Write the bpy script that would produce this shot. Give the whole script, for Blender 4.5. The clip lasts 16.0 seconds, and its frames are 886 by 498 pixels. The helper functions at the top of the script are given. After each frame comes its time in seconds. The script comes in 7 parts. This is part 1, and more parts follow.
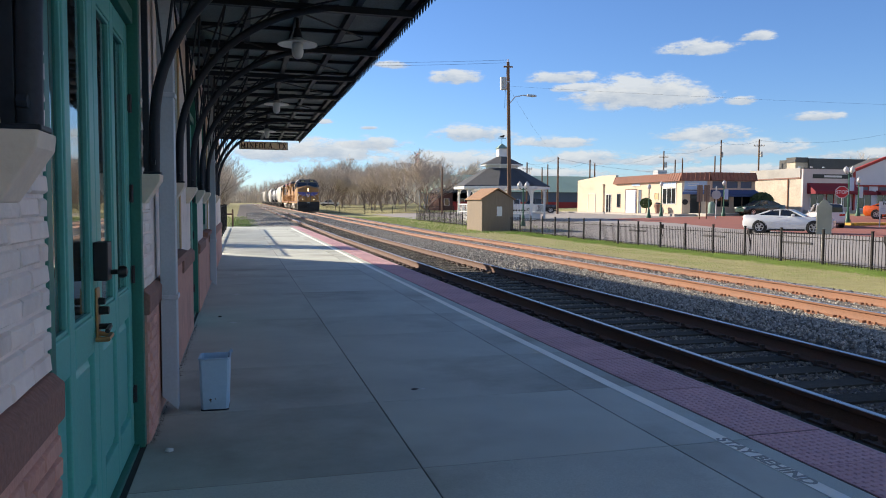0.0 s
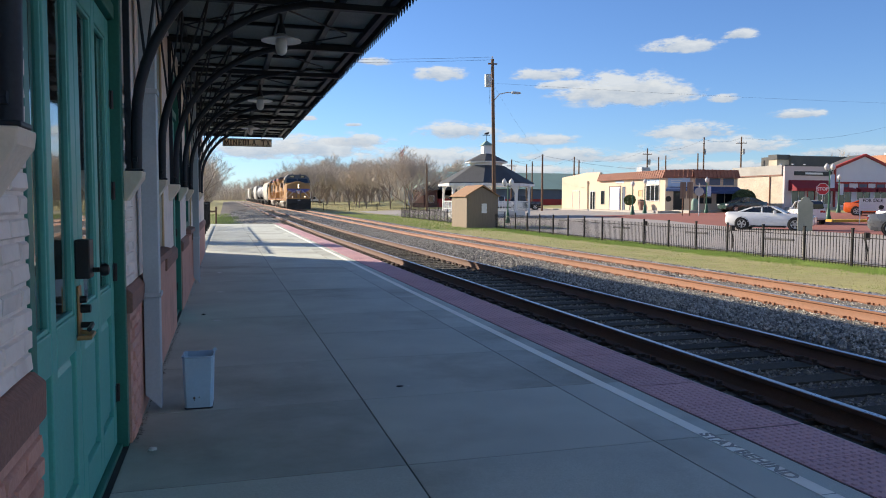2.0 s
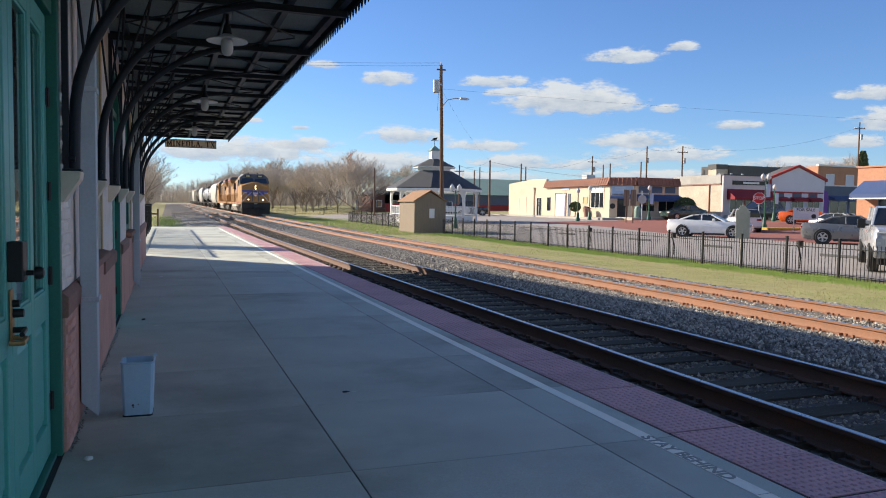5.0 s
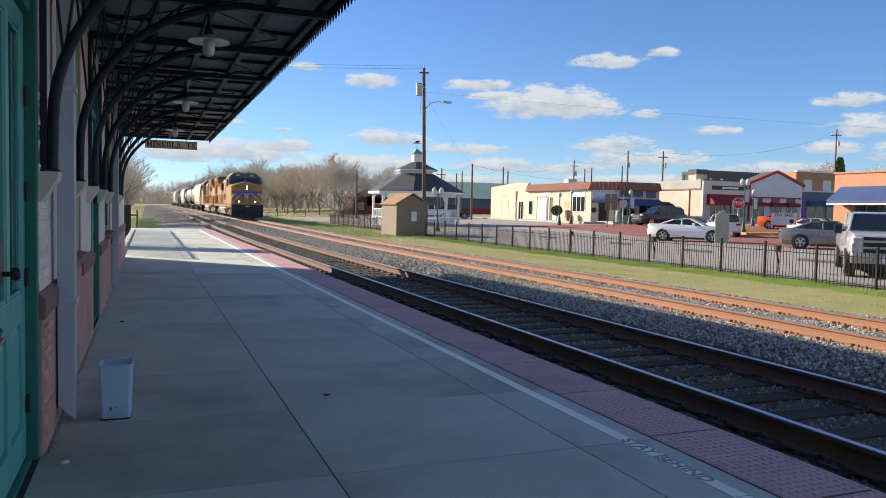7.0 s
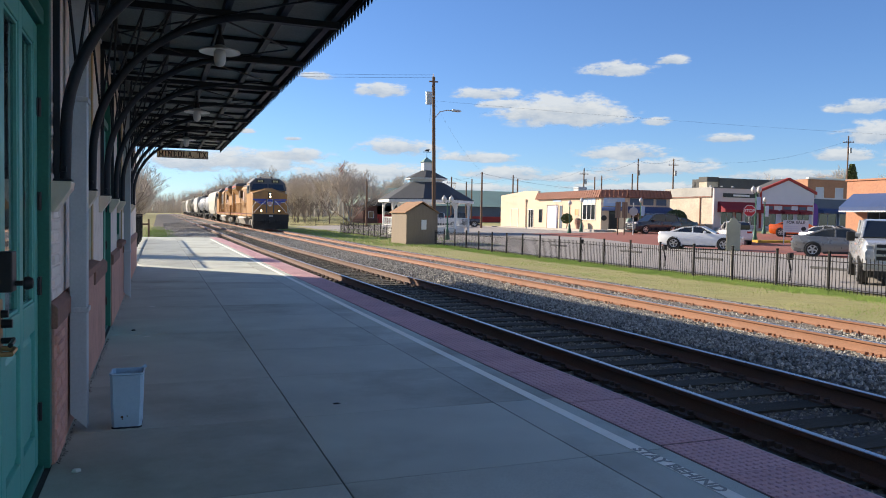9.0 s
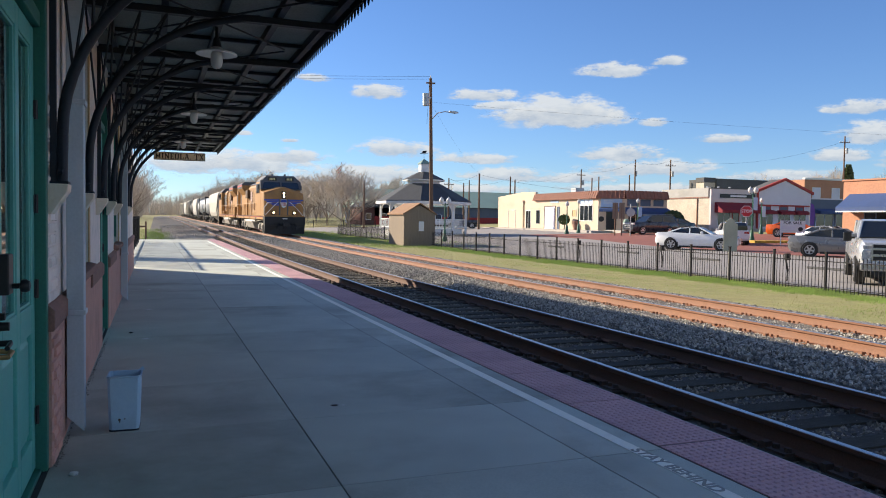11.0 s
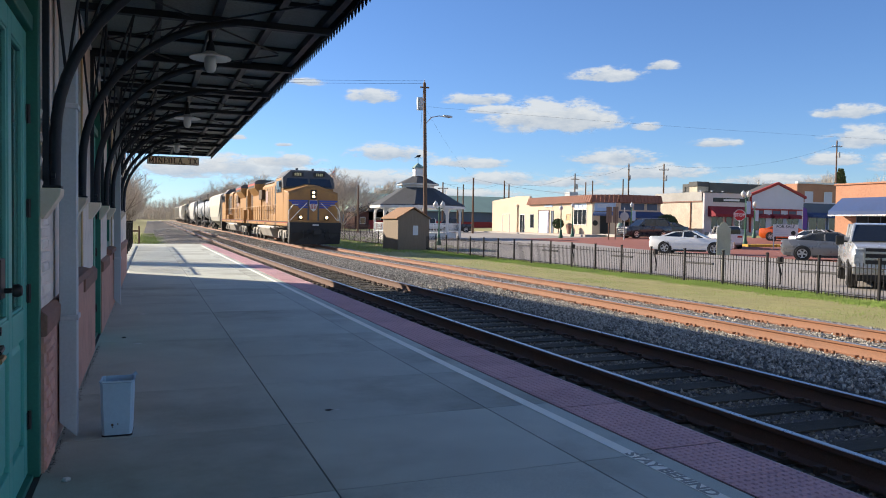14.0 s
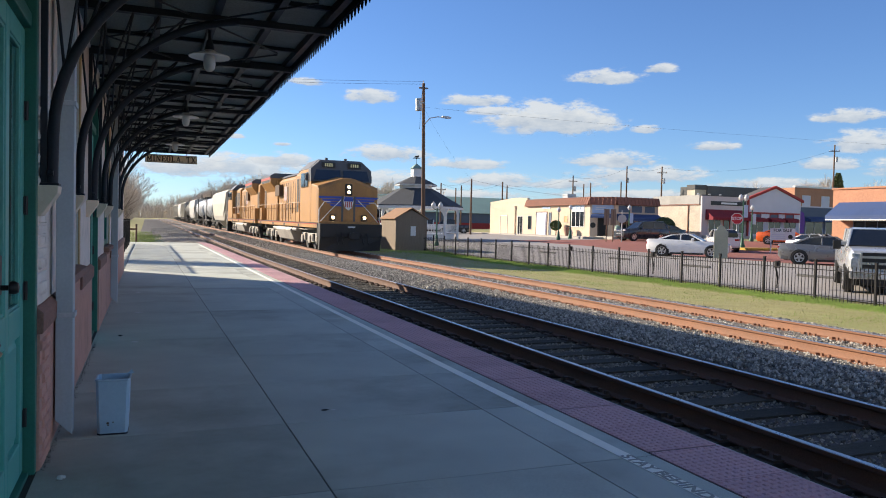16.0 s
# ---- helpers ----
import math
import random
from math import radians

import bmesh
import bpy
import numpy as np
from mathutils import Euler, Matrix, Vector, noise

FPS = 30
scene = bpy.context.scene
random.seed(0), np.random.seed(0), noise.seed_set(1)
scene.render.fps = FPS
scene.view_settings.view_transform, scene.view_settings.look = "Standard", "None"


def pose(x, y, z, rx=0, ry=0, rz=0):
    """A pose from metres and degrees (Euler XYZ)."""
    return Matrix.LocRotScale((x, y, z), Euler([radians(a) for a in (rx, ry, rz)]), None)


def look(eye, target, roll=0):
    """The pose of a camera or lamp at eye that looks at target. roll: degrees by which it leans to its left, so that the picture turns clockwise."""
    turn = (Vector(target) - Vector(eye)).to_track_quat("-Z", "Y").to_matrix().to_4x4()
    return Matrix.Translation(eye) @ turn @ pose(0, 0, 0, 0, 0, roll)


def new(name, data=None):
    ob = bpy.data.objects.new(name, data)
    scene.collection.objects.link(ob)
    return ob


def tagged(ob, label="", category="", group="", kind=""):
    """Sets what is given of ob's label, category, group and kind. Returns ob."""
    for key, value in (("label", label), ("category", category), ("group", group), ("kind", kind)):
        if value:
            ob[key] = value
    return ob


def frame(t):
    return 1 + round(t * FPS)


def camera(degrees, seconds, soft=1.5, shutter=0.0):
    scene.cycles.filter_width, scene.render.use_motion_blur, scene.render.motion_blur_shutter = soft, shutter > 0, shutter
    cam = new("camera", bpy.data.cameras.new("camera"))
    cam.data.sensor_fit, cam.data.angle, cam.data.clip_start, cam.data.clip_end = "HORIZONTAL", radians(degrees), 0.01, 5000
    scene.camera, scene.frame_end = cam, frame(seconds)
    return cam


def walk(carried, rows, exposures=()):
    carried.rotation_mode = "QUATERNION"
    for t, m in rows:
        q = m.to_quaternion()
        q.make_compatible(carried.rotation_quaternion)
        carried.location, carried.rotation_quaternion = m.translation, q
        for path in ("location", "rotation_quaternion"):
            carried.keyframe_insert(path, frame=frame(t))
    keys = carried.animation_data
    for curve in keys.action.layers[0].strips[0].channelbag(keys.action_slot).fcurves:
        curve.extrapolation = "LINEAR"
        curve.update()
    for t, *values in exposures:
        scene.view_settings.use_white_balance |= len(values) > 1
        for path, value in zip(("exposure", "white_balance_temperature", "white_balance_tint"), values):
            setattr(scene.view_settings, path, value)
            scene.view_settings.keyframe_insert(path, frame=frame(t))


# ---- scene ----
cam = camera(61.0, 16.0, soft=1.0)
TURNS = [  # seconds, then the camera's turn in degrees; it stays at one spot
    (0.0, 86.627, -0.254, -14.975),
    (0.5, 86.550, -0.301, -15.510),
    (1.0, 86.372, -0.236, -15.754),
    (1.5, 86.360, -0.072, -15.891),
    (2.0, 86.408, -0.216, -16.135),
    (2.5, 86.305, -0.211, -16.410),
    (3.0, 86.099, -0.431, -16.956),
    (3.5, 86.220, -0.733, -17.930),
    (4.0, 86.525, -0.776, -18.931),
    (6.5, 87.021, -1.130, -21.107),
    (7.0, 87.075, -1.200, -21.463),
    (7.5, 87.066, -1.173, -21.336),
    (8.0, 87.274, -1.066, -20.971),
    (8.5, 87.619, -1.083, -20.776),
    (9.0, 87.697, -1.048, -20.714),
    (11.5, 87.895, -0.714, -21.098),
    (12.0, 88.208, -0.797, -21.802),
    (12.5, 88.448, -0.837, -21.636),
    (13.0, 88.426, -0.911, -21.368),
    (13.5, 88.197, -0.847, -21.344),
    (14.0, 88.128, -0.828, -21.356),
    (14.5, 88.155, -0.900, -21.217),
    (15.0, 88.207, -0.994, -21.102),
    (15.5, 88.183, -1.093, -21.173),
    (16.0, 88.196, -1.331, -21.526),
]
EYE = (0.0, 0.0, 1.54)
walk(cam, [(t, pose(*EYE, a, b, c)) for t, a, b, c in TURNS])
# ---- daylight: low sun ahead and to the left, open blue sky ----
SUN_AZ, SUN_EL = 132.0, 23.5   # degrees from +x towards +y, and above the horizon
wd = bpy.data.worlds.new("sky")
scene.world = wd
wd.use_nodes = True
_nt = wd.node_tree
_bg = _nt.nodes["Background"]
_sky = _nt.nodes.new("ShaderNodeTexSky")
_sky.sky_type = 'NISHITA'
_sky.sun_disc = False
_sky.sun_elevation = radians(SUN_EL)
_sky.sun_rotation = radians(90 - SUN_AZ)
_sky.air_density, _sky.dust_density, _sky.ozone_density = 1.0, 0.0, 3.0
_tint = _nt.nodes.new("ShaderNodeMix")
_tint.data_type, _tint.blend_type = 'RGBA', 'MULTIPLY'
_tint.inputs[0].default_value = 1.0
_tint.inputs[7].default_value = (0.69, 0.865, 1.19, 1)
_nt.links.new(_sky.outputs[0], _tint.inputs[6])
_nt.links.new(_tint.outputs[2], _bg.inputs[0])
_bg.inputs[1].default_value = 0.0505
_sd = bpy.data.lights.new("sun", 'SUN')
_sd.energy, _sd.angle, _sd.color = 3.45, radians(0.55), (1.0, 0.87, 0.70)
sun = new("sun", _sd)
_dir = Vector((math.cos(radians(SUN_EL)) * math.cos(radians(SUN_AZ)), math.cos(radians(SUN_EL)) * math.sin(radians(SUN_AZ)), math.sin(radians(SUN_EL))))
sun.matrix_world = look(_dir * 200, (0, 0, 0))
scene.view_settings.exposure = 1.39
# ---- materials ----
def mat(name, col, rough=0.7, metal=0.0, var=0.18, scale=6.0, bump=0.15, bscale=60.0, dirt=None, dirt_amt=0.35, spec=0.5, rnd=0.0, stretch=(1, 1, 1), coat=0.0, glow=0.0):
    """Colour with two scales of variation, stains and fine relief, in metres of the object's own space."""
    m = bpy.data.materials.new(name)
    m.use_nodes = True
    nt = m.node_tree
    N, L = nt.nodes, nt.links
    bs = N["Principled BSDF"]
    tc = N.new("ShaderNodeTexCoord")
    mp = N.new("ShaderNodeMapping")
    mp.inputs["Scale"].default_value = stretch
    L.new(tc.outputs["Object"], mp.inputs[0])
    info = N.new("ShaderNodeObjectInfo")
    sh = N.new("ShaderNodeVectorMath"); sh.operation = 'MULTIPLY_ADD'
    L.new(info.outputs["Random"], sh.inputs[0])
    sh.inputs[1].default_value = (37, 53, 71)
    L.new(mp.outputs[0], sh.inputs[2])
    n1 = N.new("ShaderNodeTexNoise"); n1.inputs["Scale"].default_value = scale; n1.inputs["Detail"].default_value = 6
    n2 = N.new("ShaderNodeTexNoise"); n2.inputs["Scale"].default_value = bscale; n2.inputs["Detail"].default_value = 4
    n3 = N.new("ShaderNodeTexNoise"); n3.inputs["Scale"].default_value = scale * 0.23; n3.inputs["Detail"].default_value = 8; n3.inputs["Roughness"].default_value = 0.65
    for n in (n1, n2, n3):
        L.new(sh.outputs[0], n.inputs["Vector"])
    lo = tuple(c * (1 - var) for c in col) + (1,)
    hi = tuple(min(1, c * (1 + var)) for c in col) + (1,)
    r1 = N.new("ShaderNodeMix"); r1.data_type = 'RGBA'
    r1.inputs[6].default_value, r1.inputs[7].default_value = lo, hi
    L.new(n1.outputs[0], r1.inputs[0])
    r2 = N.new("ShaderNodeMix"); r2.data_type = 'RGBA'; r2.blend_type = 'OVERLAY'
    r2.inputs[0].default_value = min(1, var * 1.6)
    L.new(r1.outputs[2], r2.inputs[6]); L.new(n2.outputs[0], r2.inputs[7])
    out = r2.outputs[2]
    d = dirt or tuple(c * 0.45 for c in col)
    rp = N.new("ShaderNodeMapRange")
    rp.inputs[1].default_value, rp.inputs[2].default_value, rp.inputs[4].default_value = 0.52, 0.75, dirt_amt
    L.new(n3.outputs[0], rp.inputs[0])
    r3 = N.new("ShaderNodeMix"); r3.data_type = 'RGBA'
    L.new(rp.outputs[0], r3.inputs[0]); L.new(out, r3.inputs[6])
    r3.inputs[7].default_value = tuple(d) + (1,)
    out = r3.outputs[2]
    if rnd:
        hv = N.new("ShaderNodeHueSaturation")
        mr = N.new("ShaderNodeMapRange"); mr.inputs[3].default_value, mr.inputs[4].default_value = 1 - rnd, 1 + rnd
        L.new(info.outputs["Random"], mr.inputs[0]); L.new(mr.outputs[0], hv.inputs["Value"]); L.new(out, hv.inputs["Color"])
        out = hv.outputs[0]
    L.new(out, bs.inputs["Base Color"])
    rr = N.new("ShaderNodeMapRange"); rr.inputs[3].default_value, rr.inputs[4].default_value = max(0.02, rough - 0.12), min(1, rough + 0.12)
    L.new(n1.outputs[0], rr.inputs[0]); L.new(rr.outputs[0], bs.inputs["Roughness"])
    bs.inputs["Metallic"].default_value = metal
    bs.inputs["Specular IOR Level"].default_value = spec
    bs.inputs["Coat Weight"].default_value = coat
    if bump:
        b = N.new("ShaderNodeBump"); b.inputs["Strength"].default_value = bump; b.inputs["Distance"].default_value = 0.01
        L.new(n2.outputs[0], b.inputs["Height"]); L.new(b.outputs[0], bs.inputs["Normal"])
    if glow:
        bs.inputs["Emission Color"].default_value = tuple(col) + (1,)
        bs.inputs["Emission Strength"].default_value = glow
    return m


def glass(name, col=(0.02, 0.025, 0.03), rough=0.04):
    """Dark window glass: a smooth reflecting pane with a dim room behind."""
    return mat(name, col, rough, var=0.05, bump=0.0, dirt_amt=0.05, spec=0.6, coat=0.2)


CONCRETE = mat("concrete", (0.49, 0.515, 0.45), 0.85, var=0.24, scale=1.5, bump=0.12, bscale=140, dirt=(0.25, 0.24, 0.19), dirt_amt=1.0, rnd=0.07)
JOINT = mat("joint_dirt", (0.035, 0.034, 0.032), 0.95, var=0.3, scale=9)
TILE = mat("tactile_tile", (0.60, 0.355, 0.36), 0.75, var=0.14, scale=5, bscale=90, dirt=(0.30, 0.15, 0.14), rnd=0.06)
LINEPAINT = mat("line_paint", (0.97, 0.93, 0.80), 0.7, var=0.05, scale=14, bscale=120, dirt=(0.66, 0.62, 0.52), dirt_amt=0.35)
WBRICK = mat("white_painted_brick", (0.88, 0.79, 0.71), 0.75, var=0.10, scale=7, bump=0.5, bscale=45, dirt=(0.42, 0.36, 0.31), dirt_amt=0.5, rnd=0.05)
WMORTAR = mat("white_painted_mortar", (0.84, 0.75, 0.67), 0.85, var=0.12, scale=9, bump=0.5, bscale=70, dirt=(0.33, 0.29, 0.26), dirt_amt=0.5)
PBRICK = mat("rose_painted_brick", (0.60, 0.32, 0.245), 0.75, var=0.14, scale=7, bump=0.5, bscale=45, dirt=(0.22, 0.11, 0.09), dirt_amt=0.5, rnd=0.06)
PMORTAR = mat("rose_painted_mortar", (0.56, 0.31, 0.24), 0.85, var=0.14, scale=8, bump=0.6, bscale=60, dirt=(0.18, 0.10, 0.08), dirt_amt=0.5)
LEDGE = mat("brown_ledge", (0.27, 0.145, 0.11), 0.8, var=0.2, scale=8, bump=0.5, bscale=50)
GREEN = mat("green_paint", (0.105, 0.42, 0.355), 0.42, var=0.10, scale=4, bump=0.05, bscale=60, dirt=(0.06, 0.20, 0.18), dirt_amt=0.3)
DGREEN = mat("dark_green_paint", (0.025, 0.17, 0.125), 0.45, var=0.12, scale=4, bump=0.05)
GLASS = glass("window_glass")
BRASS = mat("brass", (0.42, 0.24, 0.10), 0.45, metal=0.6, var=0.2, scale=20, bump=0.05)
BLACK = mat("black_plastic", (0.015, 0.015, 0.016), 0.45, var=0.15, bump=0.03)
IRON = mat("dark_painted_iron", (0.018, 0.024, 0.034), 0.5, var=0.2, scale=8, bump=0.1, dirt=(0.03, 0.025, 0.022), spec=0.3)
CORBEL = mat("cream_corbel", (0.82, 0.70, 0.55), 0.75, var=0.08, scale=8, bump=0.25, bscale=50, dirt=(0.40, 0.35, 0.29))
PIPE = mat("grey_blue_downpipe", (0.42, 0.48, 0.52), 0.5, metal=0.0, var=0.08, scale=5, bump=0.05, dirt=(0.2, 0.22, 0.24))
STRAP = mat("galvanised_strap", (0.50, 0.54, 0.58), 0.4, metal=0.3, var=0.1, scale=12, bump=0.05)
DECK = mat("canopy_deck", (0.19, 0.225, 0.205), 0.6, var=0.3, scale=3, bump=0.1, dirt=(0.10, 0.11, 0.095), dirt_amt=0.6)
OLDWOOD = mat("old_yellow_trim", (0.60, 0.40, 0.20), 0.75, var=0.2, scale=6, bump=0.2, dirt=(0.15, 0.10, 0.06))
ENAMEL = mat("white_enamel", (0.62, 0.62, 0.60), 0.35, var=0.06, bump=0.02)
SIGNW = mat("sign_cream", (0.90, 0.74, 0.52), 0.7, var=0.1, scale=10, bump=0.1)
SIGNB = mat("sign_brown", (0.05, 0.022, 0.012), 0.7, var=0.2, bump=0.05)
BINBLUE = mat("blue_enamel_bin", (0.40, 0.58, 0.72), 0.35, var=0.08, scale=6, bump=0.05, dirt=(0.20, 0.28, 0.34), dirt_amt=0.4)
RAILRUST = mat("rusty_rail", (0.25, 0.118, 0.065), 0.75, var=0.25, scale=3, bump=0.3, bscale=80, dirt=(0.14, 0.07, 0.045), dirt_amt=0.5)
# the far rails' rust darkened: station shade put into the near rails' colour
RAILSHADED = mat("shade_darkened_rail", (0.125, 0.065, 0.042), 0.8, var=0.25, scale=3, bump=0.3, bscale=80, dirt=(0.10, 0.05, 0.035), dirt_amt=0.5)
RAILDARK = mat("dark_rail", (0.085, 0.055, 0.04), 0.7, var=0.25, scale=3, bump=0.3, bscale=80, dirt=(0.04, 0.03, 0.025))
RAILTOP = mat("polished_rail_head", (0.42, 0.42, 0.43), 0.3, metal=1.0, var=0.06, scale=10, bump=0.02)
TIE = mat("weathered_tie", (0.065, 0.058, 0.045), 0.95, spec=0.2, var=0.3, scale=5, bump=0.6, bscale=30, rnd=0.2, stretch=(0.4, 3, 1))
STONE = mat("ballast_stone", (0.35, 0.325, 0.28), 0.9, var=0.3, scale=9, bump=0.4, bscale=50, rnd=0.3)
# stone and bed in a darker colour, for the near track only
DARKSTONE = mat("dark_stone", (0.23, 0.205, 0.16), 0.85, var=0.3, scale=9, bump=0.4, bscale=50)
DARKBED = mat("oily_bed", (0.075, 0.065, 0.057), 0.9, var=0.4, scale=10, bump=0.8, bscale=30)
BALLAST = mat("ballast_bed", (0.15, 0.135, 0.115), 0.95, var=0.5, scale=14, bump=1.0, bscale=28)
ASPHALT = mat("asphalt", (0.31, 0.285, 0.265), 0.9, var=0.12, scale=0.6, bump=0.1, bscale=40, dirt=(0.22, 0.20, 0.185), dirt_amt=0.4)
BRICKROAD = mat("brick_paving", (0.27, 0.095, 0.07), 0.9, var=0.2, scale=1.2, bump=0.2, bscale=20, dirt=(0.16, 0.07, 0.055))
GRASS = mat("winter_grass", (0.33, 0.30, 0.12), 0.95, var=0.35, scale=1.6, bump=1.0, bscale=26, dirt=(0.20, 0.27, 0.07), dirt_amt=0.85)
BLADE = mat("grass_blade", (0.26, 0.37, 0.08), 0.8, var=0.3, scale=2, bump=0, dirt=(0.34, 0.36, 0.12), dirt_amt=0.7)
DRYBLADE = mat("dry_grass_blade", (0.35, 0.33, 0.13), 0.85, var=0.3, scale=3, bump=0, dirt=(0.22, 0.29, 0.08), dirt_amt=0.8)
PAVE = mat("sidewalk", (0.42, 0.39, 0.35), 0.9, var=0.1, scale=1, bump=0.1)
# ---- mesh building ----
class Geo:
    """Collects vertices and faces of one mesh."""
    def __init__(self):
        self.v, self.f = [], []

    def add(self, vs, fs, m=None):
        n = len(self.v)
        if m is not None:
            vs = [tuple(m @ Vector(p)) for p in vs]
        self.v += [tuple(p) for p in vs]
        self.f += [tuple(i + n for i in f) for f in fs]
        return self

    def box(self, x0, y0, z0, x1, y1, z1, m=None):
        vs = [(x, y, z) for z in (z0, z1) for y in (y0, y1) for x in (x0, x1)]
        return self.add(vs, [(0, 2, 3, 1), (4, 5, 7, 6), (0, 1, 5, 4), (1, 3, 7, 5), (3, 2, 6, 7), (2, 0, 4, 6)], m)

    def cyl(self, a, b, r0, r1=None, n=10, caps=True):
        r1 = r0 if r1 is None else r1
        a, b = Vector(a), Vector(b)
        q = (b - a).to_track_quat('Z', 'Y')
        ring = [Vector((math.cos(2 * math.pi * i / n), math.sin(2 * math.pi * i / n), 0)) for i in range(n)]
        vs = [a + q @ (p * r0) for p in ring] + [b + q @ (p * r1) for p in ring]
        fs = [(i, (i + 1) % n, n + (i + 1) % n, n + i) for i in range(n)]
        if caps:
            fs += [tuple(range(n - 1, -1, -1)), tuple(range(n, 2 * n))]
        return self.add(vs, fs)

    def tube(self, pts, r, n=8, r1=None):
        """A round bar along points."""
        pts = [Vector(p) for p in pts]
        vs, fs = [], []
        for k, p in enumerate(pts):
            d = (pts[min(k + 1, len(pts) - 1)] - pts[max(k - 1, 0)])
            q = d.to_track_quat('Z', 'Y')
            rr = r if r1 is None else r + (r1 - r) * k / (len(pts) - 1)
            vs += [p + q @ Vector((rr * math.cos(2 * math.pi * i / n), rr * math.sin(2 * math.pi * i / n), 0)) for i in range(n)]
        for k in range(len(pts) - 1):
            fs += [(k * n + i, k * n + (i + 1) % n, (k + 1) * n + (i + 1) % n, (k + 1) * n + i) for i in range(n)]
        fs += [tuple(range(n - 1, -1, -1)), tuple(range((len(pts) - 1) * n, len(pts) * n))]
        return self.add(vs, fs)

    def prism(self, prof, axis, a, b, m=None):
        """Extrudes a 2D outline along x, y or z from a to b."""
        put = {"x": lambda p, t: (t, p[0], p[1]), "y": lambda p, t: (p[0], t, p[1]), "z": lambda p, t: (p[0], p[1], t)}[axis]
        n = len(prof)
        vs = [put(p, a) for p in prof] + [put(p, b) for p in prof]
        fs = [(i, (i + 1) % n, n + (i + 1) % n, n + i) for i in range(n)] + [tuple(range(n - 1, -1, -1)), tuple(range(n, 2 * n))]
        return self.add(vs, fs, m)

    def loft(self, rings, caps=True, m=None):
        n = len(rings[0])
        vs = [p for r in rings for p in r]
        fs = [(k * n + i, k * n + (i + 1) % n, (k + 1) * n + (i + 1) % n, (k + 1) * n + i) for k in range(len(rings) - 1) for i in range(n)]
        if caps:
            fs += [tuple(range(n - 1, -1, -1)), tuple(range((len(rings) - 1) * n, len(rings) * n))]
        return self.add(vs, fs, m)

    def lathe(self, prof, n=14, c=(0, 0, 0)):
        rings = [[(c[0] + r * math.cos(2 * math.pi * i / n), c[1] + r * math.sin(2 * math.pi * i / n), c[2] + z) for i in range(n)] for r, z in prof]
        return self.loft(rings)

    def mesh(self, name, material, smooth=False):
        me = bpy.data.meshes.new(name)
        me.from_pydata(self.v, [], self.f)
        bm = bmesh.new(); bm.from_mesh(me)
        bmesh.ops.recalc_face_normals(bm, faces=bm.faces)
        bm.to_mesh(me); bm.free()
        if smooth:
            me.polygons.foreach_set("use_smooth", [True] * len(me.polygons))
            me.set_sharp_from_angle(angle=radians(38))
        me.materials.append(material)
        return me


def thing(name, m=None, label="", category="", group="", kind=""):
    """An empty at the base of a thing that carries its parts."""
    ob = tagged(new(name), label, category, group, kind)
    ob.empty_display_size = 0.1
    if m is not None:
        ob.matrix_basis = m
    return ob


def part(name, geo, material, parent=None, label="", smooth=False, bevel=0.0, m=None):
    """One mesh object under a thing or a part."""
    ob = new(name, geo if isinstance(geo, bpy.types.Mesh) else geo.mesh(name, material, smooth))
    ob.parent = parent
    if m is not None:
        ob.matrix_basis = m
    if bevel:
        b = ob.modifiers.new("bevel", 'BEVEL')
        b.width, b.segments, b.limit_method, b.angle_limit = bevel, 2, 'ANGLE', radians(40)
    return tagged(ob, label)


def solid(name, geo, material, label, category, kind="", group="", smooth=False, bevel=0.0, m=None):
    """A top-level thing made of one mesh."""
    return tagged(part(name, geo, material, None, label, smooth, bevel, m), label, category, group, kind)


def text_mesh(body, size, depth=0.003, bold=0.018):
    """Lettering as a mesh, centred, in the xy plane."""
    cu = bpy.data.curves.new("lettering", 'FONT')
    cu.offset = size * bold
    cu.body, cu.size, cu.align_x, cu.align_y, cu.extrude = body, size, 'CENTER', 'CENTER', depth
    ob = bpy.data.objects.new("lettering", cu)
    scene.collection.objects.link(ob)
    me = bpy.data.meshes.new_from_object(ob.evaluated_get(bpy.context.evaluated_depsgraph_get()))
    bpy.data.objects.remove(ob)
    bpy.data.curves.remove(cu)
    return me


def lettering(name, body, size, material, parent, m, stretch=1.0, depth=0.003, bold=0.018):
    me = text_mesh(body, size, depth, bold)
    me.transform(Matrix.Diagonal((stretch, 1, 1, 1)))
    me.materials.clear(); me.materials.append(material)
    ob = new(name, me)
    ob.parent, ob.matrix_basis = parent, m
    return ob


def grade(y):
    """The line climbs gently towards the far woods."""
    return 0.0052 * max(0.0, y - 35.0)


def ground_z(x, y):
    """Height of the natural ground: level along the line, rising slowly to the town."""
    rise = 0.021 * min(max(0.0, x - 19.0), 50.0) * (0.4 + 0.6 * min(1.0, max(0.0, (y - 46.0) / 6.0)))
    dip = 0.10 * min(1.0, max(0.0, (x - 12.4) / 3.6)) * min(1.0, max(0.0, (24.0 - x) / 5.0))
    return -0.22 + rise - dip + grade(y)
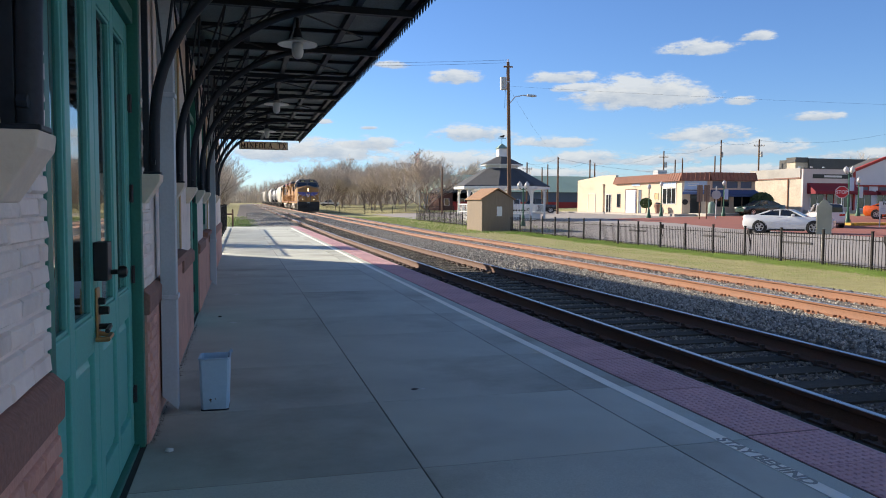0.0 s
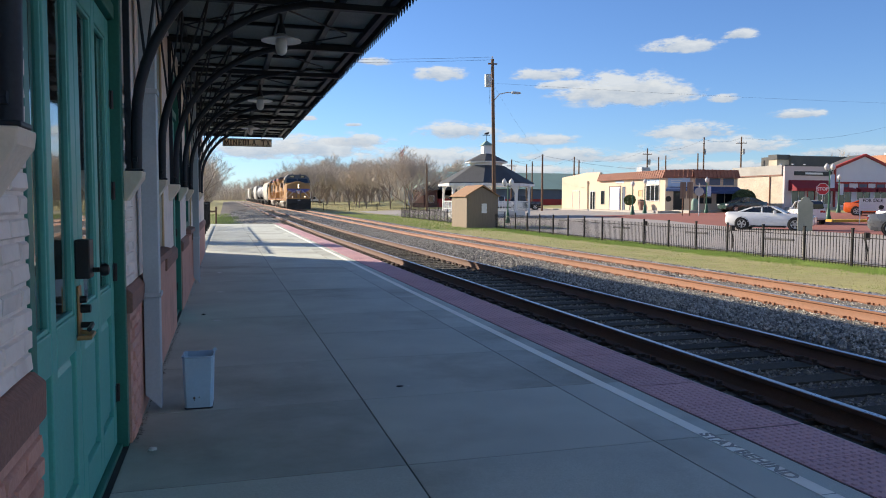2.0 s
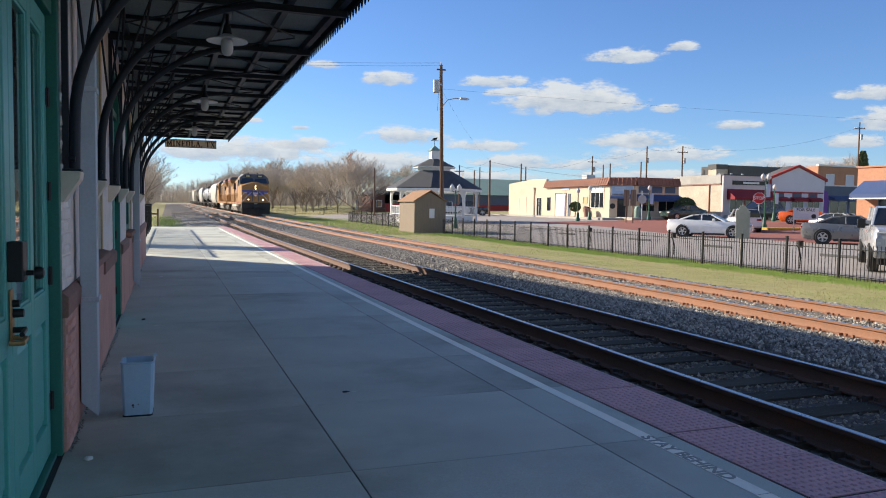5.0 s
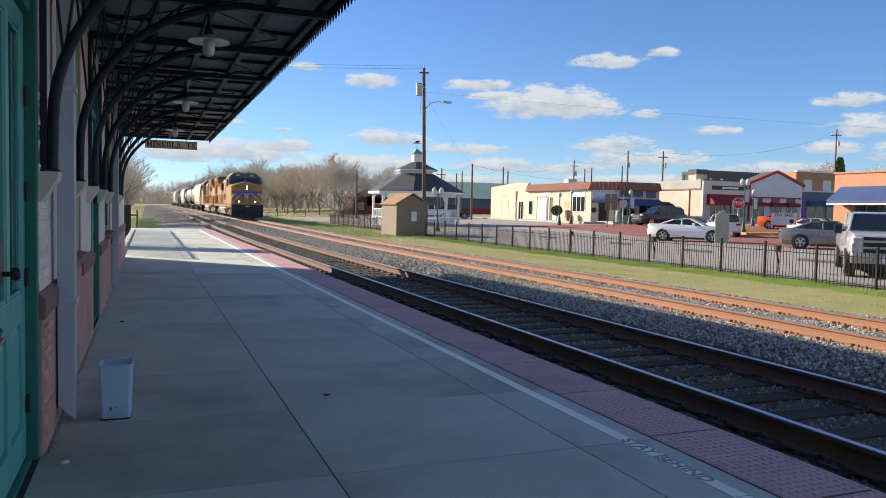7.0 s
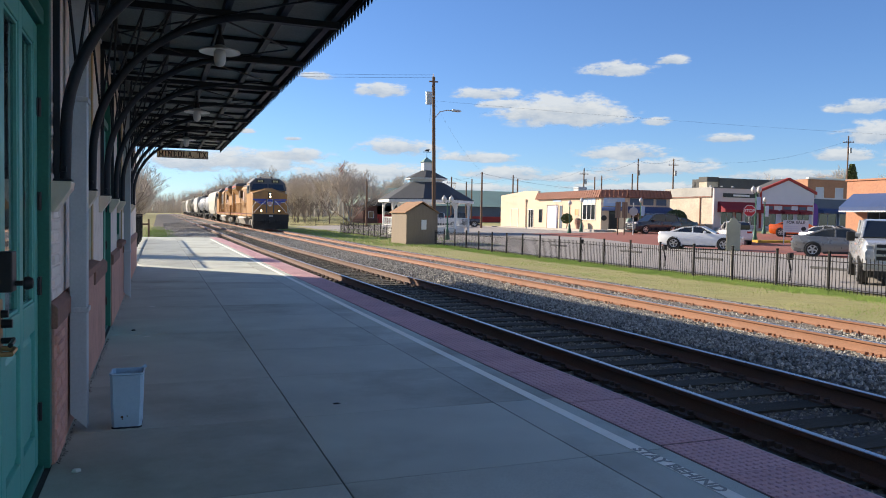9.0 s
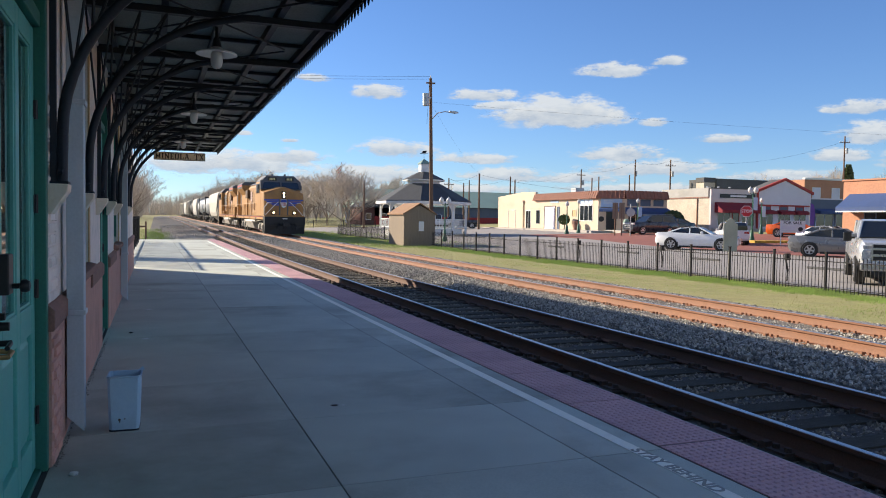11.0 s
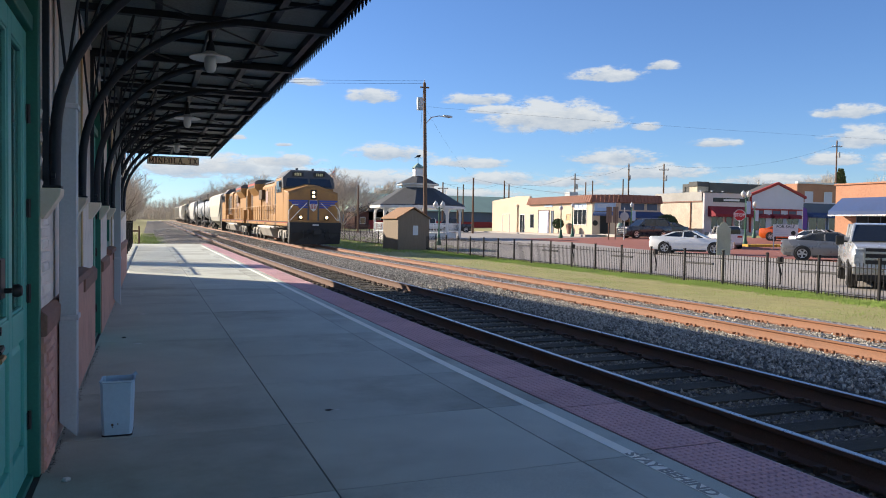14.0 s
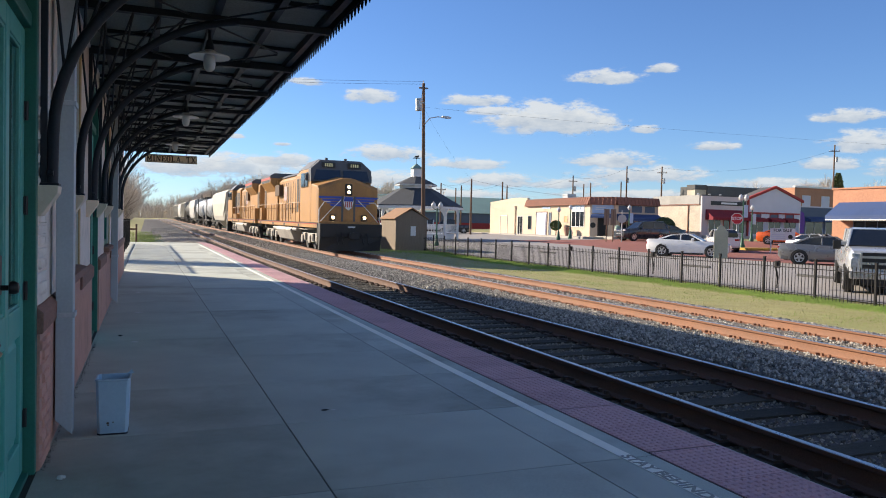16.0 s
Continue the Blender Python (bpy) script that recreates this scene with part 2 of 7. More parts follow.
# ---- ground, track bed, platform ----
def terrain():
    xs = [-900, -300, -100, -40, -15, -4, 2.0, 3.2, 3.8, 4.4, 10.9, 11.6, 12.4, 14, 16, 18, 19, 24, 30, 40, 50, 60, 69, 90, 150, 400, 1200, 3000]
    ys = [-600, -200, -60, -20, -8, 0, 5, 10, 15, 20, 25, 30, 35, 40, 46, 52, 60, 75, 95, 120, 160, 220, 320, 500, 900, 1600, 3000]
    g = Geo()
    vs = []
    for y in ys:
        for x in xs:
            z = ground_z(x, y)
            if x <= 3.9:
                z -= 0.1
            vs.append((x, y, z - 0.04))
    n = len(xs)
    fs = [(j * n + i, j * n + i + 1, (j + 1) * n + i + 1, (j + 1) * n + i) for j in range(len(ys) - 1) for i in range(n - 1)]
    g.add(vs, fs)
    solid("ground", g, GRASS, "dry winter grass with greener patches beside the railway", "ground", "structure", smooth=True)


def sheet(name, xs, y0, y1, lift, material, label, steps=40, rough=0.0, zf=None):
    """A strip of surface that follows the ground."""
    g = Geo()
    vs = []
    for j in range(steps + 1):
        y = y0 + (y1 - y0) * j / steps
        for x in xs:
            vs.append((x, y, (zf(x, y) if zf else ground_z(x, y)) + lift + rough * (noise.noise(Vector((x * 1.7, y * 1.7, 3.1))))))
    n = len(xs)
    g.add(vs, [(j * n + i, j * n + i + 1, (j + 1) * n + i + 1, (j + 1) * n + i) for j in range(steps) for i in range(n - 1)])
    return solid(name, g, material, label, "ground", "structure", smooth=True)


RAIL_Z = 0.10
T1, T2 = (4.255, 5.76), (8.37, 9.875)     # centre lines of the rail heads


def bed_z(x, y):
    """Top of the ballast: crowned between the tracks, sloping off beyond the far one."""
    z = -0.075
    if abs(x - 5.0) < 1.25:
        z = -0.104
    elif abs(x - 9.12) < 1.25:
        z = -0.065
    if 6.2 < x < 7.9:
        z += 0.05 * math.sin((x - 6.2) / 1.7 * math.pi)
    if x > 10.3:
        z += 0.03 - max(0.0, x - 11.0) * 0.22
    return z + grade(y)


def tracks():
    xs = [3.86, 4.1, 4.5, 5.0, 5.5, 6.0, 6.24, 6.4, 6.8, 7.2, 7.6, 7.86, 8.0, 8.5, 9.1, 9.7, 10.2, 10.38, 10.7, 11.1, 11.5, 11.9]
    sheet("track_bed", xs, -12, 330, 0, BALLAST, "grey crushed-stone ballast under two railway tracks", 420, 0.03, bed_z)
    sheet("oily_bed", [4.34, 4.7, 5.0, 5.3, 5.68], -12, 60, 0.012, DARKBED, "dark ballast between the near rails", 120, 0.012, bed_z)
    prof = [(-0.075, 0), (0.075, 0), (0.075, 0.012), (0.02, 0.03), (0.012, 0.045), (0.012, 0.125), (0.034, 0.14), (0.036, 0.168), (-0.036, 0.168), (-0.034, 0.14), (-0.012, 0.125), (-0.012, 0.045), (-0.02, 0.03), (-0.075, 0.012)]
    ys = [-12, 35, 120, 340]
    for k, (tr, m, lab) in enumerate(((T1, RAILSHADED, "rusted rail browned to stand in for shade, with a polished head"), (T2, RAILRUST, "orange rusted rail with a worn head"))):
        tk = thing("railway_track", None, "standard railway track with rusted rails on wooden ties", "railway track", kind="structure")
        for x in tr:
            g = Geo().loft([[(x + a, y, RAIL_Z - 0.172 + b + grade(y)) for a, b in prof] for y in ys])
            r = part("rail", g, m, tk, lab, smooth=True)
            g = Geo().loft([[(x + a, y, RAIL_Z - 0.006 + b + grade(y)) for a, b in ((-0.027, 0), (0.027, 0), (0.022, 0.006), (-0.022, 0.006))] for y in ys])
            part("rail_head", g, RAILTOP, r, "bright worn running surface", smooth=True)
        tie = Geo().box(-1.28, -0.115, -0.17, 1.28, 0.115, 0).mesh("tie", TIE)
        plate = Geo()
        for s in (-0.7525, 0.7525):
            plate.box(s - 0.16, -0.09, 0, s + 0.16, 0.09, 0.018)
            for a in (-0.1, 0.1):
                for b in (-0.06, 0.05):
                    plate.box(s + a - 0.018, b - 0.018, 0.018, s + a + 0.018, b + 0.018, 0.05)
                plate.box(s + a - 0.035, 0.12, -0.015, s + a + 0.035, 0.17, 0.045)
        # near plates take the darker rust too, standing in for the shade
        plate = plate.mesh("tie_plate", RAILDARK if k == 0 else RAILRUST)
        cx = sum(tr) / 2
        rnd = random.Random(4 + k)
        for i in range(118):
            y = -6 + i * 0.53
            z = RAIL_Z - 0.172 + grade(y)
            t = part("tie", tie, None, tk, m=pose(cx + rnd.uniform(-.05, .05), y + rnd.uniform(-.03, .03), z, 0, 0, rnd.uniform(-1, 1)))
            part("tie_plate", plate, None, tk, m=pose(cx, y, z))


def stones():
    """Loose ballast stones, thick near the platform and thinner far off."""
    rnd = random.Random(11)
    base = [(1, 0, 0), (-1, 0, 0), (0, 1, 0), (0, -1, 0), (0, 0, 1), (0, 0, -1)]
    tri = [(0, 2, 4), (2, 1, 4), (1, 3, 4), (3, 0, 4), (2, 0, 5), (1, 2, 5), (3, 1, 5), (0, 3, 5)]
    heaps = {"clean": ([], []), "darker": ([], [])}
    spans = [(4.0, 4.2, .5), (4.32, 5.7, 2.0), (5.83, 8.3, 1.8), (8.44, 9.8, 1.5), (9.95, 11.9, 1.7)]
    def drop(n, y0, y1, smin, smax):
        for _ in range(n):
            r = rnd.random() * sum((b - a) * w for a, b, w in spans)
            for a, b, w in spans:
                if r < (b - a) * w:
                    x = a + r / w
                    break
                r -= (b - a) * w
            y = rnd.uniform(y0, y1)
            s = rnd.uniform(smin, smax)
            intie = x < 6.3 and abs(((y + 6) / 0.53 + 0.5) % 1 - 0.5) < 0.23
            if intie and rnd.random() < 0.8:
                continue
            vs, fs = heaps["darker" if x < 5.75 else "clean"]
            z = bed_z(x, y) + s * 0.35 + (0.02 if 6.4 < x < 7.8 else 0.0 if x < 6 else -0.01)
            k = len(vs)
            e = Euler((rnd.uniform(0, 6), rnd.uniform(0, 6), rnd.uniform(0, 6))).to_matrix()
            sc = (s, s * rnd.uniform(.6, 1), s * rnd.uniform(.45, .8))
            for p in base:
                q = e @ Vector((p[0] * sc[0] * rnd.uniform(.7, 1.1), p[1] * sc[1], p[2] * sc[2]))
                vs.append((x + q.x, y + q.y, z + q.z))
            fs.extend((a + k, b + k, c + k) for a, b, c in tri)
    drop(52000, 2.5, 14, 0.012, 0.034)
    drop(52000, 14, 45, 0.018, 0.042)
    drop(13000, 45, 100, 0.035, 0.07)
    for _ in range(9000):
        x, y, s = rnd.uniform(.6, 3.85), 53.1 + 60 * rnd.random() ** 1.5, rnd.uniform(.025, .055)
        vs, fs = heaps["clean"]
        k, z = len(vs), bed_z(3.9, y) - max(0.0, 2.6 - x) * .08 + s * .3
        vs.extend((x + p[0] * s * rnd.uniform(.6, 1.1), y + p[1] * s, z + p[2] * s * .7) for p in base)
        fs.extend((a + k, b + k, c + k) for a, b, c in tri)
    for kind, src_m, lab in (("clean", STONE, "loose grey ballast stones lying between the rails"), ("darker", DARKSTONE, "dark ballast stones between the near rails")):
        me = bpy.data.meshes.new("ballast")
        me.from_pydata(*heaps[kind][:1], [], heaps[kind][1])
        m = src_m.copy(); m.name = "ballast_loose_stone"
        nt = m.node_tree
        geo = nt.nodes.new("ShaderNodeNewGeometry")
        mixer = nt.nodes.new("ShaderNodeMix"); mixer.data_type = 'RGBA'; mixer.blend_type = 'MULTIPLY'; mixer.inputs[0].default_value = 1
        ramp = nt.nodes.new("ShaderNodeMapRange"); ramp.inputs[3].default_value, ramp.inputs[4].default_value = 0.28, 1.5
        bs = nt.nodes["Principled BSDF"]
        src = bs.inputs["Base Color"].links[0].from_socket
        nt.links.new(geo.outputs["Random Per Island"], ramp.inputs[0])
        nt.links.new(src, mixer.inputs[6]); nt.links.new(ramp.outputs[0], mixer.inputs[7])
        nt.links.new(mixer.outputs[2], bs.inputs["Base Color"])
        me.materials.append(m)
        tagged(new("ballast", me), lab, "ballast", kind="stuff")


PLAT_END = 53.0
XW, XE = -0.60, 3.86      # building wall, platform edge


def platform():
    pf = thing("platform", None, "grey concrete station platform with scored joints", "platform", kind="structure")
    part("platform_base", Geo().box(-3.0, -8, -0.5, 3.85, PLAT_END, -0.003), JOINT, pf)
    part("platform_base", Geo().box(-14.0, 24.2, -0.5, -3.0, PLAT_END, -0.02), CONCRETE, pf)
    cols = [(-3.0, -0.61) , (-0.60, 1.004), (1.011, 2.646), (2.653, 3.243)]
    ys = [-8.0 + 1.51 * i + 0.13 for i in range(41)]
    made = {}
    for a, b in cols:
        for j in range(len(ys) - 1):
            y0, y1 = ys[j] + 0.004, ys[j + 1] - 0.004
            if a < -2 and y0 < 22:
                continue
            key = (a, b)
            if key not in made:
                w, d, e = b - a, y1 - y0, 0.003
                g = Geo().loft([[(0, 0, -.012), (w, 0, -.012), (w, d, -.012), (0, d, -.012)], [(0, 0, -e), (w, 0, -e), (w, d, -e), (0, d, -e)], [(e, e, 0), (w - e, e, 0), (w - e, d - e, 0), (e, d - e, 0)]])
                made[key] = g.mesh("paving_slab", CONCRETE)
            part("paving_slab", made[key], None, pf, m=pose(a, y0, 0))
    # tactile strip: square tiles with rows of low domes
    g = Geo().box(0, 0, -0.012, 0.598, 0.609, 0.004)
    for i in range(10):
        for j in range(10):
            x, y = 0.03 + i * 0.0598, 0.030 + j * 0.061
            g.loft([[(x + r * c, y + r * s, z) for c, s in ((1, 1), (-1, 1), (-1, -1), (1, -1))] for r, z in ((0.016, 0.004), (0.008, 0.011))])
    domed = g.mesh("tactile_tile", TILE)
    for j in range(96):
        part("tactile_tile", domed, None, pf, m=pose(3.256, -6.5 + j * 0.627 + 0.115 + (0.006 if j % 2 else -0.004), 0))
    part("kerb", Geo().box(3.855, -8, -0.5, 3.885, PLAT_END, -0.004), CONCRETE, pf, bevel=0.004)
    # the painted line, broken by its words
    part("painted_line", Geo().box(3.000, -8, 0.0005, 3.098, PLAT_END - 4, 0.003), LINEPAINT, pf, "worn white safety line")
    lettering("stencilled_words", "STAY BEHIND", 0.125, STENCIL, pf, pose(3.049, 3.835, 0.0035, 0, 0, -90), 1.1, 0.001, 0.03)
    lettering("stencilled_words", "Y", 0.125, STENCIL, pf, pose(3.049, 3.17, 0.0035, 0, 0, -90), 0.09, 0.001, 0.03)


STENCIL = mat("grey_stencil_letters", (0.33, 0.325, 0.285), 0.85, var=0.2, scale=12, bump=0.1, bscale=120, dirt=(0.6, 0.57, 0.48), dirt_amt=0.5)


terrain()
tracks()
stones()
platform()
sheet("gravel_verge", [-.6, .4, 1.5, 2.8, 3.87], 53.02, 330, 0, BALLAST, "grey gravel verge beyond the platform end", 160, 0.03, lambda x, y: bed_z(3.9, y) - max(0.0, 2.6 - x) * .08)
sheet("parking_lot", [18.6, 19, 24, 30, 33], -40, 66, 0.0, ASPHALT, "sun-lit grey asphalt car park", 40)
sheet("brick_street", [33.01, 36, 40, 44, 47, 52, 56], -60, 66, 0.0, BRICKROAD, "street paved with red bricks", 60)
sheet("asphalt_lane", [18.6, 24, 30, 36, 40, 44], 66.01, 110, -0.01, ASPHALT, "grey asphalt lane", 20)
# ---- station building ----
WALL_TOP = 4.78
DOOR0, DOOR1 = 2.66, 5.07
HEAD = 3.15
OPEN = [(DOOR0, DOOR1, 0.0, HEAD), (6.25, 8.05, 1.08, HEAD), (9.75, 11.15, 0.0, HEAD), (12.9, 14.4, 1.08, HEAD)]


def station_wall():
    """The brick wall with its openings: cream above, rose below the ledge."""
    up, low = Geo(), Geo()
    edges = [-8.0]
    for a, b, s, h in OPEN:
        edges += [a, b]
    edges.append(23.6)
    for i in range(0, len(edges), 2):
        a, b = edges[i], edges[i + 1]
        up.box(-0.95, a, 0.98, -0.612, b, HEAD)
        low.box(-0.95, a, -0.05, -0.587, b, 0.94)
    up.box(-0.95, -8, HEAD, -0.612, 23.6, WALL_TOP)
    for a, b, s, h in OPEN:
        if s > 0.5:
            low.box(-0.95, a, -0.05, -0.587, b, 0.94)
            up.box(-0.95, a, 0.98, -0.63, b, s)
    w = solid("wall_station", up, WMORTAR, "cream painted brick station wall", "wall", "structure")
    part("wainscot", low, PMORTAR, w, "rose painted brick base of the wall")
    for i in range(0, len(edges), 2):
        a, b = edges[i], edges[i + 1]
        g = Geo().prism([(-0.95, 0.83), (-0.572, 0.83), (-0.566, 0.845), (-0.564, 0.955), (-0.60, 0.99), (-0.95, 0.99)], "y", a - (0.0 if i == 0 else 0.012), b + 0.012)
        part("ledge", g, LEDGE, w, "brown painted brick ledge", bevel=0.006)
    for a, b, s, h in OPEN:
        if s > 0.5:
            part("window_sill", Geo().prism([(-0.9, s - 0.08), (-0.53, s - 0.08), (-0.53, s - 0.02), (-0.60, s), (-0.9, s)], "y", a - 0.06, b + 0.06), LEDGE, w, "dark brown sill", bevel=0.006)
    bk = thing("wall_north_end", None, "plain brick end and back of the station", "wall", kind="structure")
    part("end_wall", Geo().box(-9, 23.3, -0.1, -0.96, 23.6, WALL_TOP), WMORTAR, bk)
    part("back_wall", Geo().box(-9.3, -8, -0.1, -9.0, 23.6, WALL_TOP), WMORTAR, bk)
    part("near_wall", Geo().box(-9, -8.3, -0.1, -0.62, -8.0, WALL_TOP), WMORTAR, bk)
    # steep hipped main roof, unseen; pitch and hips fitted to its shadow on the ballast
    solid("roof", Geo().loft([[(-9.6, -9, 4.79), (-0.55, -9, 4.79), (-0.55, 25.0, 4.79), (-9.6, 25.0, 4.79)], [(-9.6, -9, 4.88), (-0.55, -9, 4.88), (-0.55, 25.0, 4.88), (-9.6, 25.0, 4.88)], [(-5.01, -6, 8.4), (-4.99, -6, 8.4), (-4.99, 21.9, 8.4), (-5.01, 21.9, 8.4)]]), DECK, "dark hipped station roof", "roof", "structure")
    inner = thing("room_behind_door", None, "dim room behind the glazed doors", "room", kind="structure")
    part("floor", Geo().box(-9, -8, -0.02, -0.96, 23.3, 0.0), OLDWOOD, inner)
    part("partition", Geo().box(-5.1, -8, 0, -5.0, 23.3, 5.0), CORBEL, inner)
    part("ceiling", Geo().box(-9, -8, 3.4, -0.96, 23.3, 3.5), CORBEL, inner)
    return w


def bricks(w):
    """Single bricks on the piers nearest the camera."""
    rnd = random.Random(5)
    def variants(mt, k, L=0.205):
        out = []
        for i in range(k):
            r = random.Random(i * 7 + 1)
            Hh, e = 0.060, 0.008
            j = lambda: r.uniform(-.003, .003)
            ring0 = [(0, 0, 0), (0, L, 0), (0, L, Hh), (0, 0, Hh)]
            ring1 = [(0.009 + j(), e * .3, e * .3), (0.009 + j(), L - e * .3, e * .3), (0.009 + j(), L - e * .3, Hh - e * .3), (0.009 + j(), e * .3, Hh - e * .3)]
            ring2 = [(0.015 + j(), e + j(), e + j()), (0.015 + j(), L - e + j(), e + j()), (0.015 + j(), L - e + j(), Hh - e + j()), (0.015 + j(), e + j(), Hh - e + j())]
            out.append(Geo().loft([ring0, ring1, ring2]).mesh("brick", mt, True))
        return out
    wv, pv = variants(WBRICK, 5), variants(PBRICK, 5)
    wh, ph = variants(WBRICK, 2, 0.098), variants(PBRICK, 2, 0.098)
    def fill(vs, hs, x, y0, y1, z0, z1):
        r = 0
        z = z0
        while z + 0.06 <= z1:
            y = y1 - 0.205 - (0.107 if r % 2 else 0)
            if r % 2:
                part("brick", rnd.choice(hs), None, w, m=pose(x, y1 - 0.098, z))
            while y > y0 - 0.02:
                part("brick", rnd.choice(vs), None, w, m=pose(x + rnd.uniform(-.002, .002), y, z))
                y -= 0.215
            z += 0.0715
            r += 1
    fill(wv, wh, -0.613, 1.7, DOOR0 - 0.005, 0.995, 2.3)
    fill(pv, ph, -0.588, 1.7, DOOR0 - 0.005, 0.01, 0.81)
    fill(wv, wh, -0.613, DOOR1 + 0.005, 5.5, 0.995, 2.3)
    fill(pv, ph, -0.588, DOOR1 + 0.005, 5.5, 0.01, 0.81)


def frame_rect(g, x0, x1, y0, y1, z0, z1, wy, wz_top, wz_bot=None):
    """Four bars of a frame in the plane of the wall."""
    wz_bot = wz_top if wz_bot is None else wz_bot
    g.box(x0, y0, z0, x1, y0 + wy, z1)
    g.box(x0, y1 - wy, z0, x1, y1, z1)
    g.box(x0, y0 + wy, z1 - wz_top, x1, y1 - wy, z1)
    if wz_bot > 0:
        g.box(x0, y0 + wy, z0, x1, y1 - wy, z0 + wz_bot)


def door_leaf(y0, y1, parent, xf=-0.665):
    """A leaf with two tall panes over two sunk panels."""
    lf = Geo()
    z0, z1, mid = 0.03, 2.62, 1.02
    lf.box(xf - 0.045, y0, z0, xf, y0 + 0.115, z1)
    lf.box(xf - 0.045, y1 - 0.115, z0, xf, y1, z1)
    c = (y0 + y1) / 2
    lf.box(xf - 0.045, c - 0.05, z0, xf, c + 0.05, z1)
    for a, b in ((y0 + 0.115, c - 0.05), (c + 0.05, y1 - 0.115)):
        lf.box(xf - 0.045, a, z0, xf, b, z0 + 0.2)
        lf.box(xf - 0.045, a, mid - 0.17, xf, b, mid)
        lf.box(xf - 0.045, a, z1 - 0.12, xf, b, z1)
    leaf = part("door_leaf", lf, GREEN, parent, "green painted leaf", bevel=0.007)
    for a, b in ((y0 + 0.115, c - 0.05), (c + 0.05, y1 - 0.115)):
        part("panel", Geo().loft([[(xf - 0.03, a - .005, 0.225), (xf - 0.03, b + .005, 0.225), (xf - 0.03, b + .005, 0.86), (xf - 0.03, a - .005, 0.86)], [(xf - 0.022, a + .03, 0.26), (xf - 0.022, b - .03, 0.26), (xf - 0.022, b - .03, 0.82), (xf - 0.022, a + .03, 0.82)], [(xf - 0.012, a + .05, 0.28), (xf - 0.012, b - .05, 0.28), (xf - 0.012, b - .05, 0.80), (xf - 0.012, a + .05, 0.80)]]), GREEN, leaf)
        g = Geo()
        frame_rect(g, xf - 0.032, xf - 0.008, a, b, mid, z1 - 0.12, 0.018, 0.018)
        part("glazing_bead", g, GREEN, leaf, bevel=0.004)
        p = part("pane", Geo().box(xf - 0.030, a + .012, mid + .012, xf - 0.025, b - .012, z1 - 0.132), PANE, leaf, "clear glass with reflections")
        p.visible_shadow = False
    return leaf


def clear_glass():
    m = bpy.data.materials.new("clear_glass")
    m.use_nodes = True
    nt = m.node_tree
    bs = nt.nodes["Principled BSDF"]
    bs.inputs["Base Color"].default_value = (0.92, 0.96, 0.95, 1)
    bs.inputs["Roughness"].default_value = 0.015
    bs.inputs["Transmission Weight"].default_value = 1.0
    bs.inputs["IOR"].default_value = 1.5
    return m


PANE = clear_glass()


def door(name, y0, y1, lock=True):
    d = thing(name, None, "green panelled double door with tall glass panes", "door", kind="structure")
    g = Geo()
    frame_rect(g, -0.76, -0.602, y0, y1, 0.0, HEAD - .002, 0.075, 0.08, 0.0)
    g.box(-0.76, y0 + .075, 2.63, -0.63, y1 - .075, 2.72)
    part("door_frame", g, DGREEN, d, "dark green frame", bevel=0.006)
    p = part("transom_pane", Geo().box(-0.70, y0 + .075, 2.72, -0.69, y1 - .075, HEAD - .082), GLASS, d, "dark transom glass")
    part("threshold", Geo().box(-0.78, y0 + .075, -0.01, -0.635, y1 - .075, 0.022), DGREEN, d, "worn threshold", bevel=0.005)
    mid = (y0 + y1) / 2
    a = door_leaf(y0 + .08, mid - .003, d)
    b = door_leaf(mid + .003, y1 - .08, d)
    for z in (0.35, 1.1, 1.6, 2.15):
        g = Geo().cyl((-0.655, y1 - .078, z - .055), (-0.655, y1 - .078, z + .055), 0.011)
        g.box(-0.664, y1 - .115, z - .05, -0.660, y1 - .08, z + .05)
        part("hinge", g, BLACK, b, "dark hinge", smooth=True)
    if lock:
        y = mid - 0.05
        part("lock_plate", Geo().box(-0.664, y - .036, 0.90, -0.653, y + .036, 1.145), BRASS, a, "worn brass lock plate", bevel=0.005)
        part("lever", Geo().cyl((-0.653, y, .96), (-0.60, y, .96), .014).tube([(-0.605, y, .96), (-0.60, y - .05, .962), (-0.60, y - .115, .955)], .011), BLACK, a, smooth=True)
        part("key_knob", Geo().cyl((-0.653, y + .005, 1.035), (-0.61, y + .005, 1.035), .021, .019, 12), BLACK, a, smooth=True)
        part("key_knob", Geo().cyl((-0.653, y - .002, 1.08), (-0.625, y - .002, 1.08), .018, .016, 12), BLACK, a, smooth=True)
        part("pull_handle", Geo().tube([(-0.653, y + .005, .925), (-0.60, y + .0, .92), (-0.60, y - .10, .915), (-0.653, y - .10, .915)], .012), BRASS, a, smooth=True)
        part("rim_lock", Geo().box(-0.664, y - .06, 1.18, -0.60, y + .05, 1.36), BLACK, a, "black rim lock box", bevel=0.006)
        part("knob", Geo().lathe([(.012, 0), (.012, .03), (.028, .035), (.03, .055), (.022, .07), (.005, .074)], 14), BLACK, a, "dark knob", smooth=True, m=pose(-0.60, y + .02, 1.215, 0, 90, 0))
    return d


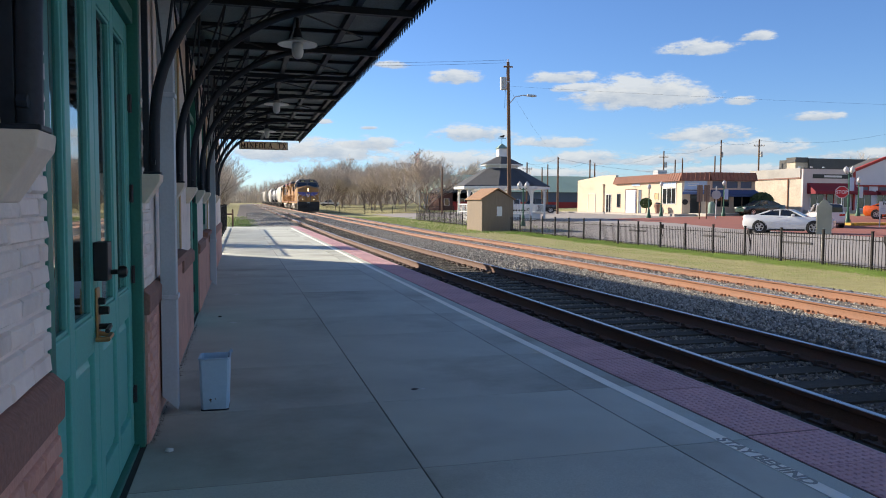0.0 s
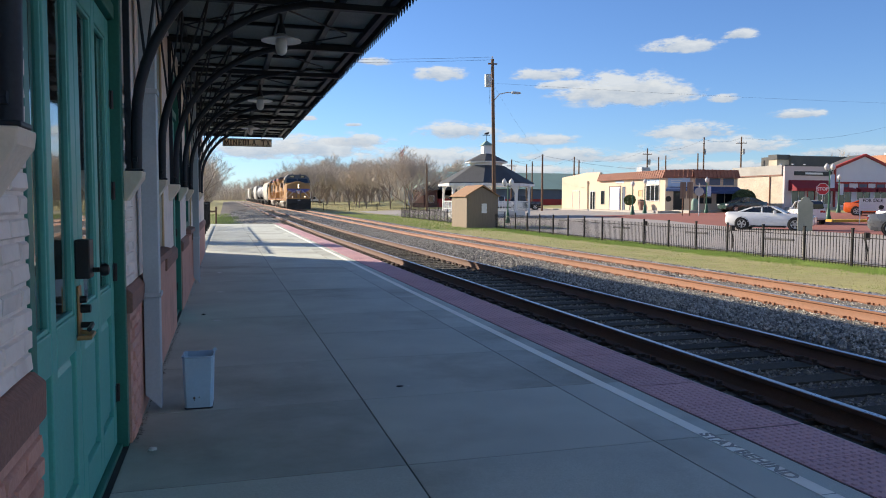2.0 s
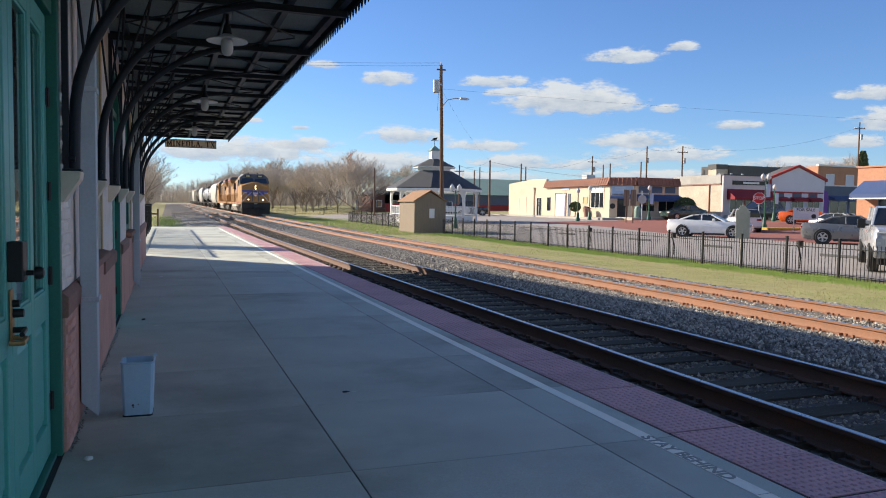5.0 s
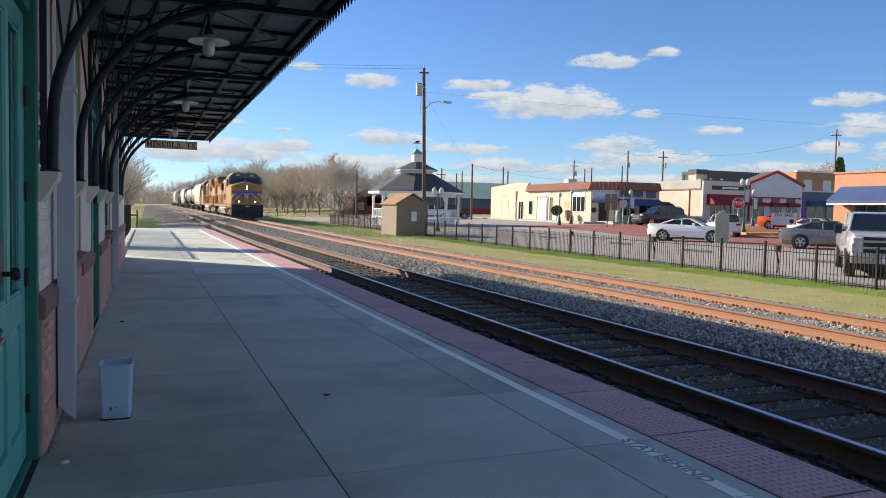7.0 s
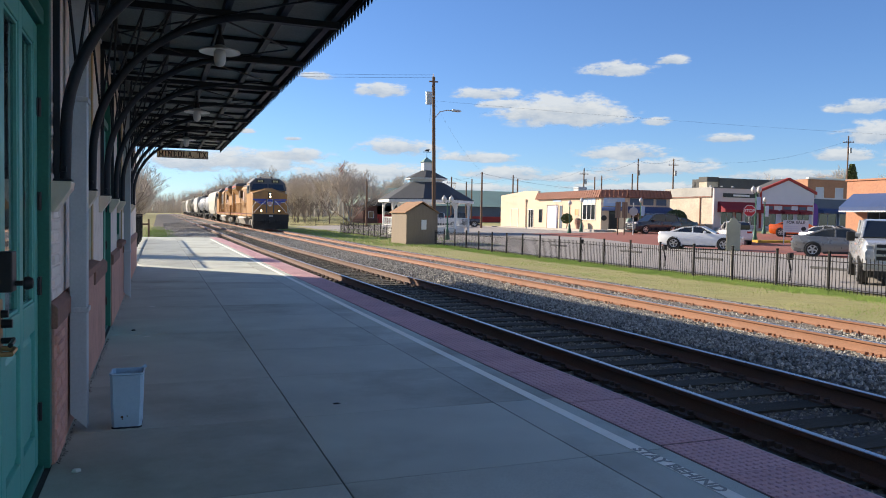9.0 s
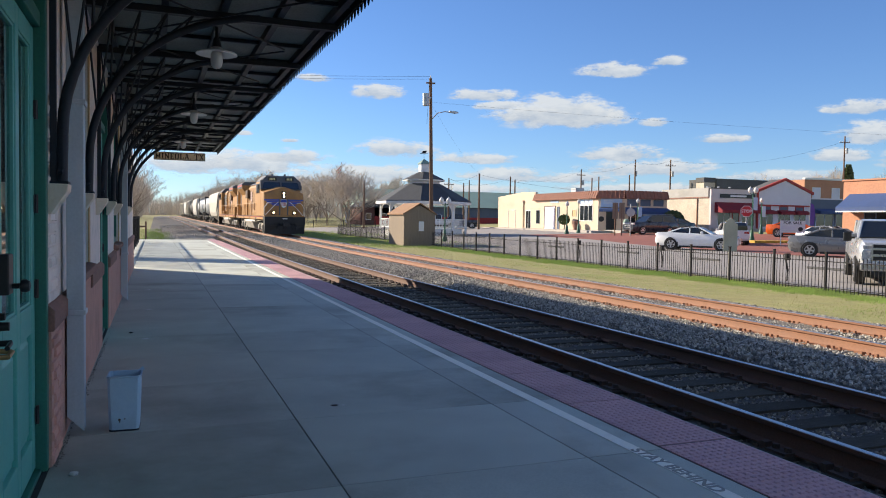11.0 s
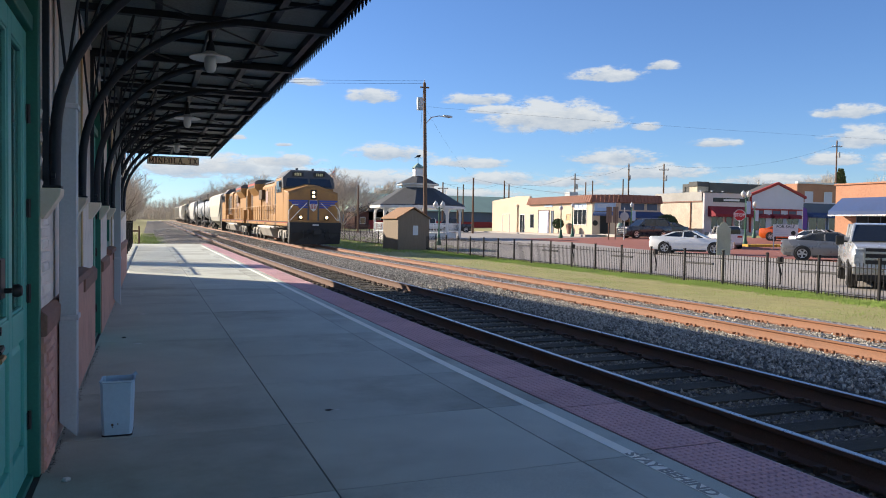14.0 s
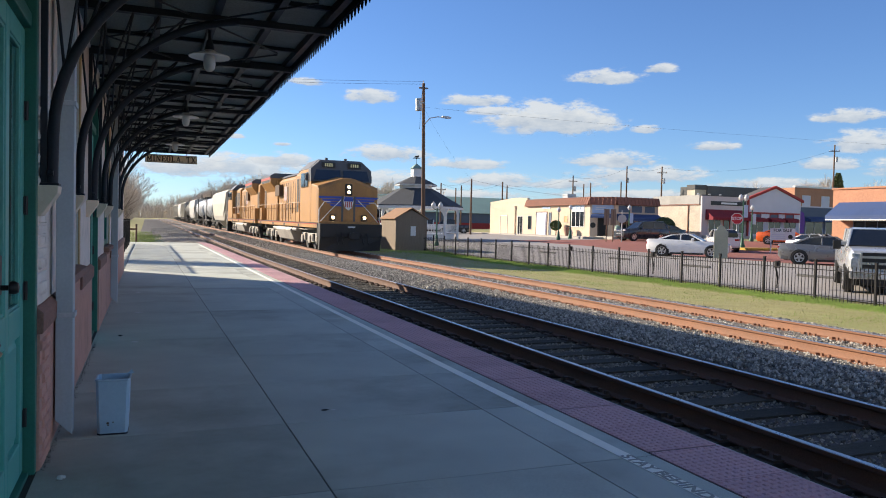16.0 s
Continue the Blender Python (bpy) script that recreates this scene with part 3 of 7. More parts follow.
def window(name, y0, y1, z0, z1):
    d = thing(name, None, "tall green framed sash window in the brick wall", "window", kind="structure")
    g = Geo()
    frame_rect(g, -0.78, -0.64, y0, y1, z0, z1 - .002, 0.09, 0.09)
    part("window_frame", g, DGREEN, d, "dark green frame", bevel=0.006)
    g = Geo()
    m = (z0 + z1) / 2
    frame_rect(g, -0.74, -0.69, y0 + .09, y1 - .09, z0 + .09, m + .03, 0.05, 0.05)
    frame_rect(g, -0.76, -0.71, y0 + .09, y1 - .09, m - .02, z1 - .09, 0.05, 0.05)
    c = (y0 + y1) / 2
    g.box(-0.75, c - .02, z0 + .1, -0.70, c + .02, z1 - .1)
    part("sash", g, GREEN, d, bevel=0.004)
    part("pane", Geo().box(-0.735, y0 + .1, z0 + .1, -0.73, y1 - .1, z1 - .1), GLASS, d, "dark reflecting glass")
    part("trim", Geo().box(-0.615, y1 + .0, z0, -0.598, y1 + .11, z1), OLDWOOD, d, "old yellow side trim", bevel=0.004)


CZ, CX = 3.42, 1.64       # canopy soffit height and outer edge
BRACKETS = [0.1, 2.2, 5.15, 7.17, 9.15, 11.1, 13.1, 15.05, 17.0, 18.95]


def bracket(y):
    # arm, post and lattice stand on a corbel
    b = thing("canopy_bracket", pose(0, y, 0), "dark curved iron canopy bracket with lattice, on the station wall", "bracket", "canopy brackets")
    n = 16
    arc = []
    arc.append((-0.535, 0, 1.73))
    for k in range(n + 1):
        a = math.radians(86) * k / n
        arc.append((-0.53 + 1.54 * (1 - math.cos(a)), 0, 2.03 + 1.345 * math.sin(a)))
    part("curved_arm", Geo().tube(arc, 0.034, 10), IRON, b, smooth=True)
    g = Geo().box(-0.600, -0.02, 1.72, -0.562, 0.02, 3.38)
    g.box(-0.60, -0.06, 1.726, -0.493, 0.06, 1.742)
    part("wall_post", g, IRON, b, bevel=0.004)
    part("top_beam", Geo().box(-0.6, -0.03, CZ - .09, CX - .02, 0.03, CZ - .03), IRON, b, bevel=0.004)
    g = Geo()
    top = [(-0.56 + 0.22 * k, CZ - .08) for k in range(7)]
    for k in range(6):
        i = min(n, 4 + 2 * k)
        p = arc[i]
        g.cyl((top[k][0], 0, top[k][1]), p, 0.010, n=6)
        g.cyl((top[k + 1][0], 0, top[k + 1][1]), p, 0.010, n=6)
    part("lattice", g, IRON, b, smooth=True)
    for s in (-0.05, 0.05):
        g = Geo().cyl((-0.55, s * .9, 1.80), (-0.525, s * .9, 1.80), 0.018, n=6)
        part("bolt", g, IRON, b)
    c = solid("corbel", Geo().loft([[(-0.615, -0.09, 1.54), (-0.585, -0.09, 1.54), (-0.585, 0.09, 1.54), (-0.615, 0.09, 1.54)], [(-0.615, -0.095, 1.64), (-0.495, -0.095, 1.68), (-0.495, 0.095, 1.68), (-0.615, 0.095, 1.64)], [(-0.615, -0.095, 1.725), (-0.49, -0.095, 1.725), (-0.49, 0.095, 1.725), (-0.615, 0.095, 1.725)]]), CORBEL, "cream painted stone corbel under a canopy bracket", "corbel", group="corbels", bevel=0.006, m=pose(0, y, 0))


def canopy():
    y0, y1 = -8.0, 22.6
    c = thing("canopy", None, "dark platform canopy with exposed framing and toothed edge", "canopy", kind="structure")
    part("roof_deck", Geo().box(-0.6, y0, CZ + 0.05, CX, y1, CZ + 0.09), DECK, c, "dark green metal deck")
    g = Geo()
    for x in (-0.42, 0.08, 0.58, 1.08, 1.55):
        g.box(x - 0.03, y0, CZ - 0.03, x + 0.03, y1, CZ + 0.05)
    part("purlins", g, IRON, c)
    y = y0 + 0.3
    g = Geo()
    while y < y1:
        g.box(-0.6, y - 0.02, CZ + 0.01, CX, y + 0.02, CZ + 0.048)
        y += 0.9
    part("ribs", g, IRON, c)
    part("fascia", Geo().box(CX, y0, CZ - 0.03, CX + 0.03, y1, CZ + 0.12), IRON, c, bevel=0.004)
    part("end_fascia", Geo().box(-0.6, y1, CZ - 0.03, CX + 0.03, y1 + 0.03, CZ + 0.12), IRON, c, bevel=0.004)
    tooth = Geo().prism([(0, 0), (0.085, 0), (0.07, -0.05), (0.043, -0.075), (0.016, -0.05)], "x", 0, 0.006).mesh("fringe_tooth", IRON)
    y = 1.5
    while y < y1:
        part("fringe_tooth", tooth, None, c, m=pose(CX + 0.012, y, CZ - 0.03))
        y += 0.115
    g = Geo()
    for i in range(9):
        ya, yb = 2.0 + i * 2.1, 4.1 + i * 2.1
        g.cyl((-0.4, ya, CZ - .06), (1.3, yb, CZ - .06), 0.009, n=6)
        g.cyl((1.3, ya, CZ - .08), (-0.4, yb, CZ - .08), 0.009, n=6)
    part("tie_rods", g, IRON, c, smooth=True)


def canopy_lamp(y):
    l = thing("canopy_lamp", pose(0.56, y, 0), "hanging lamp with flat white enamel shade under the canopy", "lamp", "canopy lamps")
    part("stem", Geo().cyl((0, 0, 3.18), (0, 0, CZ + .05), 0.016).cyl((0, 0, 3.19), (0, 0, 3.29), .05, .03, 12), IRON, l, smooth=True)
    part("shade", Geo().lathe([(0.03, 0.075), (0.045, 0.06), (0.07, 0.035), (0.195, 0.0), (0.198, -0.012), (0.19, -0.012), (0.05, 0.01)], 20), ENAMEL, l, "flat white enamel shade", smooth=True, m=pose(0, 0, 3.14))
    part("globe", Geo().lathe([(0.04, 0.03), (0.056, 0.0), (0.058, -0.07), (0.05, -0.11), (0.03, -0.135), (0.004, -0.142)], 14), ENAMEL, l, "white glass globe", smooth=True, m=pose(0, 0, 3.13))


def downpipe(y, x=-0.52):
    p = thing("downpipe", None, "square grey-blue metal downpipe on the station wall", "downpipe", "downpipes")
    w, d = 0.075, 0.055
    part("pipe", Geo().loft([[(x - d, y - w, .13), (x + d, y - w, .02), (x + d, y + w, .02), (x - d, y + w, .13)], [(x - d, y - w, 3.45), (x + d, y - w, 3.45), (x + d, y + w, 3.45), (x - d, y + w, 3.45)]]), PIPE, p, bevel=0.006)
    for z in (0.84, 2.3):
        part("strap", Geo().box(x - d - .045, y - w - .012, z, x + d + .012, y + w + .012, z + .035), STRAP, p, "galvanised strap", bevel=0.004)
        part("strap_bolt", Geo().cyl((x - d - .03, y - w - .03, z + .017), (x - d - .03, y - w, z + .017), .011, n=6), STRAP, p)


def waste_bin():
    b = thing("waste_bin", pose(-0.205, 5.87, 0, 0, 0, -2), "small dented light-blue metal waste bin on the platform", "waste bin")
    w0, w1, h, t = 0.098, 0.110, 0.395, 0.004
    def ring(w, z):
        r = 0.018
        return [(-w + r, -w, z), (w - r, -w, z), (w, -w + r, z), (w, w - r, z), (w - r, w, z), (-w + r, w, z), (-w, w - r, z), (-w, -w + r, z)]
    part("body", Geo().loft([ring(w0, 0.008), ring((w0 + w1) / 2 + .002, .2), ring(w1, h), ring(w1 - t, h), ring(w0 - t, 0.02)]), BINBLUE, b, "light-blue enamelled sides", smooth=True)
    part("rim", Geo().loft([ring(w1 + .001, h - .012), ring(w1 + .006, h - .006), ring(w1 + .005, h + .003), ring(w1 - .003, h + .003), ring(w1 - .005, h - .012), ring(w1 + .001, h - .012)], caps=False), BINBLUE, b, "rolled rim, torn at one corner", smooth=True)
    part("torn_corner", Geo().prism([(0, 0), (0.05, 0.002), (0.035, 0.03)], "y", 0, .004), BINBLUE, b, m=pose(w1 - .03, w1 - .004, h))
    part("foot", Geo().loft([ring(w0 + .002, 0), ring(w0 + .003, .012)]), IRON, b)
    for x, z, r in ((-.03, .085, .009), (.005, .09, .005), (-.028, .07, .005)):
        part("chip", Geo().cyl((x, -w0 - .005, z), (x, -w0 - .001, z), r, n=7), RAILDARK, b, "rusty chip in the enamel")


def litter():
    rnd = random.Random(8)
    for x, y, s, mt, lab in ((-0.45, 4.88, .03, ENAMEL, "crumpled white scrap of paper on the platform"), (1.38, 6.05, .032, JOINT, "flat dark scrap of litter on the platform"), (1.45, 6.04, .018, ENAMEL, "flat pale scrap of paper on the platform"), (-0.30, 10.6, .025, JOINT, "small dark scrap by the wall"), (-0.12, 10.05, .04, ENAMEL, "flat white scrap by the wall"), (-0.1, 13.2, .05, ENAMEL, "flat white scrap by the wall"), (-.14, 16.8, .05, ENAMEL, "flat white scrap by the wall")):
        g = Geo()
        rings = []
        for k in range(4):
            r = s * (1, 1.1, .7, .1)[k]
            rings.append([(r * math.cos(a * .785) * rnd.uniform(.7, 1.2), r * .8 * math.sin(a * .785) * rnd.uniform(.7, 1.2), s * (0, .25, .55, .7)[k] * (.3 if "flat" in lab else 1)) for a in range(8)])
        solid("litter", g.loft(rings), mt, lab, "litter", m=pose(x, y, 0.001))


SLAB = {  # slab-serif capitals: width, then strokes x0, z0, x1, z1, weight
    "M": (1.0, [(.18, 0, .18, 1, .2), (.82, 0, .82, 1, .2), (.18, .96, .5, .2, .16), (.82, .96, .5, .2, .16), (0, .05, .36, .05, .1), (.64, .05, 1, .05, .1), (0, .95, .26, .95, .1), (.74, .95, 1, .95, .1)]),
    "I": (.45, [(.22, 0, .22, 1, .2), (0, .05, .45, .05, .1), (0, .95, .45, .95, .1)]),
    "N": (.9, [(.16, 0, .16, 1, .14), (.74, 0, .74, 1, .14), (.16, .95, .74, .05, .2), (0, .05, .34, .05, .1), (0, .95, .26, .95, .1), (.56, .95, .9, .95, .1)]),
    "E": (.75, [(.2, 0, .2, 1, .22), (0, .05, .75, .05, .1), (0, .95, .75, .95, .1), (.2, .5, .52, .5, .1), (.7, 0, .7, .28, .1), (.7, .72, .7, 1, .1), (.52, .36, .52, .64, .08)]),
    "O": (.8, [(.14, .12, .14, .88, .22), (.66, .12, .66, .88, .22), (.12, .06, .68, .06, .12), (.12, .94, .68, .94, .12)]),
    "L": (.75, [(.2, 0, .2, 1, .22), (0, .05, .75, .05, .1), (0, .95, .42, .95, .1), (.7, 0, .7, .35, .1)]),
    "A": (.92, [(.15, .02, .45, .98, .13), (.75, .02, .45, .98, .2), (.25, .32, .65, .32, .1), (0, .05, .3, .05, .1), (.58, .05, .92, .05, .1)]),
    ",": (.25, [(.12, .0, .12, .16, .17), (.13, .02, .04, -.18, .09)]),
    " ": (.35, []),
    "T": (.8, [(.4, 0, .4, 1, .22), (0, .95, .8, .95, .1), (.05, .72, .05, 1, .1), (.75, .72, .75, 1, .1), (.22, .05, .58, .05, .1)]),
    "X": (.85, [(.15, .02, .7, .98, .12), (.15, .98, .7, .02, .2), (0, .05, .3, .05, .1), (.55, .05, .85, .05, .1), (0, .95, .3, .95, .1), (.55, .95, .85, .95, .1)]),
}


def wall_dirt():
    """Loose grit and leaf litter gathered along the foot of the wall."""
    rnd = random.Random(41)
    vs, fs = [], []
    for _ in range(900):
        y = rnd.uniform(5.05, 10.0) if rnd.random() < .75 else rnd.uniform(10, 22)
        x, r = -.578 + abs(rnd.gauss(0, .016)), rnd.uniform(.002, .006)
        k = len(vs)
        a = rnd.uniform(0, 6.28)
        vs.extend([(x + r * math.cos(a + q), y + r * math.sin(a + q) * 1.4, .0015) for q in (0, 2.1, 4.2)] + [(x, y, .0015 + r * rnd.uniform(.4, .9))])
        fs.extend([(k, k + 1, k + 3), (k + 1, k + 2, k + 3), (k + 2, k, k + 3)])
    me = bpy.data.meshes.new("wall_foot_grit")
    me.from_pydata(vs, [], fs)
    me.materials.append(JOINT)
    tagged(new("wall_foot_grit", me), "dark grit and leaf litter along the wall foot", "dirt", kind="stuff")


def station_sign():
    s = thing("station_sign", pose(0.645, 22.72, 3.235), "cream wooden station sign with brown letters hanging from the canopy end", "sign")
    part("board", Geo().box(-0.69, -0.02, -0.11, 0.69, 0.02, 0.11), SIGNW, s, bevel=0.004)
    g = Geo()
    for a in (-1, 1):
        g.box(-0.69, -0.024, a * .103 - .009, 0.69, 0.024, a * .103 + .009)
        g.box(a * .681 - .009, -0.024, -0.11, a * .681 + .009, 0.024, 0.11)
    part("border", g, SIGNB, s)
    total = sum(SLAB[c][0] + .13 for c in "MINEOLA, TX") - .13
    u = -total / 2
    k = 1.30 / total
    for c in "MINEOLA, TX":
        g = Geo()
        for i, (x0, z0, x1, z1, wd) in enumerate(SLAB[c][1]):
            d = Vector((x1 - x0, 0, z1 - z0)).normalized() * (wd / 2)
            e = 0.003 + 0.0003 * i
            a, b, q = Vector(((x0 + u) * k, 0, (z0 - .5) * .158)), Vector(((x1 + u) * k, 0, (z1 - .5) * .158)), Vector((-d.z * k, 0, d.x * .158))
            p4 = [a - q, b - q, b + q, a + q]
            g.loft([[(p.x, -0.0202 - w0, p.z) for p in p4] for w0 in (0, e)])
        if g.v:
            part("letter", g, SIGNB, s)
        u += SLAB[c][0] + .13
    for x in (-.4, .4):
        part("hanger", Geo().cyl((x, 0, .11), (x, 0, .26), .008, n=6), IRON, s)


w = station_wall()
door("door_1", DOOR0, DOOR1)
window("window_1", 6.25, 8.05, 1.08, HEAD)
door("door_2", 9.75, 11.15, False)
window("window_2", 12.9, 14.4, 1.08, HEAD)
for y in BRACKETS:
    bracket(y)
canopy()
for y in (7.75, 12.45, 17.2):
    canopy_lamp(y)
downpipe(5.85)
downpipe(14.6)
waste_bin()
litter()
wall_dirt()
station_sign()


def shade_shelter():
    """An unseen flat roof on posts, added past the station's end to throw the band of shade on the sunny platform."""
    sh = thing("shelter", None, "unseen flat roof on posts, added past the station end to cast shade", "shelter", kind="structure")
    quad = [(-1.45, 30.9), (-1.55, 33.2), (-7.6, 37.0), (-7.5, 34.4)]
    part("roof", Geo().loft([[(x, y, z) for x, y in quad] for z in (3.34, 3.48)]), DECK, sh, "flat dark roof")
    for x, y in ((-1.75, 31.3), (-1.8, 33.0), (-7.2, 36.5), (-7.2, 34.6)):
        part("post", Geo().box(x - .07, y - .07, -.01, x + .07, y + .07, 3.34), PIPE, sh)


shade_shelter()
# ---- freight train on the far track ----
UPYEL = mat("locomotive_yellow", (0.41, 0.205, 0.058), 0.5, var=0.2, scale=1.5, bump=0.05, dirt=(0.13, 0.06, 0.032), dirt_amt=0.85, stretch=(1, 2.5, 0.4))
UPGREY = mat("locomotive_grey", (0.085, 0.09, 0.10), 0.55, var=0.15, scale=2, bump=0.05)
REDLINE = mat("red_stripe", (0.45, 0.05, 0.03), 0.5, var=0.1)
CHASSIS = mat("black_underframe", (0.022, 0.022, 0.023), 0.7, var=0.3, scale=3, bump=0.2, dirt=(0.06, 0.045, 0.035))
TRUCKGREY = mat("silver_bogie", (0.40, 0.365, 0.32), 0.6, var=0.2, scale=3, bump=0.2, dirt=(0.13, 0.10, 0.08), dirt_amt=0.7)
EMBLEM = mat("emblem_blue", (0.03, 0.07, 0.38), 0.45, var=0.08, bump=0)
WHITEP = mat("white_paint", (0.75, 0.75, 0.73), 0.5, var=0.06, bump=0.02, dirt_amt=0.2)
HEADLAMP = mat("headlamp_glow", (1.0, 0.72, 0.36), 0.3, var=0.0, bump=0, dirt_amt=0, glow=2.6)
CABGLASS = glass("cab_glass", (0.015, 0.02, 0.03))
HOPPER = mat("hopper_pale_grey", (0.47, 0.445, 0.385), 0.65, var=0.1, scale=0.7, bump=0.05, dirt=(0.36, 0.31, 0.25), dirt_amt=0.6, stretch=(1, 3, 0.5))
HOPPERB = mat("hopper_grey", (0.45, 0.44, 0.42), 0.65, var=0.12, scale=0.7, bump=0.05, dirt=(0.25, 0.22, 0.2), dirt_amt=0.6, stretch=(1, 3, 0.5))
TANKG = mat("tank_grey", (0.36, 0.38, 0.41), 0.45, var=0.12, scale=0.8, bump=0.03, dirt=(0.14, 0.13, 0.12), dirt_amt=0.5)
YELLOWP = mat("number_yellow", (0.75, 0.68, 0.35), 0.5, var=0.05, bump=0)
FADEDFLAG = mat("faded_flag_paint", (0.42, 0.28, 0.26), 0.6, var=0.5, scale=3, bump=0, dirt=(0.12, 0.12, 0.25), dirt_amt=0.8)
GRIME = mat("soot_grime", (0.10, 0.06, 0.035), 0.85, var=0.3, scale=3, bump=0.1)
MOVING_WHEELS = []


def bogie(parent, y, axles, gap, r, mt):
    """A bogie: side frames with springs and boxes, and its turning wheelsets."""
    wheel = Geo()
    for s in (-1, 1):
        wheel.cyl((s * 0.70, 0, 0), (s * 0.83, 0, 0), r, r * 0.97, 20)
        wheel.cyl((s * 0.66, 0, 0), (s * 0.70, 0, 0), r + .03, r + .03, 20)
        wheel.cyl((s * 0.83, 0, 0), (s * 0.86, 0, 0), r * .35, r * .3, 10)
    wheel.cyl((-.7, 0, 0), (.7, 0, 0), 0.09, n=8)
    wm = wheel.mesh("wheelset", CHASSIS, True)
    half = gap * (axles - 1) / 2
    for s in (-1, 1):
        g = Geo()
        g.prism([(-half - .55, .62), (-half - .35, .86), (half + .35, .86), (half + .55, .62), (half + .3, .5), (half * .5, .42), (0, .38), (-half * .5, .42), (-half - .3, .5)], "x", s * 0.95, s * 1.09)
        part("side_frame", Geo().add([(a, b + y, c) for a, b, c in g.v], g.f), mt, parent, bevel=0.02)
        for k in range(axles):
            yy = y - half + k * gap
            part("axle_box", Geo().box(s * 0.98 - .1, yy - .19, r - .2, s * 0.98 + .19 * s, yy + .19, r + .2), mt, parent, bevel=0.03)
        for k in range(axles - 1):
            yy = y - half + (k + .5) * gap
            part("spring", Geo().cyl((s * 1.08, yy - .13, .45), (s * 1.08, yy - .13, .84), .08, n=8).cyl((s * 1.08, yy + .13, .45), (s * 1.08, yy + .13, .84), .08, n=8), CHASSIS, parent, smooth=True)
    for k in range(axles):
        yy = y - half + k * gap
        wob = part("wheelset", wm, None, parent, m=pose(0, yy, r))
        MOVING_WHEELS.append((wob, yy, r))


def locomotive(lead):
    lo = thing("locomotive", None, "yellow and grey six-axle diesel locomotive with lit headlights" if lead else "yellow and grey diesel locomotive coupled behind the first", "locomotive", "train")
    L = 22.0
    # underframe and front
    part("frame_sill", Geo().box(-1.5, 1.0, 1.28, 1.5, L - .6, 1.62), UPYEL, lo, "yellow side sill", bevel=0.02)
    part("walkway", Geo().box(-1.54, .7, 1.62, 1.54, L - .3, 1.66), UPGREY, lo)
    part("underframe", Geo().box(-1.0, .9, .9, 1.0, L - .6, 1.28), CHASSIS, lo)
    part("pilot_plow", Geo().loft([[(-1.5, .55, .12), (-.2, .12, .12), (.2, .12, .12), (1.5, .55, .12), (1.5, .8, .12), (-1.5, .8, .12)], [(-1.5, .40, .75), (-.2, .15, .75), (.2, .15, .75), (1.5, .40, .75), (1.5, .8, .75), (-1.5, .8, .75)]]), CHASSIS, lo, "black snow plough")
    part("front_apron", Geo().box(-1.52, .30, .75, 1.52, .9, 1.62), CHASSIS, lo, "black front apron", bevel=0.03)
    part("coupler", Geo().box(-.14, -.35, .72, .14, .5, 1.0).box(-.22, -.4, .68, .22, -.1, 1.04), CHASSIS, lo, bevel=0.04)
    for k, x in enumerate((-.75, -.5, .5, .75)):
        part("air_hose", Geo().tube([(x, .28, .95), (x, .1, .85), (x, .05, .6), (x + .06, .1, .42)], .03), CHASSIS, lo, smooth=True)
    for s in (-1, 1):
        g = Geo()
        for i in range(4):
            g.box(s * 1.52 - (.28 if s > 0 else 0), .78, .42 + i * .32, s * 1.52 + (.28 if s < 0 else 0), 1.02, .46 + i * .32)
        g.box(s * 1.5 - .02, 1.0, .4, s * 1.5 + .02, 1.04, 1.6)
        part("step", g, CHASSIS, lo)
    # nose: wide with a low ridge, then the cab
    def ring(y, hw, z0, zs, zc, ch):
        return [(-hw, y, z0), (hw, y, z0), (hw, y, zs), (ch, y, zc), (-ch, y, zc), (-hw, y, zs)]
    part("nose", Geo().loft([ring(1.0, 1.46, 1.66, 3.25, 3.62, .28), ring(1.15, 1.5, 1.66, 3.38, 3.78, .3), ring(2.7, 1.52, 1.66, 3.55, 3.92, .3)]), UPYEL, lo, "yellow nose with a blue emblem", bevel=0.03)
    cab = Geo().loft([[(-1.53, 2.5, 1.66), (1.53, 2.5, 1.66), (1.53, 2.5, 3.7), (1.53, 2.65, 4.28), (1.05, 2.75, 4.66), (-1.05, 2.75, 4.66), (-1.53, 2.65, 4.28), (-1.53, 2.5, 3.7)], [(-1.53, 5.3, 1.66), (1.53, 5.3, 1.66), (1.53, 5.3, 3.7), (1.53, 5.3, 4.28), (1.05, 5.3, 4.72), (-1.05, 5.3, 4.72), (-1.53, 5.3, 4.28), (-1.53, 5.3, 3.7)]])
    part("cab", cab, UPYEL, lo, "yellow cab", bevel=0.03)
    part("cab_roof", Geo().loft([[(-1.56, 2.42, 3.66), (1.56, 2.42, 3.66), (1.56, 2.56, 4.28), (1.08, 2.64, 4.70), (-1.08, 2.64, 4.70), (-1.56, 2.56, 4.28)], [(-1.545, 3.1, 3.66), (1.545, 3.1, 3.66), (1.56, 3.1, 4.28), (1.08, 3.1, 4.74), (-1.08, 3.1, 4.74), (-1.56, 3.1, 4.28)]]), UPGREY, lo, "dark grey window surround", bevel=0.02)
    part("cab_roof", Geo().prism([(-1.56, 4.30), (-1.08, 4.76), (1.08, 4.76), (1.56, 4.30), (1.5, 4.26), (-1.5, 4.26)], "y", 3.0, 5.4), UPGREY, lo, bevel=0.02)
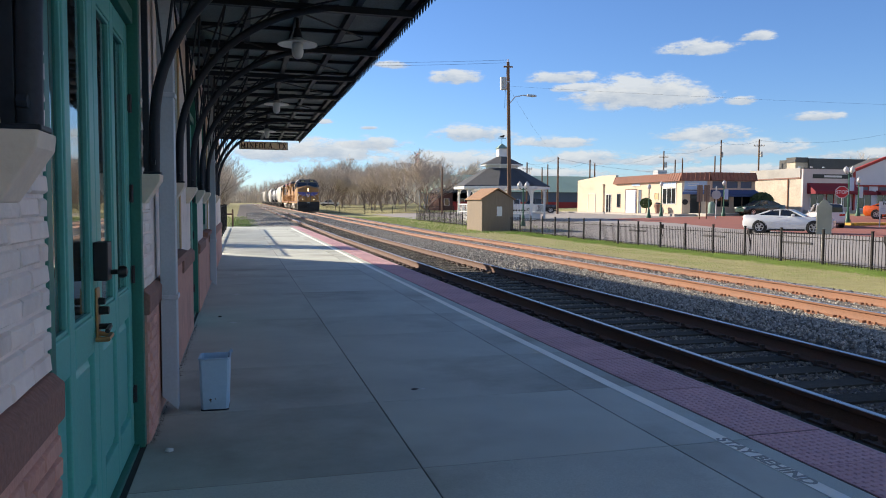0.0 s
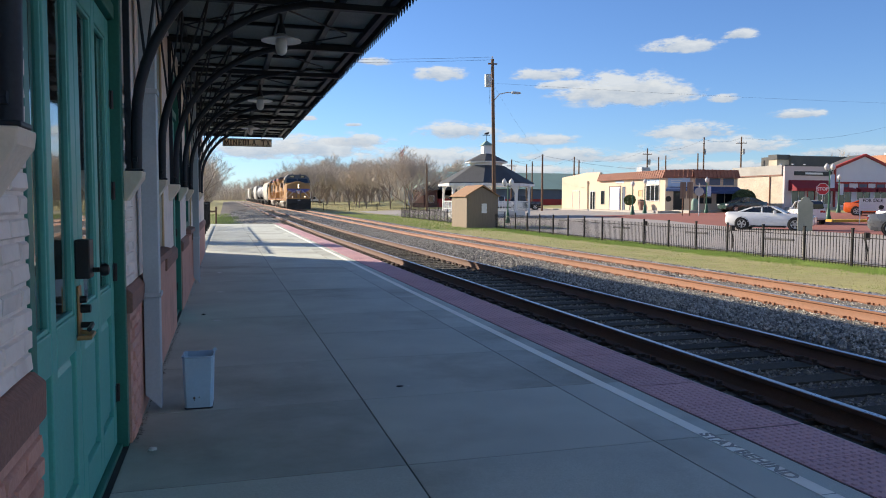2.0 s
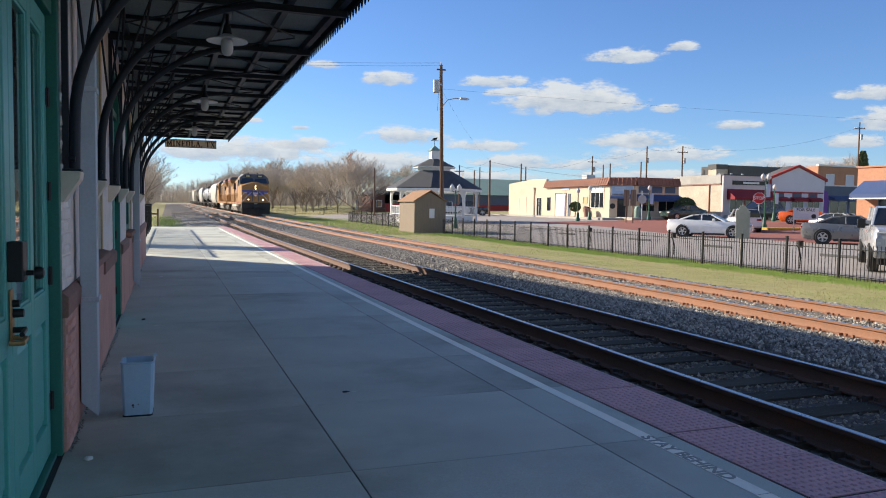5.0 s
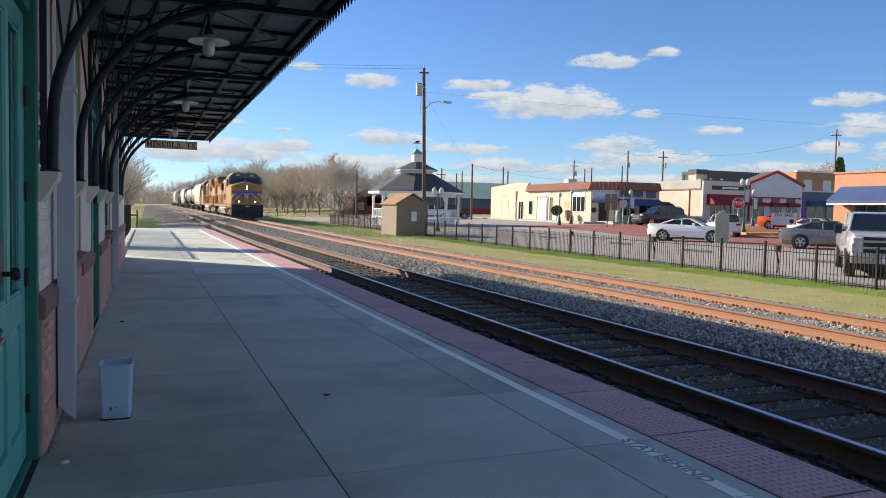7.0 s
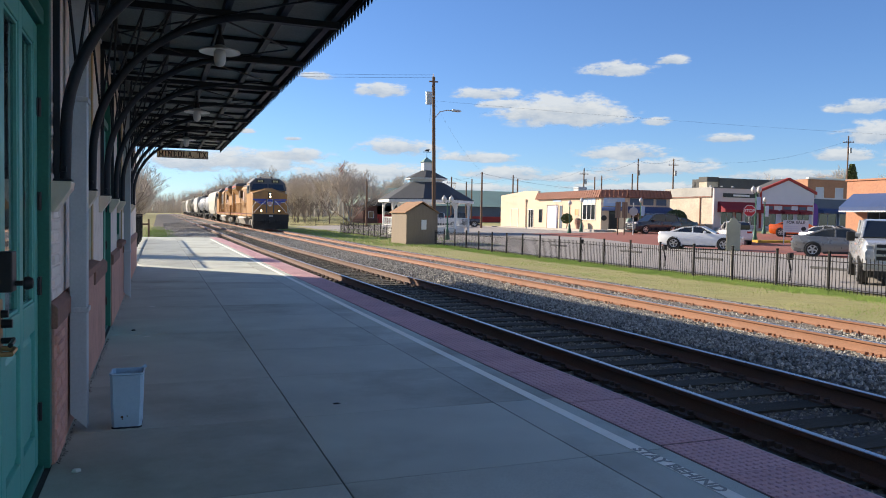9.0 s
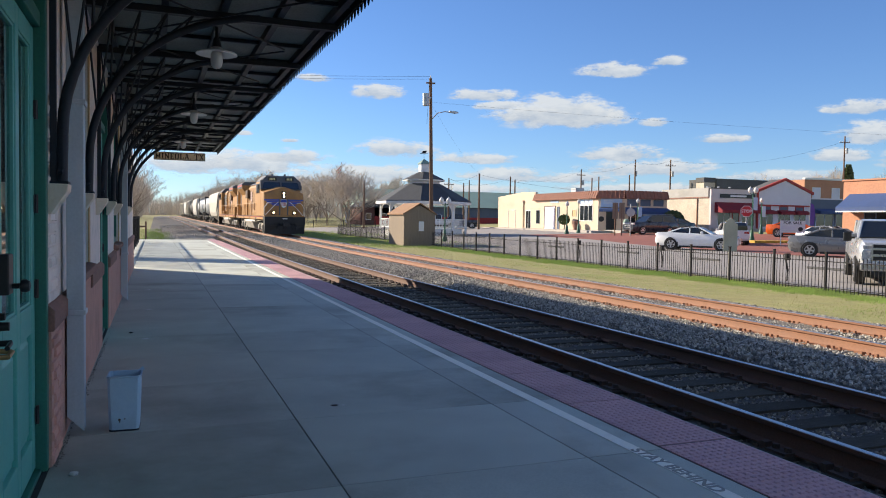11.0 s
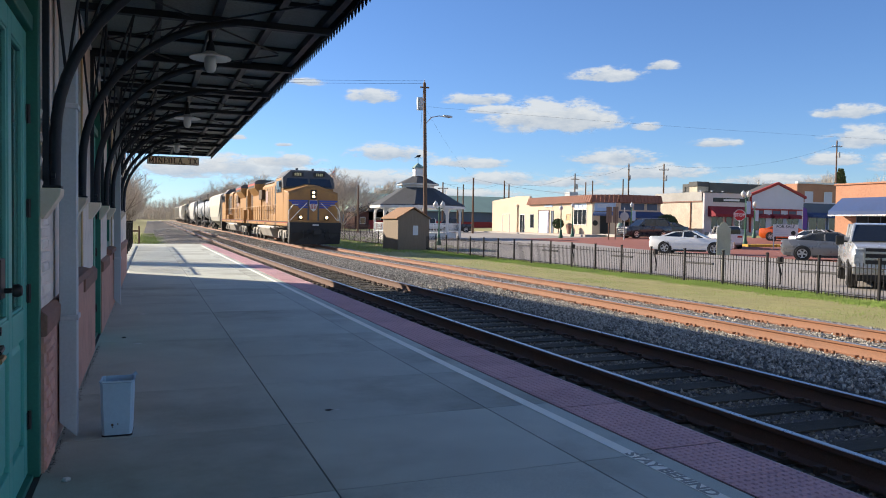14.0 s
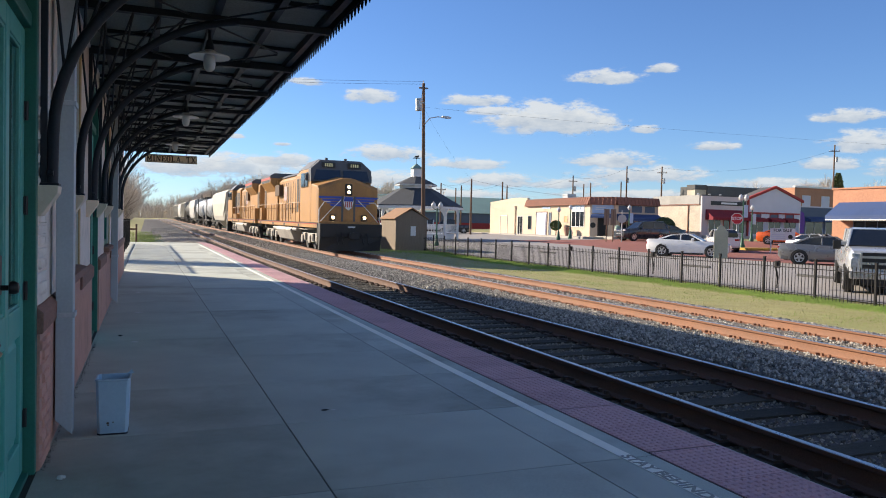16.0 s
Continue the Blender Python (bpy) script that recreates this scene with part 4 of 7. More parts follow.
    for s in (-1, 1):
        a, b = sorted((s * .07, s * 1.42))
        part("windscreen", Geo().loft([[(a, 2.42, 3.74), (b, 2.42, 3.74), (b - (.12 if s > 0 else 0), 2.53, 4.24), (a + (.12 if s < 0 else 0), 2.53, 4.24)], [(a, 2.37, 3.745), (b, 2.37, 3.745), (b - (.12 if s > 0 else 0), 2.48, 4.235), (a + (.12 if s < 0 else 0), 2.48, 4.235)]]), CABGLASS, lo, "dark windscreen")
        for y0, y1 in ((3.2, 3.75), (3.95, 4.9)):
            part("side_window", Geo().box(s * 1.56 - .02, y0, 3.42, s * 1.56 + .02, y1, 4.12), CABGLASS, lo, "dark side window")
        part("number_board", Geo().box(s * .66 - .34, 2.5, 4.36, s * .66 + .34, 2.62, 4.60), BLACK, lo, "black number board")
        for i in range(4):
            part("numeral_bar", Geo().box(s * .66 - .2 + i * .11, 2.485, 4.40, s * .66 - .13 + i * .11, 2.5, 4.56), YELLOWP, lo)
        part("mirror", Geo().box(s * 1.58, 3.0, 3.7, s * 1.72, 3.06, 4.05), UPGREY, lo)
        part("air_horn" if s > 0 else "antenna", Geo().cyl((s * .5, 3.8, 4.74), (s * .5, 3.8, 4.92), .08, n=8), UPGREY, lo)
    # lights on the nose
    hs = part("headlight_housing", Geo().box(-.17, .93, 2.98, .17, 1.08, 3.52), CHASSIS, lo, bevel=0.03)
    for z in (3.13, 3.37):
        part("headlight", Geo().cyl((0, .95, z), (0, .915, z), .08, n=16), HEADLAMP if lead else ENAMEL, hs, "lit headlight")
    for s in (-1, 1):
        part("ditch_light", Geo().cyl((s * .78, .86, 1.93), (s * .78, .80, 1.93), .075, n=16), HEADLAMP if lead else ENAMEL, lo, "lit ditch light")
        part("lamp_bracket", Geo().box(s * .78 - .13, .88, 1.78, s * .78 + .13, 1.0, 2.06), CHASSIS, lo, bevel=.02)
    # emblem: plain blue wings and shield
    for s in (-1, 1):
        for k, (x1, z0, z1) in enumerate(((1.42, 2.82, 2.92), (1.26, 2.70, 2.79), (1.06, 2.58, 2.67), (.86, 2.46, 2.55))):
            a, b = sorted((s * .34, s * x1))
            part("wing_feather", Geo().prism([(a, z0), (b, z0), (b + (.06 if s > 0 else 0), z1), (a - (.06 if s < 0 else 0), z1)], "y", .985, .998), EMBLEM, lo, "blue wing stripe")
        part("nose_groove", Geo().box(s * .30 - .05, .978, 1.75, s * .30 + .05, 1.0, 2.95), UPGREY, lo)
    part("shield", Geo().prism([(-.22, 2.92), (.22, 2.92), (.25, 2.68), (.17, 2.4), (0, 2.27), (-.17, 2.4), (-.25, 2.68)], "y", .972, .996), WHITEP, lo, "plain white shield")
    part("shield_top", Geo().prism([(-.21, 2.91), (.21, 2.91), (.235, 2.7), (-.235, 2.7)], "y", .962, .975), EMBLEM, lo, "blue shield top")
    for i in range(4):
        part("shield_stripe", Geo().box(-.165 + i * .095, .964, 2.42, -.12 + i * .095, .976, 2.69), REDLINE, lo)
    part("anticlimber", Geo().box(-1.5, .62, 1.60, 1.5, 1.0, 1.74), UPYEL, lo, "yellow ledge below the nose", bevel=.02)
    # long hood
    def hood(y0, y1, hw, z1, name="hood", mt=UPYEL, lab=""):
        return part(name, Geo().loft([[(-hw, y, 1.66), (hw, y, 1.66), (hw, y, z1 - .25), (hw - .25, y, z1), (-hw + .25, y, z1), (-hw, y, z1 - .25)] for y in (y0, y1)]), mt, lo, lab, bevel=0.02)
    hood(5.3, 8.6, 1.15, 4.45)
    hood(8.6, 15.3, 1.02, 4.35)
    hood(15.3, L - .9, 1.12, 4.45)
    part("radiator_wing", Geo().loft([[(-1.12, y, 3.55), (1.12, y, 3.55), (1.55, y, 4.1), (1.55, y, 4.5), (1.3, y, 4.66), (-1.3, y, 4.66), (-1.55, y, 4.5), (-1.55, y, 4.1)] for y in (15.6, 19.8)]), UPYEL, lo, "flared radiator housing", bevel=0.02)
    part("radiator_roof", Geo().loft([[(-1.56, y, 4.38), (1.56, y, 4.38), (1.56, y, 4.52), (1.3, y, 4.69), (-1.3, y, 4.69), (-1.56, y, 4.52)] for y in (15.58, 19.82)]), UPGREY, lo, "grey radiator roof")
    part("hood_roof", Geo().loft([[(-.92, y, 4.32), (.92, y, 4.32), (.7, y, 4.48), (-.7, y, 4.48)] for y in (5.3, 15.5)]), UPGREY, lo, "grey hood roof")
    part("exhaust_stack", Geo().box(-.35, 11, 4.4, .35, 12.2, 4.68), CHASSIS, lo)
    for s in (-1, 1):
        for y in (5.9, 6.6, 7.3, 8.0):
            part("louvre", Geo().box(s * 1.15 - .015, y - .22, 2.2, s * 1.15 + .015, y + .22, 4.0), UPGREY if y < 7 else CHASSIS, lo, "dark louvred grille")
        for i in range(8):
            y = 8.95 + i * .78
            part("door_seam", Geo().box(s * 1.025 - .02, y - .40, 1.8, s * 1.025 + .02, y - .365, 3.95), UPGREY, lo)
            part("hood_door", Geo().box(s * 1.02 - .02, y - .33, 1.85, s * 1.02 + .02, y + .33, 3.9), UPYEL, lo, bevel=.012)
        part("radiator_stripe", Geo().box(s * 1.553 - .012, 15.62, 4.30, s * 1.553 + .012, 19.78, 4.44), REDLINE, lo, "dull red stripe along the radiator housing")
        part("radiator_grille", Geo().box(s * 1.55 - .012, 15.9, 4.12, s * 1.55 + .012, 19.5, 4.28), CHASSIS, lo)
        part("red_line", Geo().box(s * 1.502 - .006, 1.1, 1.55, s * 1.502 + .006, L - .6, 1.60), REDLINE, lo, "red stripe")
        for i in range(15):
            y = 5.6 + i * 1.08
            part("handrail_post", Geo().cyl((s * 1.5, y, 1.64), (s * 1.5, y, 2.68), .022, n=6), UPYEL, lo)
        part("handrail", Geo().cyl((s * 1.5, 5.5, 2.68), (s * 1.5, L - .7, 2.68), .022, n=6), UPYEL, lo)
        part("front_handrail", Geo().tube([(s * 1.5, .72, 1.1), (s * 1.5, .68, 2.3), (s * 1.25, .68, 2.65), (s * .95, .75, 2.65)], .022), WHITEP, lo, "white handrail", smooth=True)
        part("front_handrail", Geo().tube([(s * 1.48, .74, 1.66), (s * 1.0, .72, 2.2), (s * .42, .8, 2.75)], .020), WHITEP, lo, "white handrail", smooth=True)
        part("shadow_flag", Geo().box(s * 1.03 - .02, 12.2, 2.9, s * 1.03 + .02, 13.2, 3.75), FADEDFLAG, lo, "faded flag panel")
    part("fuel_tank", Geo().loft([[(-1.35, y, 1.25), (-1.48, y, .95), (-1.25, y, .38), (-.9, y, .28), (.9, y, .28), (1.25, y, .38), (1.48, y, .95), (1.35, y, 1.25)] for y in (8.4, 13.4)]), TRUCKGREY, lo, "dusty grey fuel tank", bevel=0.03)
    for s in (-1, 1):
        part("air_tank", Geo().cyl((s * 1.2, 13.6, 1.02), (s * 1.2, 15.2, 1.02), .2, n=12), TRUCKGREY, lo, smooth=True)
        part("brake_cylinder", Geo().cyl((s * 1.25, 7.0, 1.05), (s * 1.25, 8.2, 1.05), .17, n=12), TRUCKGREY, lo, smooth=True)
    bogie(lo, 4.6, 3, 1.95, .53, TRUCKGREY)
    bogie(lo, 17.4, 3, 1.95, .53, TRUCKGREY)
    for s in (-1, 1):
        for y in (5.55, 10.1, 14.3, 20.2):
            part("grime_streak", Geo().box(s * 1.49 - .012, y, 1.30, s * 1.49 + .018, y + .5, 1.53), CHASSIS, lo, "oily streak on the sill")
        part("grab_iron", Geo().tube([(s * 1.17, 5.45, 2.0), (s * 1.22, 5.45, 2.2), (s * 1.22, 5.45, 3.6), (s * 1.17, 5.45, 3.8)], .02, 6), WHITEP, lo)
        for y in (5.42, 10.75, 11.55, 12.02):
            part("hood_slot", Geo().box(s * (1.15 if y < 8 else 1.03) - .025, y, 2.3, s * (1.15 if y < 8 else 1.03) + .03, y + .13, 3.7), CHASSIS, lo, "dark vertical slot")
        part("intake_screen", Geo().box(s * 1.12 - .02, 20.0, 2.1, s * 1.12 + .03, 20.9, 3.7), GRIME, lo, "sooty intake screen")
        part("hood_shelf", Geo().box(s * 1.1 - .2, 13.6, 3.2, s * 1.1 + .2, 15.2, 3.9), GRIME, lo, "sooty blower duct", bevel=.03)
        part("battery_box", Geo().box(s * 1.25 - .25, 5.6, 1.66, s * 1.25 + .2, 8.2, 2.1), UPYEL, lo, bevel=.02)
        part("brake_pipe", Geo().tube([(s * 1.3, 2.6, 1.2), (s * 1.32, 5.2, 1.1), (s * 1.32, 8.3, 1.2)], .04, 6), TRUCKGREY, lo)
        part("sand_box", Geo().box(s * 1.2 - .25, 20.2, 1.66, s * 1.2 + .25, 20.9, 2.5), UPYEL, lo, bevel=.02)
    part("number_bar", Geo().box(-.18, .285, 1.36, .18, .3, 1.46), WHITEP, lo)
    # deck and roof heights of the real machine: lower deck, lower roof
    def settle(z):
        if z < 0.9:
            return z
        if z < 1.66:
            return 0.9 + (z - 0.9) * 0.52 / 0.76
        return 1.42 + (z - 1.66) * 3.18 / 3.10
    for ob in lo.children_recursive:
        if ob.name.startswith("wheelset"):
            continue
        for v in ob.data.vertices:
            v.co.z = settle(v.co.z)
    return lo


def freight_under(c, L):
    part("centre_sill", Geo().box(-.3, .2, .85, .3, L - .2, 1.12), CHASSIS, c)
    part("coupler", Geo().box(-.13, -.35, .78, .13, .3, 1.0), CHASSIS, c)
    bogie(c, 2.2, 2, 1.75, .46, CHASSIS)
    bogie(c, L - 2.2, 2, 1.75, .46, CHASSIS)


def hopper_car(mt, label):
    """Covered hopper: curved sides, sloped ends, roof hatches and outlet bays."""
    L = 17.6
    c = thing("hopper_car", None, label, "freight car", "train")
    def ring(y, z0):
        return [(-1.4, y, z0), (-1.56, y, z0 + .5), (-1.6, y, 3.0), (-1.5, y, 4.1), (-1.1, y, 4.42), (1.1, y, 4.42), (1.5, y, 4.1), (1.6, y, 3.0), (1.56, y, z0 + .5), (1.4, y, z0)]
    part("body", Geo().loft([ring(.5, 2.9), ring(2.9, 1.15), ring(L - 2.9, 1.15), ring(L - .5, 2.9)]), mt, c, "smooth curved sides")
    part("roof_walk", Geo().box(-.5, .4, 4.46, .5, L - .4, 4.54), HOPPERB, c)
    for i in range(5):
        part("roof_hatch", Geo().box(-.35, 2 + i * 3.1, 4.42, .35, 3.6 + i * 3.1, 4.62), HOPPERB, c, bevel=.03)
    for i in range(3):
        y = 3.9 + i * 3.7
        part("outlet_bay", Geo().loft([[(-1.3, y - .2, 1.2), (1.3, y - .2, 1.2), (1.3, y + 2.4, 1.2), (-1.3, y + 2.4, 1.2)], [(-.5, y + .8, .4), (.5, y + .8, .4), (.5, y + 1.5, .4), (-.5, y + 1.5, .4)]]), mt, c)
    for y in (.25, L - .25):
        part("end_platform", Geo().box(-1.45, y - .2, 1.0, 1.45, y + .2, 1.1), mt, c)
        for s in (-1, 1):
            part("end_post", Geo().box(s * 1.42 - .04, y - .05, 1.1, s * 1.42 + .04, y + .05, 3.3), mt, c)
    freight_under(c, L)
    return c, L


def ribbed_hopper(mt, label):
    """Covered hopper with outside posts."""
    L = 17.6
    c = thing("hopper_car", None, label, "freight car", "train")
    part("body", Geo().loft([[(-1.5, y, z), (1.5, y, z), (1.5, y, 4.2), (1.1, y, 4.5), (-1.1, y, 4.5), (-1.5, y, 4.2)] for y, z in ((.5, 3.0), (2.6, 1.2), (L - 2.6, 1.2), (L - .5, 3.0))]), mt, c)
    for s in (-1, 1):
        for i in range(16):
            y = 1.2 + i * 1.01
            part("side_post", Geo().box(s * 1.5 - .02, y - .06, 1.3 if 2 < y < 15.6 else 2.4, s * 1.5 + .09, y + .06, 4.2) if s > 0 else Geo().box(s * 1.5 - .09, y - .06, 1.3 if 2 < y < 15.6 else 2.4, s * 1.5 + .02, y + .06, 4.2), mt, c)
        part("top_chord", Geo().box(s * 1.5 - .1, .5, 4.12, s * 1.5 + .1, L - .5, 4.28), mt, c)
    part("roof_walk", Geo().box(-.5, .4, 4.52, .5, L - .4, 4.6), HOPPERB, c)
    freight_under(c, L)
    return c, L


def tank_car(mt, label):
    L = 16.5
    c = thing("tank_car", None, label, "freight car", "train")
    rings = []
    for y, r in ((.9, .25), (.95, .8), (1.15, 1.25), (1.5, 1.45), (1.9, 1.5), (L - 1.9, 1.5), (L - 1.5, 1.45), (L - 1.15, 1.25), (L - .95, .8), (L - .9, .25)):
        rings.append([(r * math.cos(a * math.pi / 12), y, 2.72 + r * math.sin(a * math.pi / 12)) for a in range(24)])
    part("tank", Geo().loft(rings), mt, c, "rounded tank", smooth=True)
    part("dome", Geo().cyl((0, L / 2, 4.15), (0, L / 2, 4.55), .55, n=16), CHASSIS, c, smooth=True)
    part("top_platform", Geo().box(-1.0, L / 2 - 1.2, 4.28, 1.0, L / 2 + 1.2, 4.34), CHASSIS, c)
    for s in (-1, 1):
        part("platform_rail", Geo().tube([(s * 1.0, L / 2 - 1.2, 4.34), (s * 1.0, L / 2 - 1.2, 4.95), (s * 1.0, L / 2 + 1.2, 4.95), (s * 1.0, L / 2 + 1.2, 4.34)], .025), CHASSIS, c)
        part("side_ladder", Geo().box(s * 1.5 - .05, L / 2 - .25, 1.2, s * 1.5 + .05, L / 2 + .25, 4.2), CHASSIS, c)
    for y in (3.0, L / 2, L - 3.0):
        part("tank_band", Geo().loft([[(1.515 * math.cos(a * math.pi / 12), yy, 2.72 + 1.515 * math.sin(a * math.pi / 12)) for a in range(24)] for yy in (y - .06, y + .06)]), CHASSIS, c)
    for y in (2.2, L - 2.2):
        part("saddle", Geo().box(-1.2, y - .6, 1.1, 1.2, y + .6, 1.75), CHASSIS, c)
    freight_under(c, L)
    return c, L


TRAIN = []     # (vehicle, distance behind the front of the train)
_at = 0.0
for _k in range(2):
    TRAIN.append((locomotive(_k == 0), _at, 22.0 if _k else 0.0)); _at += 22.6
for _k, _v in enumerate(("s", "t", "t", "h", "b", "a", "h", "a", "a")):
    if _v == "s":
        _c, _l = hopper_car(HOPPER, "cream covered hopper car with smooth curved sides")
    elif _v == "a":
        _c, _l = ribbed_hopper(HOPPER, "pale grey covered hopper car with ribbed sides")
    elif _v == "h":
        _c, _l = hopper_car(HOPPERB, "grey covered hopper car with curved sides")
    elif _v == "b":
        _c, _l = tank_car(CHASSIS, "black tank car with a platform on top")
    else:
        _c, _l = tank_car(TANKG, "grey-blue tank car with a platform on top")
    TRAIN.append((_c, _at, 0.0)); _at += _l + 1.0
# ---- fence, shed, gazebo, poles ----
FENCEBLK = mat("fence_black", (0.014, 0.013, 0.013), 0.7, var=0.2, bump=0.05, dirt=(0.04, 0.032, 0.028), spec=0.25)
SHEDTAN = mat("tan_board", (0.23, 0.18, 0.13), 0.8, var=0.2, scale=3, bump=0.2, bscale=30, dirt=(0.13, 0.10, 0.075), stretch=(6, 6, 0.5))
SHEDROOF = mat("brown_shingle", (0.30, 0.17, 0.09), 0.85, var=0.25, scale=6, bump=0.4, bscale=20)
GREYROOF = mat("grey_shingle", (0.055, 0.06, 0.068), 0.85, var=0.25, scale=5, bump=0.4, bscale=20)
CREAM = mat("cream_stucco", (0.64, 0.51, 0.38), 0.85, var=0.07, scale=0.8, bump=0.15, bscale=12, dirt=(0.42, 0.32, 0.23), dirt_amt=0.6)
REDTILE = mat("red_roof_tile", (0.27, 0.115, 0.075), 0.8, var=0.25, scale=2, bump=0.3, bscale=10)
PATCHY = mat("patchy_stucco", (0.53, 0.46, 0.37), 0.9, var=0.28, scale=0.9, bump=0.2, bscale=8, dirt=(0.42, 0.35, 0.27), dirt_amt=0.7)
PINKW = mat("pale_pink_wall", (0.64, 0.56, 0.55), 0.85, var=0.07, scale=1, bump=0.1, dirt_amt=0.25)
GREYW = mat("pale_grey_wall", (0.66, 0.64, 0.70), 0.85, var=0.07, scale=1, bump=0.1, dirt_amt=0.25)
SLATE = mat("slate_blue_wall", (0.11, 0.14, 0.19), 0.8, var=0.12, scale=1)
REDTRIM = mat("red_trim", (0.36, 0.035, 0.03), 0.7, var=0.12, scale=2, bump=0.05)
MAROON = mat("maroon_awning", (0.22, 0.014, 0.026), 0.8, var=0.2, scale=1.5, bump=0.1)
NAVY = mat("navy_awning", (0.035, 0.07, 0.18), 0.75, var=0.15, scale=1.5, bump=0.1)
OBRICK = mat("orange_brick", (0.45, 0.22, 0.13), 0.85, var=0.2, scale=0.8, bump=0.25, bscale=10, dirt=(0.36, 0.15, 0.08), dirt_amt=0.5)
DARKROOF = mat("dark_parapet", (0.10, 0.10, 0.10), 0.9, var=0.3, scale=0.8, bump=0.2)
GREENROOF = mat("green_metal_roof", (0.20, 0.30, 0.25), 0.6, var=0.08, scale=0.5, bump=0.05)
POST_GREEN = mat("green_lamp_post", (0.02, 0.10, 0.06), 0.5, var=0.15, bump=0.05)
SIGNBLUE = mat("pale_blue_sign", (0.42, 0.56, 0.74), 0.6, var=0.06, bump=0)
STOPRED = mat("stop_red", (0.50, 0.012, 0.02), 0.45, var=0.05, bump=0)
POLEWOOD = mat("pole_wood", (0.16, 0.095, 0.06), 0.9, var=0.25, scale=3, bump=0.3, stretch=(5, 5, 0.4))
MARKER = mat("weathered_marker", (0.47, 0.45, 0.38), 0.7, var=0.2, scale=3, bump=0.1)
BARK = mat("bark", (0.26, 0.21, 0.18), 0.95, var=0.25, scale=4, bump=0.3)
TWIG = mat("twig", (0.54, 0.47, 0.40), 0.95, var=0.3, scale=2, bump=0)
LEAFD = mat("evergreen_leaf", (0.075, 0.11, 0.04), 0.7, var=0.4, scale=2, bump=0)
CLOTH_P = mat("purple_banner", (0.10, 0.05, 0.30), 0.8, var=0.1)
STEEL = mat("galvanised", (0.42, 0.43, 0.44), 0.45, metal=0.6, var=0.1)
WEATHERED = mat("weathered_parapet", (0.40, 0.385, 0.355), 0.9, var=0.2, scale=0.9, bump=0.2)
DULLRED = mat("dull_red_siding", (0.12, 0.05, 0.042), 0.85, var=0.15, scale=2)
YELCURB = mat("yellow_kerb_paint", (0.55, 0.33, 0.05), 0.8, var=0.15)


def gz(x, y):
    return ground_z(x, y) - 0.03


def fence():
    post = Geo().box(-.030, -.028, -.1, .030, .028, 1.15).box(-.038, -.035, 1.15, .038, .035, 1.18).mesh("post", FENCEBLK)
    picket = Geo().box(-.008, -.007, .03, .008, .007, 1.03).mesh("picket", FENCEBLK)
    rail = Geo().box(-.014, 0, 0, .014, 1.943, .024).mesh("fence_rail", FENCEBLK)
    for i in range(38):
        y = 4.565 + i * 1.943
        if 48 < y < 53:
            continue
        f = thing("iron_fence", pose(18.0, y, ground_z(18, y) - .05), "black iron picket fence between grass and car park", "fence", "fence panels")
        part("post", post, None, f, m=pose(0, 0, 0))
        for z in (.13, .88):
            part("fence_rail", rail, None, f, m=pose(0, 0, z))
        for k in range(15):
            part("picket", picket, None, f, m=pose(0, .12 + k * .1215, 0))
    long = Geo().box(-.018, 0, 0, .018, 6, .03).mesh("fence_rail", FENCEBLK)
    far = Geo()
    for k in range(30):
        far.box(-.012, .1 + k * .2, .03, .012, .125 + k * .2, 1.12)
    far = far.mesh("picket_row", FENCEBLK)
    for i in range(5):          # runs slantwise from the gazebo to the line
        x, y = 28.2 - .551 * 6 * i, 99.7 + .8345 * 6 * i
        f = thing("iron_fence", pose(x, y, ground_z(x, y) - .06, 0, 0, 33.43), "dark iron fence along the grass in front of the trees", "fence", "far fence panels")
        part("post", post, None, f)
        for z in (.14, .98):
            part("fence_rail", long, None, f, m=pose(0, 0, z))
        tagged(part("picket_row", far, None, f), kind="stuff")
    # tall dark fence on the building side past the platform end
    for i in range(8):
        y = 25.0 + i * 3.0
        f = thing("iron_fence", pose(-0.9, y, 0), "tall black iron fence beside the platform", "fence", "platform fence panels")
        part("post", Geo().box(-.03, -.03, 0, .03, .03, 1.5), FENCEBLK, f)
        for z in (.15, 1.4):
            part("fence_rail", Geo().box(-.02, 0, z, .02, 3, z + .035), FENCEBLK, f)
        for k in range(20):
            part("picket", Geo().box(-.012, .1 + k * .145, .1, .012, .125 + k * .145, 1.5), FENCEBLK, f)
    b = thing("barrier_post", pose(-0.85, 54.2, -.1), "short orange-brown steel barrier at the platform end", "barrier")
    for x in (-.25, .25):
        part("post", Geo().cyl((x, 0, 0), (x, 0, 1.25), .06, n=10), POLEWOOD, b, smooth=True)
    part("crossbar", Geo().box(-.3, -.03, .85, .3, .03, .97), POLEWOOD, b)


